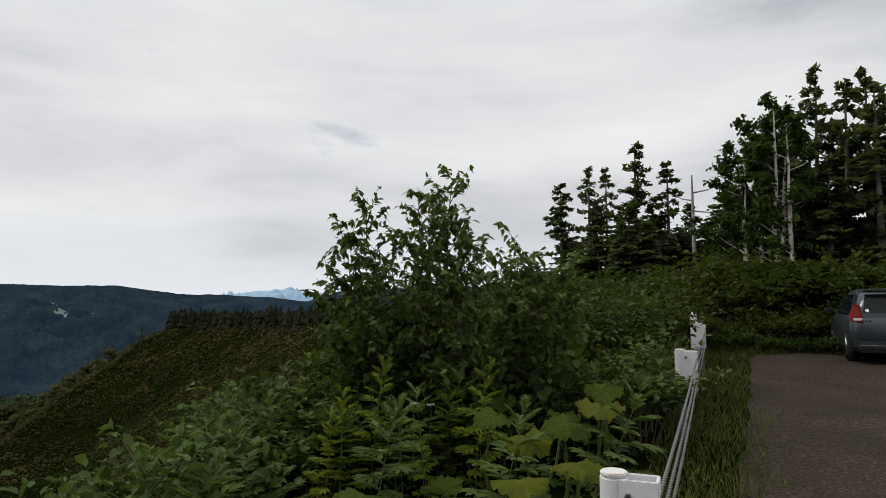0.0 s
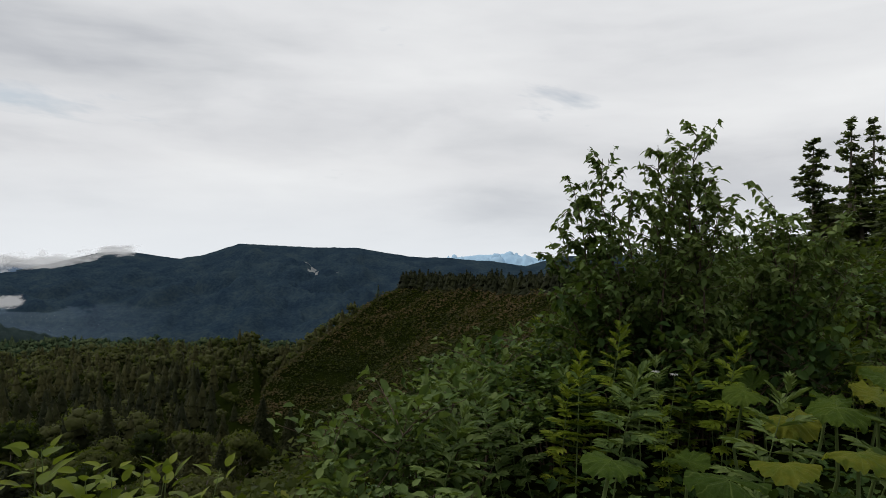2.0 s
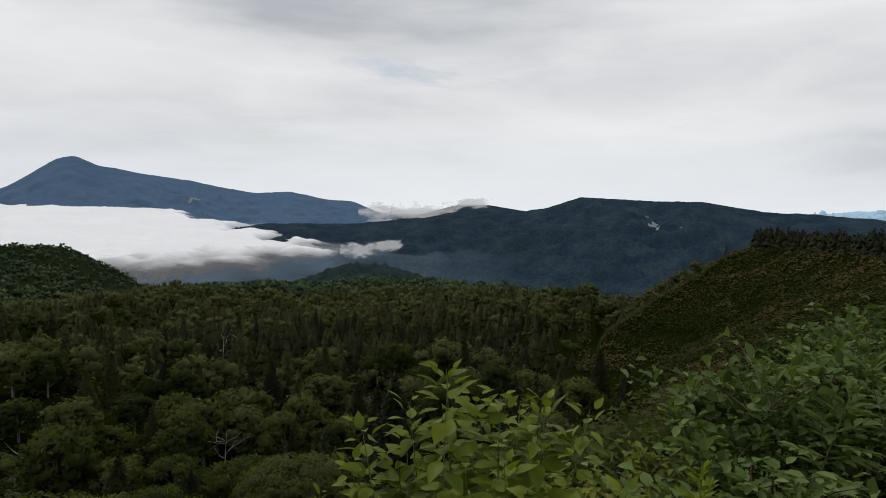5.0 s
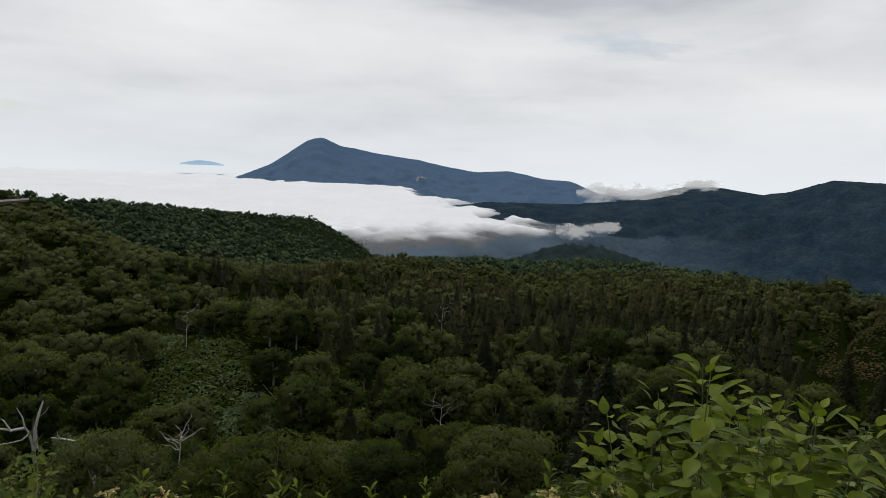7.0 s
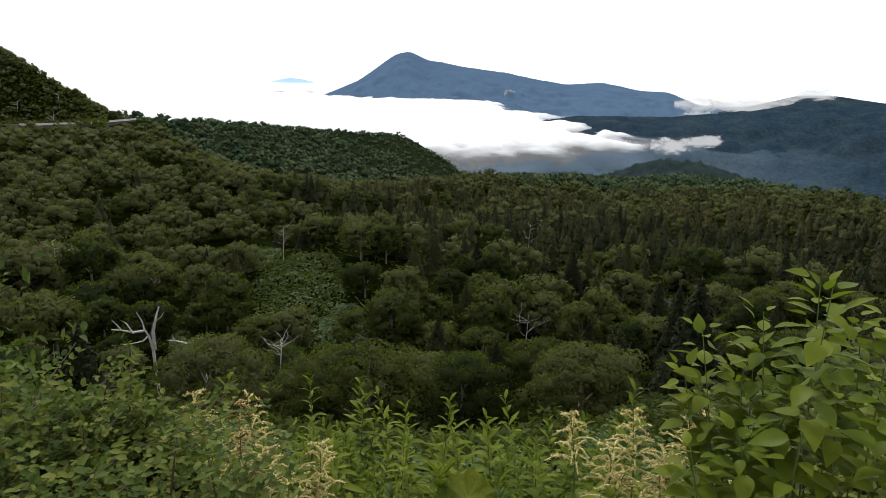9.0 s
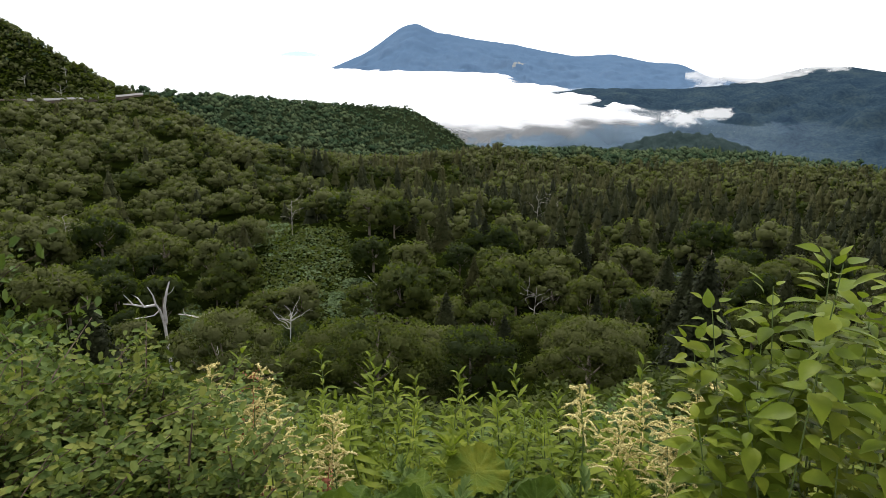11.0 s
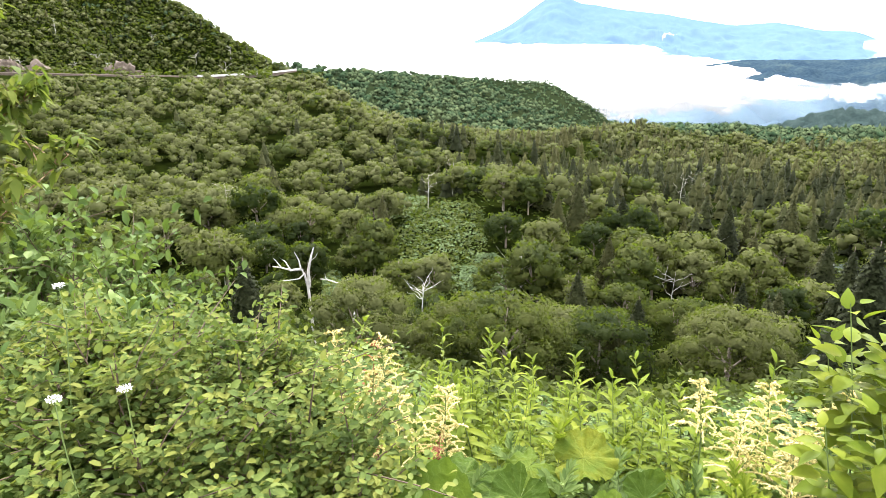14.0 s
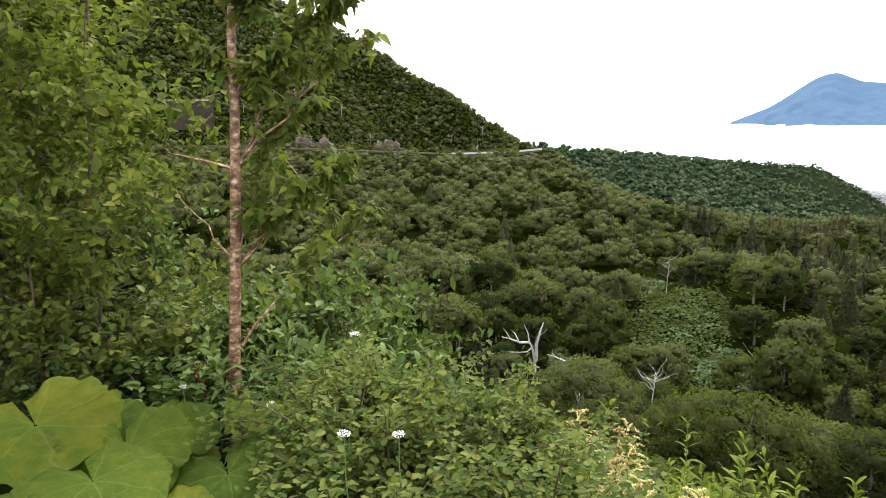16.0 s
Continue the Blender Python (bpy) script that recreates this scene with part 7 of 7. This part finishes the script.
def near_shrubs():
    gen = np.random.default_rng(53)
    oval = [shrub_parts(gen, 1.35, 0.95, 4600, 0.037, leaf_oval, ROUND, 15, 2, ratio=0.48, reach=0.84) for _ in range(3)]
    for x, y, s in ((-1.78, 1.42, 1.0), (-1.42, 1.78, 0.80), (-1.95, 1.75, 1.02), (-1.55, 1.30, 0.80), (-1.2, 1.55, 0.60), (-1.75, 2.1, 0.92), (-2.2, 1.55, 0.92)):
        z = ground_z(x, y)
        shrub_thing("spiraea_bush", oval, x, y, 1.0, gen, "dense bush with small oval grey-green leaves", "bush", "oval-leaved bushes", 0.0, z, (0.94 * s - z) / 1.5)
    gold = [shrub_parts(gen, 0.9, 0.9, 1500, 0.052, leaf_gold, LANCE, 9, 2, ratio=0.5) for _ in range(2)]
    green = [shrub_parts(gen, 1.0, 1.1, 900, 0.072, leaf_shrub, OVATE, 9, 2, ratio=0.5) for _ in range(2)]
    alder = [shrub_parts(gen, 1.0, 1.1, 1100, 0.060, leaf_shrub, OVATE, 9, 2, ratio=0.55) for _ in range(2)]
    dark = [shrub_parts(gen, 1.0, 1.2, 1050, 0.072, leaf_dark, OVATE, 9, 2, ratio=0.5) for _ in range(2)]
    for x, y, top, kind in ((1.45, 2.9, 0.80, 0), (1.85, 2.7, 0.85, 0), (1.6, 2.45, 0.66, 0), (2.3, 3.1, 0.9, 0), (2.1, 2.2, 0.7, 1), (2.8, 3.2, 1.0, 1), (3.4, 3.4, 1.05, 1), (1.2, 3.2, 0.45, 0), (4.2, 3.6, 1.1, 1), (1.75, 3.4, 0.75, 0),
                            (4.9, 3.9, 1.1, 2), (5.3, 3.1, 1.0, 2), (6.2, 3.2, 1.1, 2), (6.6, 2.6, 1.1, 2), (7.2, 3.2, 1.25, 1), (7.6, 2.7, 1.2, 1), (5.8, 2.4, 0.9, 2), (5.0, 4.6, 0.9, 2), (6.5, 4.2, 1.2, 2), (7.8, 3.8, 1.4, 1), (8.6, 3.0, 1.35, 1), (4.4, 3.0, 0.95, 2), (9.2, 2.6, 1.3, 1), (9.6, 3.6, 1.5, 1), (10.5, 3.2, 1.5, 1), (8.8, 4.6, 1.5, 1), (7.15, 1.05, 1.15, 1), (7.9, 1.25, 1.3, 1), (8.9, 1.5, 1.35, 1), (10.2, 1.7, 1.4, 1), (11.4, 1.8, 1.4, 1)):
        z = ground_z(x, y)
        s = max((top - z) * 0.78, 0.4)
        shrub_thing("bush", (gold, green, dark)[kind], x, y, 1.0 if kind == 0 else 1.15, gen, ("low bush with narrow yellowish-green leaves", "fresh green bush on the bank", "dark green bush under the tree")[kind], "bush", "bank bushes", 0.0, z, s)
    for i in range(22):
        x, y = gen.uniform(-4.2, 2.6), gen.uniform(4.2, 8.5)
        z = ground_z(x, y)
        shrub_thing("bush", green if i % 3 else dark, x, y, gen.uniform(0.9, 1.3), gen, "green bush growing on the steep slope", "bush", "slope bushes", 0.0, z, gen.uniform(0.45, 0.75))
    for i in range(22):
        x, y = gen.uniform(-6.5, -3.2), gen.uniform(0.75, 3.2)
        z = ground_z(x, y)
        shrub_thing("bush", (dark, alder, green)[i % 3], x, y, gen.uniform(0.7, 1.0), gen, "leafy dark bush in the thicket", "bush", "thicket bushes", 0.0, z, (gen.uniform(0.35, 0.85) - z))
    for x, y, top in ((-4.0, 1.2, 1.05), (-4.3, 0.9, 1.2), (-3.7, 1.9, 0.95), (-4.6, 1.6, 1.5), (-3.9, 2.4, 1.2), (-5.0, 1.0, 1.6), (-4.4, 0.5, 0.9), (-3.4, 2.3, 0.9)):
        z = ground_z(x, y)
        shrub_thing("bush", alder, x, y, 1.0, gen, "fresh green alder bush in front of the thicket", "bush", "thicket bushes", 0.0, z, (top - z) * 0.85)


near_shrubs()


def birch_bark():
    m = bpy.data.materials.new("birch_bark")
    m.use_nodes = True
    nt = m.node_tree
    b = nt.nodes["Principled BSDF"]
    g = nt.nodes.new("ShaderNodeNewGeometry")
    mp = nt.nodes.new("ShaderNodeMapping")
    mp.inputs["Scale"].default_value = (16, 16, 26)
    nt.links.new(g.outputs["Position"], mp.inputs[0])
    n = node(nt, "ShaderNodeTexNoise", Scale=1.6, Detail=5.0, Roughness=0.65)
    nt.links.new(mp.outputs[0], n.inputs["Vector"])
    nt.links.new(ramp(nt, [(0.34, (0.03, 0.016, 0.010)), (0.45, (0.13, 0.062, 0.032)), (0.54, (0.24, 0.125, 0.068)), (0.68, (0.50, 0.38, 0.27))], n.outputs[0]), b.inputs["Base Color"])
    b.inputs["Roughness"].default_value = 0.6
    bp = node(nt, "ShaderNodeBump", Strength=0.7, Distance=0.006)
    nt.links.new(n.outputs[0], bp.inputs["Height"])
    nt.links.new(bp.outputs[0], b.inputs["Normal"])
    return m


def grown_tree(gen, base, tips, radius, twigs, leaves, leaf, mat, bark, trunk=None, bare=()):
    """A tree from its stems: each rises from the base, or off the trunk, to its tip and carries twigs with hanging leaves. Places relative to the base."""
    pieces, hold = [], []
    base = Vector(base)
    if trunk:
        pts = [Vector(p) - base for p in trunk]
        pieces.append(tube([tuple(p) for p in pts], [radius * (1 - 0.62 * k / (len(pts) - 1)) for k in range(len(pts))], 9))
    for i, tip in enumerate(list(tips) + list(bare)):
        tip = Vector(tip) - base
        reach = math.hypot(tip.x, tip.y)
        if trunk:
            k = min(range(len(pts)), key=lambda q: abs(pts[q].z - max(tip.z - 0.75 * reach - 0.1, 0.35)))
            p0, r0 = pts[k].copy(), radius * 0.24
        else:
            p0, r0 = Vector((tip.x * 0.12, tip.y * 0.12, -0.25)), radius * gen.uniform(0.7, 1.1)
        path = []
        for q in np.linspace(0, 1, 7):
            w = p0.lerp(tip, q)
            w.z = p0.z + (tip.z - p0.z) * (q ** 0.85)
            if 0 < q < 1:
                w += Vector((gen.normal(0, 0.02), gen.normal(0, 0.02), 0)) * (tip - p0).length
            path.append(w)
        pieces.append(tube([tuple(p) for p in path], [r0 * (1 - 0.86 * k / 6) for k in range(7)], 6))
        if i >= len(tips):
            continue
        length = (tip - p0).length
        for j in range(twigs):
            u = 0.34 + 0.66 * (j + gen.uniform(0, 1)) / twigs
            k = min(int(u * 6), 5)
            q = path[k].lerp(path[k + 1], u * 6 - k)
            b, ln = gen.uniform(0, 6.28), min(length, 1.6) * gen.uniform(0.12, 0.30) * (1.25 - 0.7 * u)
            e = q + Vector((math.cos(b) * ln, math.sin(b) * ln, ln * gen.uniform(0.1, 1.1)))
            pieces.append(tube([tuple(q), tuple(q.lerp(e, 0.5) + Vector((0, 0, 0.02))), tuple(e)], [r0 * 0.22 + 0.001, r0 * 0.14 + 0.001, 0.0012], 4))
            hold.append((q, e))
    seg = gen.integers(0, len(hold), leaves)
    q0, q1 = np.array([tuple(t[0]) for t in hold])[seg], np.array([tuple(t[1]) for t in hold])[seg]
    at = q0 + (q1 - q0) * gen.uniform(0.1, 1.08, leaves)[:, None] + gen.normal(0, 0.014, (leaves, 3))
    way = gen.normal(size=(leaves, 3)) * np.array([1, 1, 0.55]) + np.array([0, 0, -0.2])
    size = leaf * gen.uniform(0.6, 1.25, leaves)
    fol = blades(at, way, np.array([0, 0, 1.0]) + gen.normal(0, 0.5, (leaves, 3)), size, size * 0.68, gen.uniform(0.1, 0.55, leaves), [0.12, 0.5, 0.44, 0.22, 0.0], 0.2, 3)
    return mesh_of("trunk", *merged(pieces), bark, True), mesh_of("crown", *fol, mat)


def near_trees_left_right():
    gen = np.random.default_rng(55)
    copper = birch_bark()
    # young birch with copper bark
    z0 = ground_z(-3.11, 1.56)
    trunk = [(-3.11, 1.56, z0 - 0.2), (-3.11, 1.57, 0.47), (-3.085, 1.6, 0.94), (-3.075, 1.635, 1.45), (-3.05, 1.645, 1.8), (-3.065, 1.66, 2.1), (-3.04, 1.69, 2.5), (-3.0, 1.72, 3.0), (-2.98, 1.74, 3.4)]
    tips = [(-2.76, 2.08, 2.24), (-2.60, 2.11, 2.09), (-2.99, 2.10, 2.13), (-2.95, 1.79, 2.30), (-2.66, 2.03, 1.48), (-2.91, 2.03, 1.78), (-2.83, 1.79, 2.01), (-3.21, 1.51, 2.10), (-2.68, 1.84, 1.38), (-3.21, 1.93, 1.58), (-2.7, 2.0, 2.6), (-3.3, 1.4, 2.6), (-2.9, 1.4, 2.5), (-3.2, 2.0, 2.7), (-2.75, 1.75, 2.9), (-3.1, 1.9, 3.3), (-2.9, 1.6, 3.5), (-2.62, 2.2, 2.35), (-2.72, 2.2, 1.2)]
    m = grown_tree(gen, (-3.11, 1.56, z0), tips, 0.034, 14, 4200, 0.064, leaf_gold, copper, trunk, ((-3.30, 1.38, 1.55), (-3.36, 1.45, 1.35)))
    tree_thing("young_birch", m, -3.11, 1.56, z0, 0, 1.0, "young birch with peeling copper-brown bark and sparse leaves", "birch")
    for i, (x, y, s, tall) in enumerate(((-4.35, 1.0, 0.95, 3.0), (-4.9, 0.75, 1.1, 3.6), (-6.0, 1.5, 1.2, 3.8), (-3.9, 0.85, 0.8, 2.2), (-5.4, 0.5, 1.0, 3.6))):
        m = tree_parts(gen, tall, 1.9, 4, 6200, 0.06, leaf_gold if i % 2 == 0 else leaf_alder, stem_brown, radius=0.016, segs=2, low=0.12)
        tree_thing("alder", m, x, y, ground_z(x, y), gen.uniform(0, 360), s * 0.95, "leafy young alder with several thin stems", "alder", "alders beside the birch")
    # stems with hanging leaves beyond the fence
    tips = [(5.12, 3.05, 2.55), (5.14, 3.37, 2.34), (5.14, 3.54, 2.02), (5.02, 3.53, 1.72), (5.34, 2.89, 2.28), (5.05, 2.79, 1.93), (4.97, 3.10, 1.64), (5.2, 3.2, 2.2), (5.3, 3.3, 1.8)]
    z0 = ground_z(5.32, 2.95)
    m = grown_tree(gen, (5.32, 2.95, z0), tips, 0.017, 20, 3600, 0.068, leaf_shrub, stem_brown)
    tree_thing("shrub_tree", m, 5.32, 2.95, z0, 0, 1.0, "small many-stemmed tree with drooping green leaves", "tree")
    tips = [(5.27, 2.61, 2.64), (5.50, 2.38, 2.73), (5.79, 2.71, 2.58), (5.39, 2.14, 2.10), (5.75, 2.33, 1.84), (5.76, 2.76, 1.95), (5.45, 2.55, 2.5), (5.6, 2.5, 2.66), (5.5, 2.3, 2.3), (5.35, 2.7, 2.1)]
    z0 = ground_z(5.54, 2.53)
    m = grown_tree(gen, (5.54, 2.53, z0), tips, 0.018, 22, 4600, 0.068, leaf_shrub, stem_brown)
    tree_thing("shrub_tree", m, 5.54, 2.53, z0, 0, 1.0, "taller many-stemmed tree with drooping green leaves", "tree")
    tips = [(6.40, 2.07, 2.17), (6.42, 1.70, 1.93), (6.02, 2.22, 1.93), (6.07, 1.79, 1.76), (6.3, 1.9, 2.0), (6.55, 1.9, 1.8), (6.2, 2.1, 1.6), (6.6, 1.6, 2.0), (6.7, 2.2, 1.9), (6.45, 1.5, 1.7), (6.25, 2.3, 2.05)]
    z0 = ground_z(6.32, 1.99)
    m = grown_tree(gen, (6.32, 1.99, z0), tips, 0.014, 20, 4200, 0.072, leaf_shrub, stem_brown)
    tree_thing("shrub_tree", m, 6.32, 1.99, z0, 0, 1.0, "low leafy tree beside the taller ones", "tree")


near_trees_left_right()


def dark_trees():
    gen = np.random.default_rng(59)
    for x, y, tall in ((5.5, 3.2, 1.15), (6.5, 3.3, 1.35), (7.5, 2.9, 1.45), (8.3, 3.9, 1.6), (5.9, 2.3, 1.1)):
        m = tree_parts(gen, tall, 1.6, 4, 2400, 0.085, leaf_dark, stem_brown, radius=0.02, segs=2, low=0.1)
        tree_thing("low_tree", m, x, y, ground_z(x, y), gen.uniform(0, 360), 1.0, "low dark spreading bush under the taller trees", "bush", "dark low trees")


dark_trees()


def umbels():
    gen = np.random.default_rng(57)
    for x, y, z, r in ((-1.44, 1.24, 0.74, 0.032), (-1.50, 1.08, 0.78, 0.03), (-1.72, 1.30, 0.98, 0.026), (-2.3, 1.3, 0.55, 0.03), (4.1, 2.0, 0.95, 0.05), (4.2, 1.92, 0.93, 0.04), (-2.5, 0.95, 0.5, 0.024), (-2.9, 1.2, 0.48, 0.024)):
        t = empty("umbel_flower", pose(x, y, z), "flat white flower head on a thin stem", "flower", "white flower heads")
        part_of("stem", mesh_of("stem", *tube([(gen.normal(0, 0.03), gen.normal(0, 0.03), -0.5), (0, 0, -0.12), (0, 0, 0)], [0.002, 0.002, 0.0015], 4), stem_green, True), t)
        k = 110
        a, q = np.round(gen.uniform(0, 6.28, k) * 2.2) / 2.2, np.sqrt(gen.uniform(0.02, 1, k)) * r * 0.62
        p = np.stack([np.cos(a) * q, np.sin(a) * q, 0.01 - q * q * 4 + gen.normal(0, 0.003, k)], 1)
        v, f = leaf_cards(p, np.array([0, 0, 1.0]) + gen.normal(0, 0.4, (k, 3)), gen.uniform(0.004, 0.007, k), gen, 0.9)
        part_of("flower_head", mesh_of("flower_head", v, f, flower_white), t, "white flower head")


umbels()
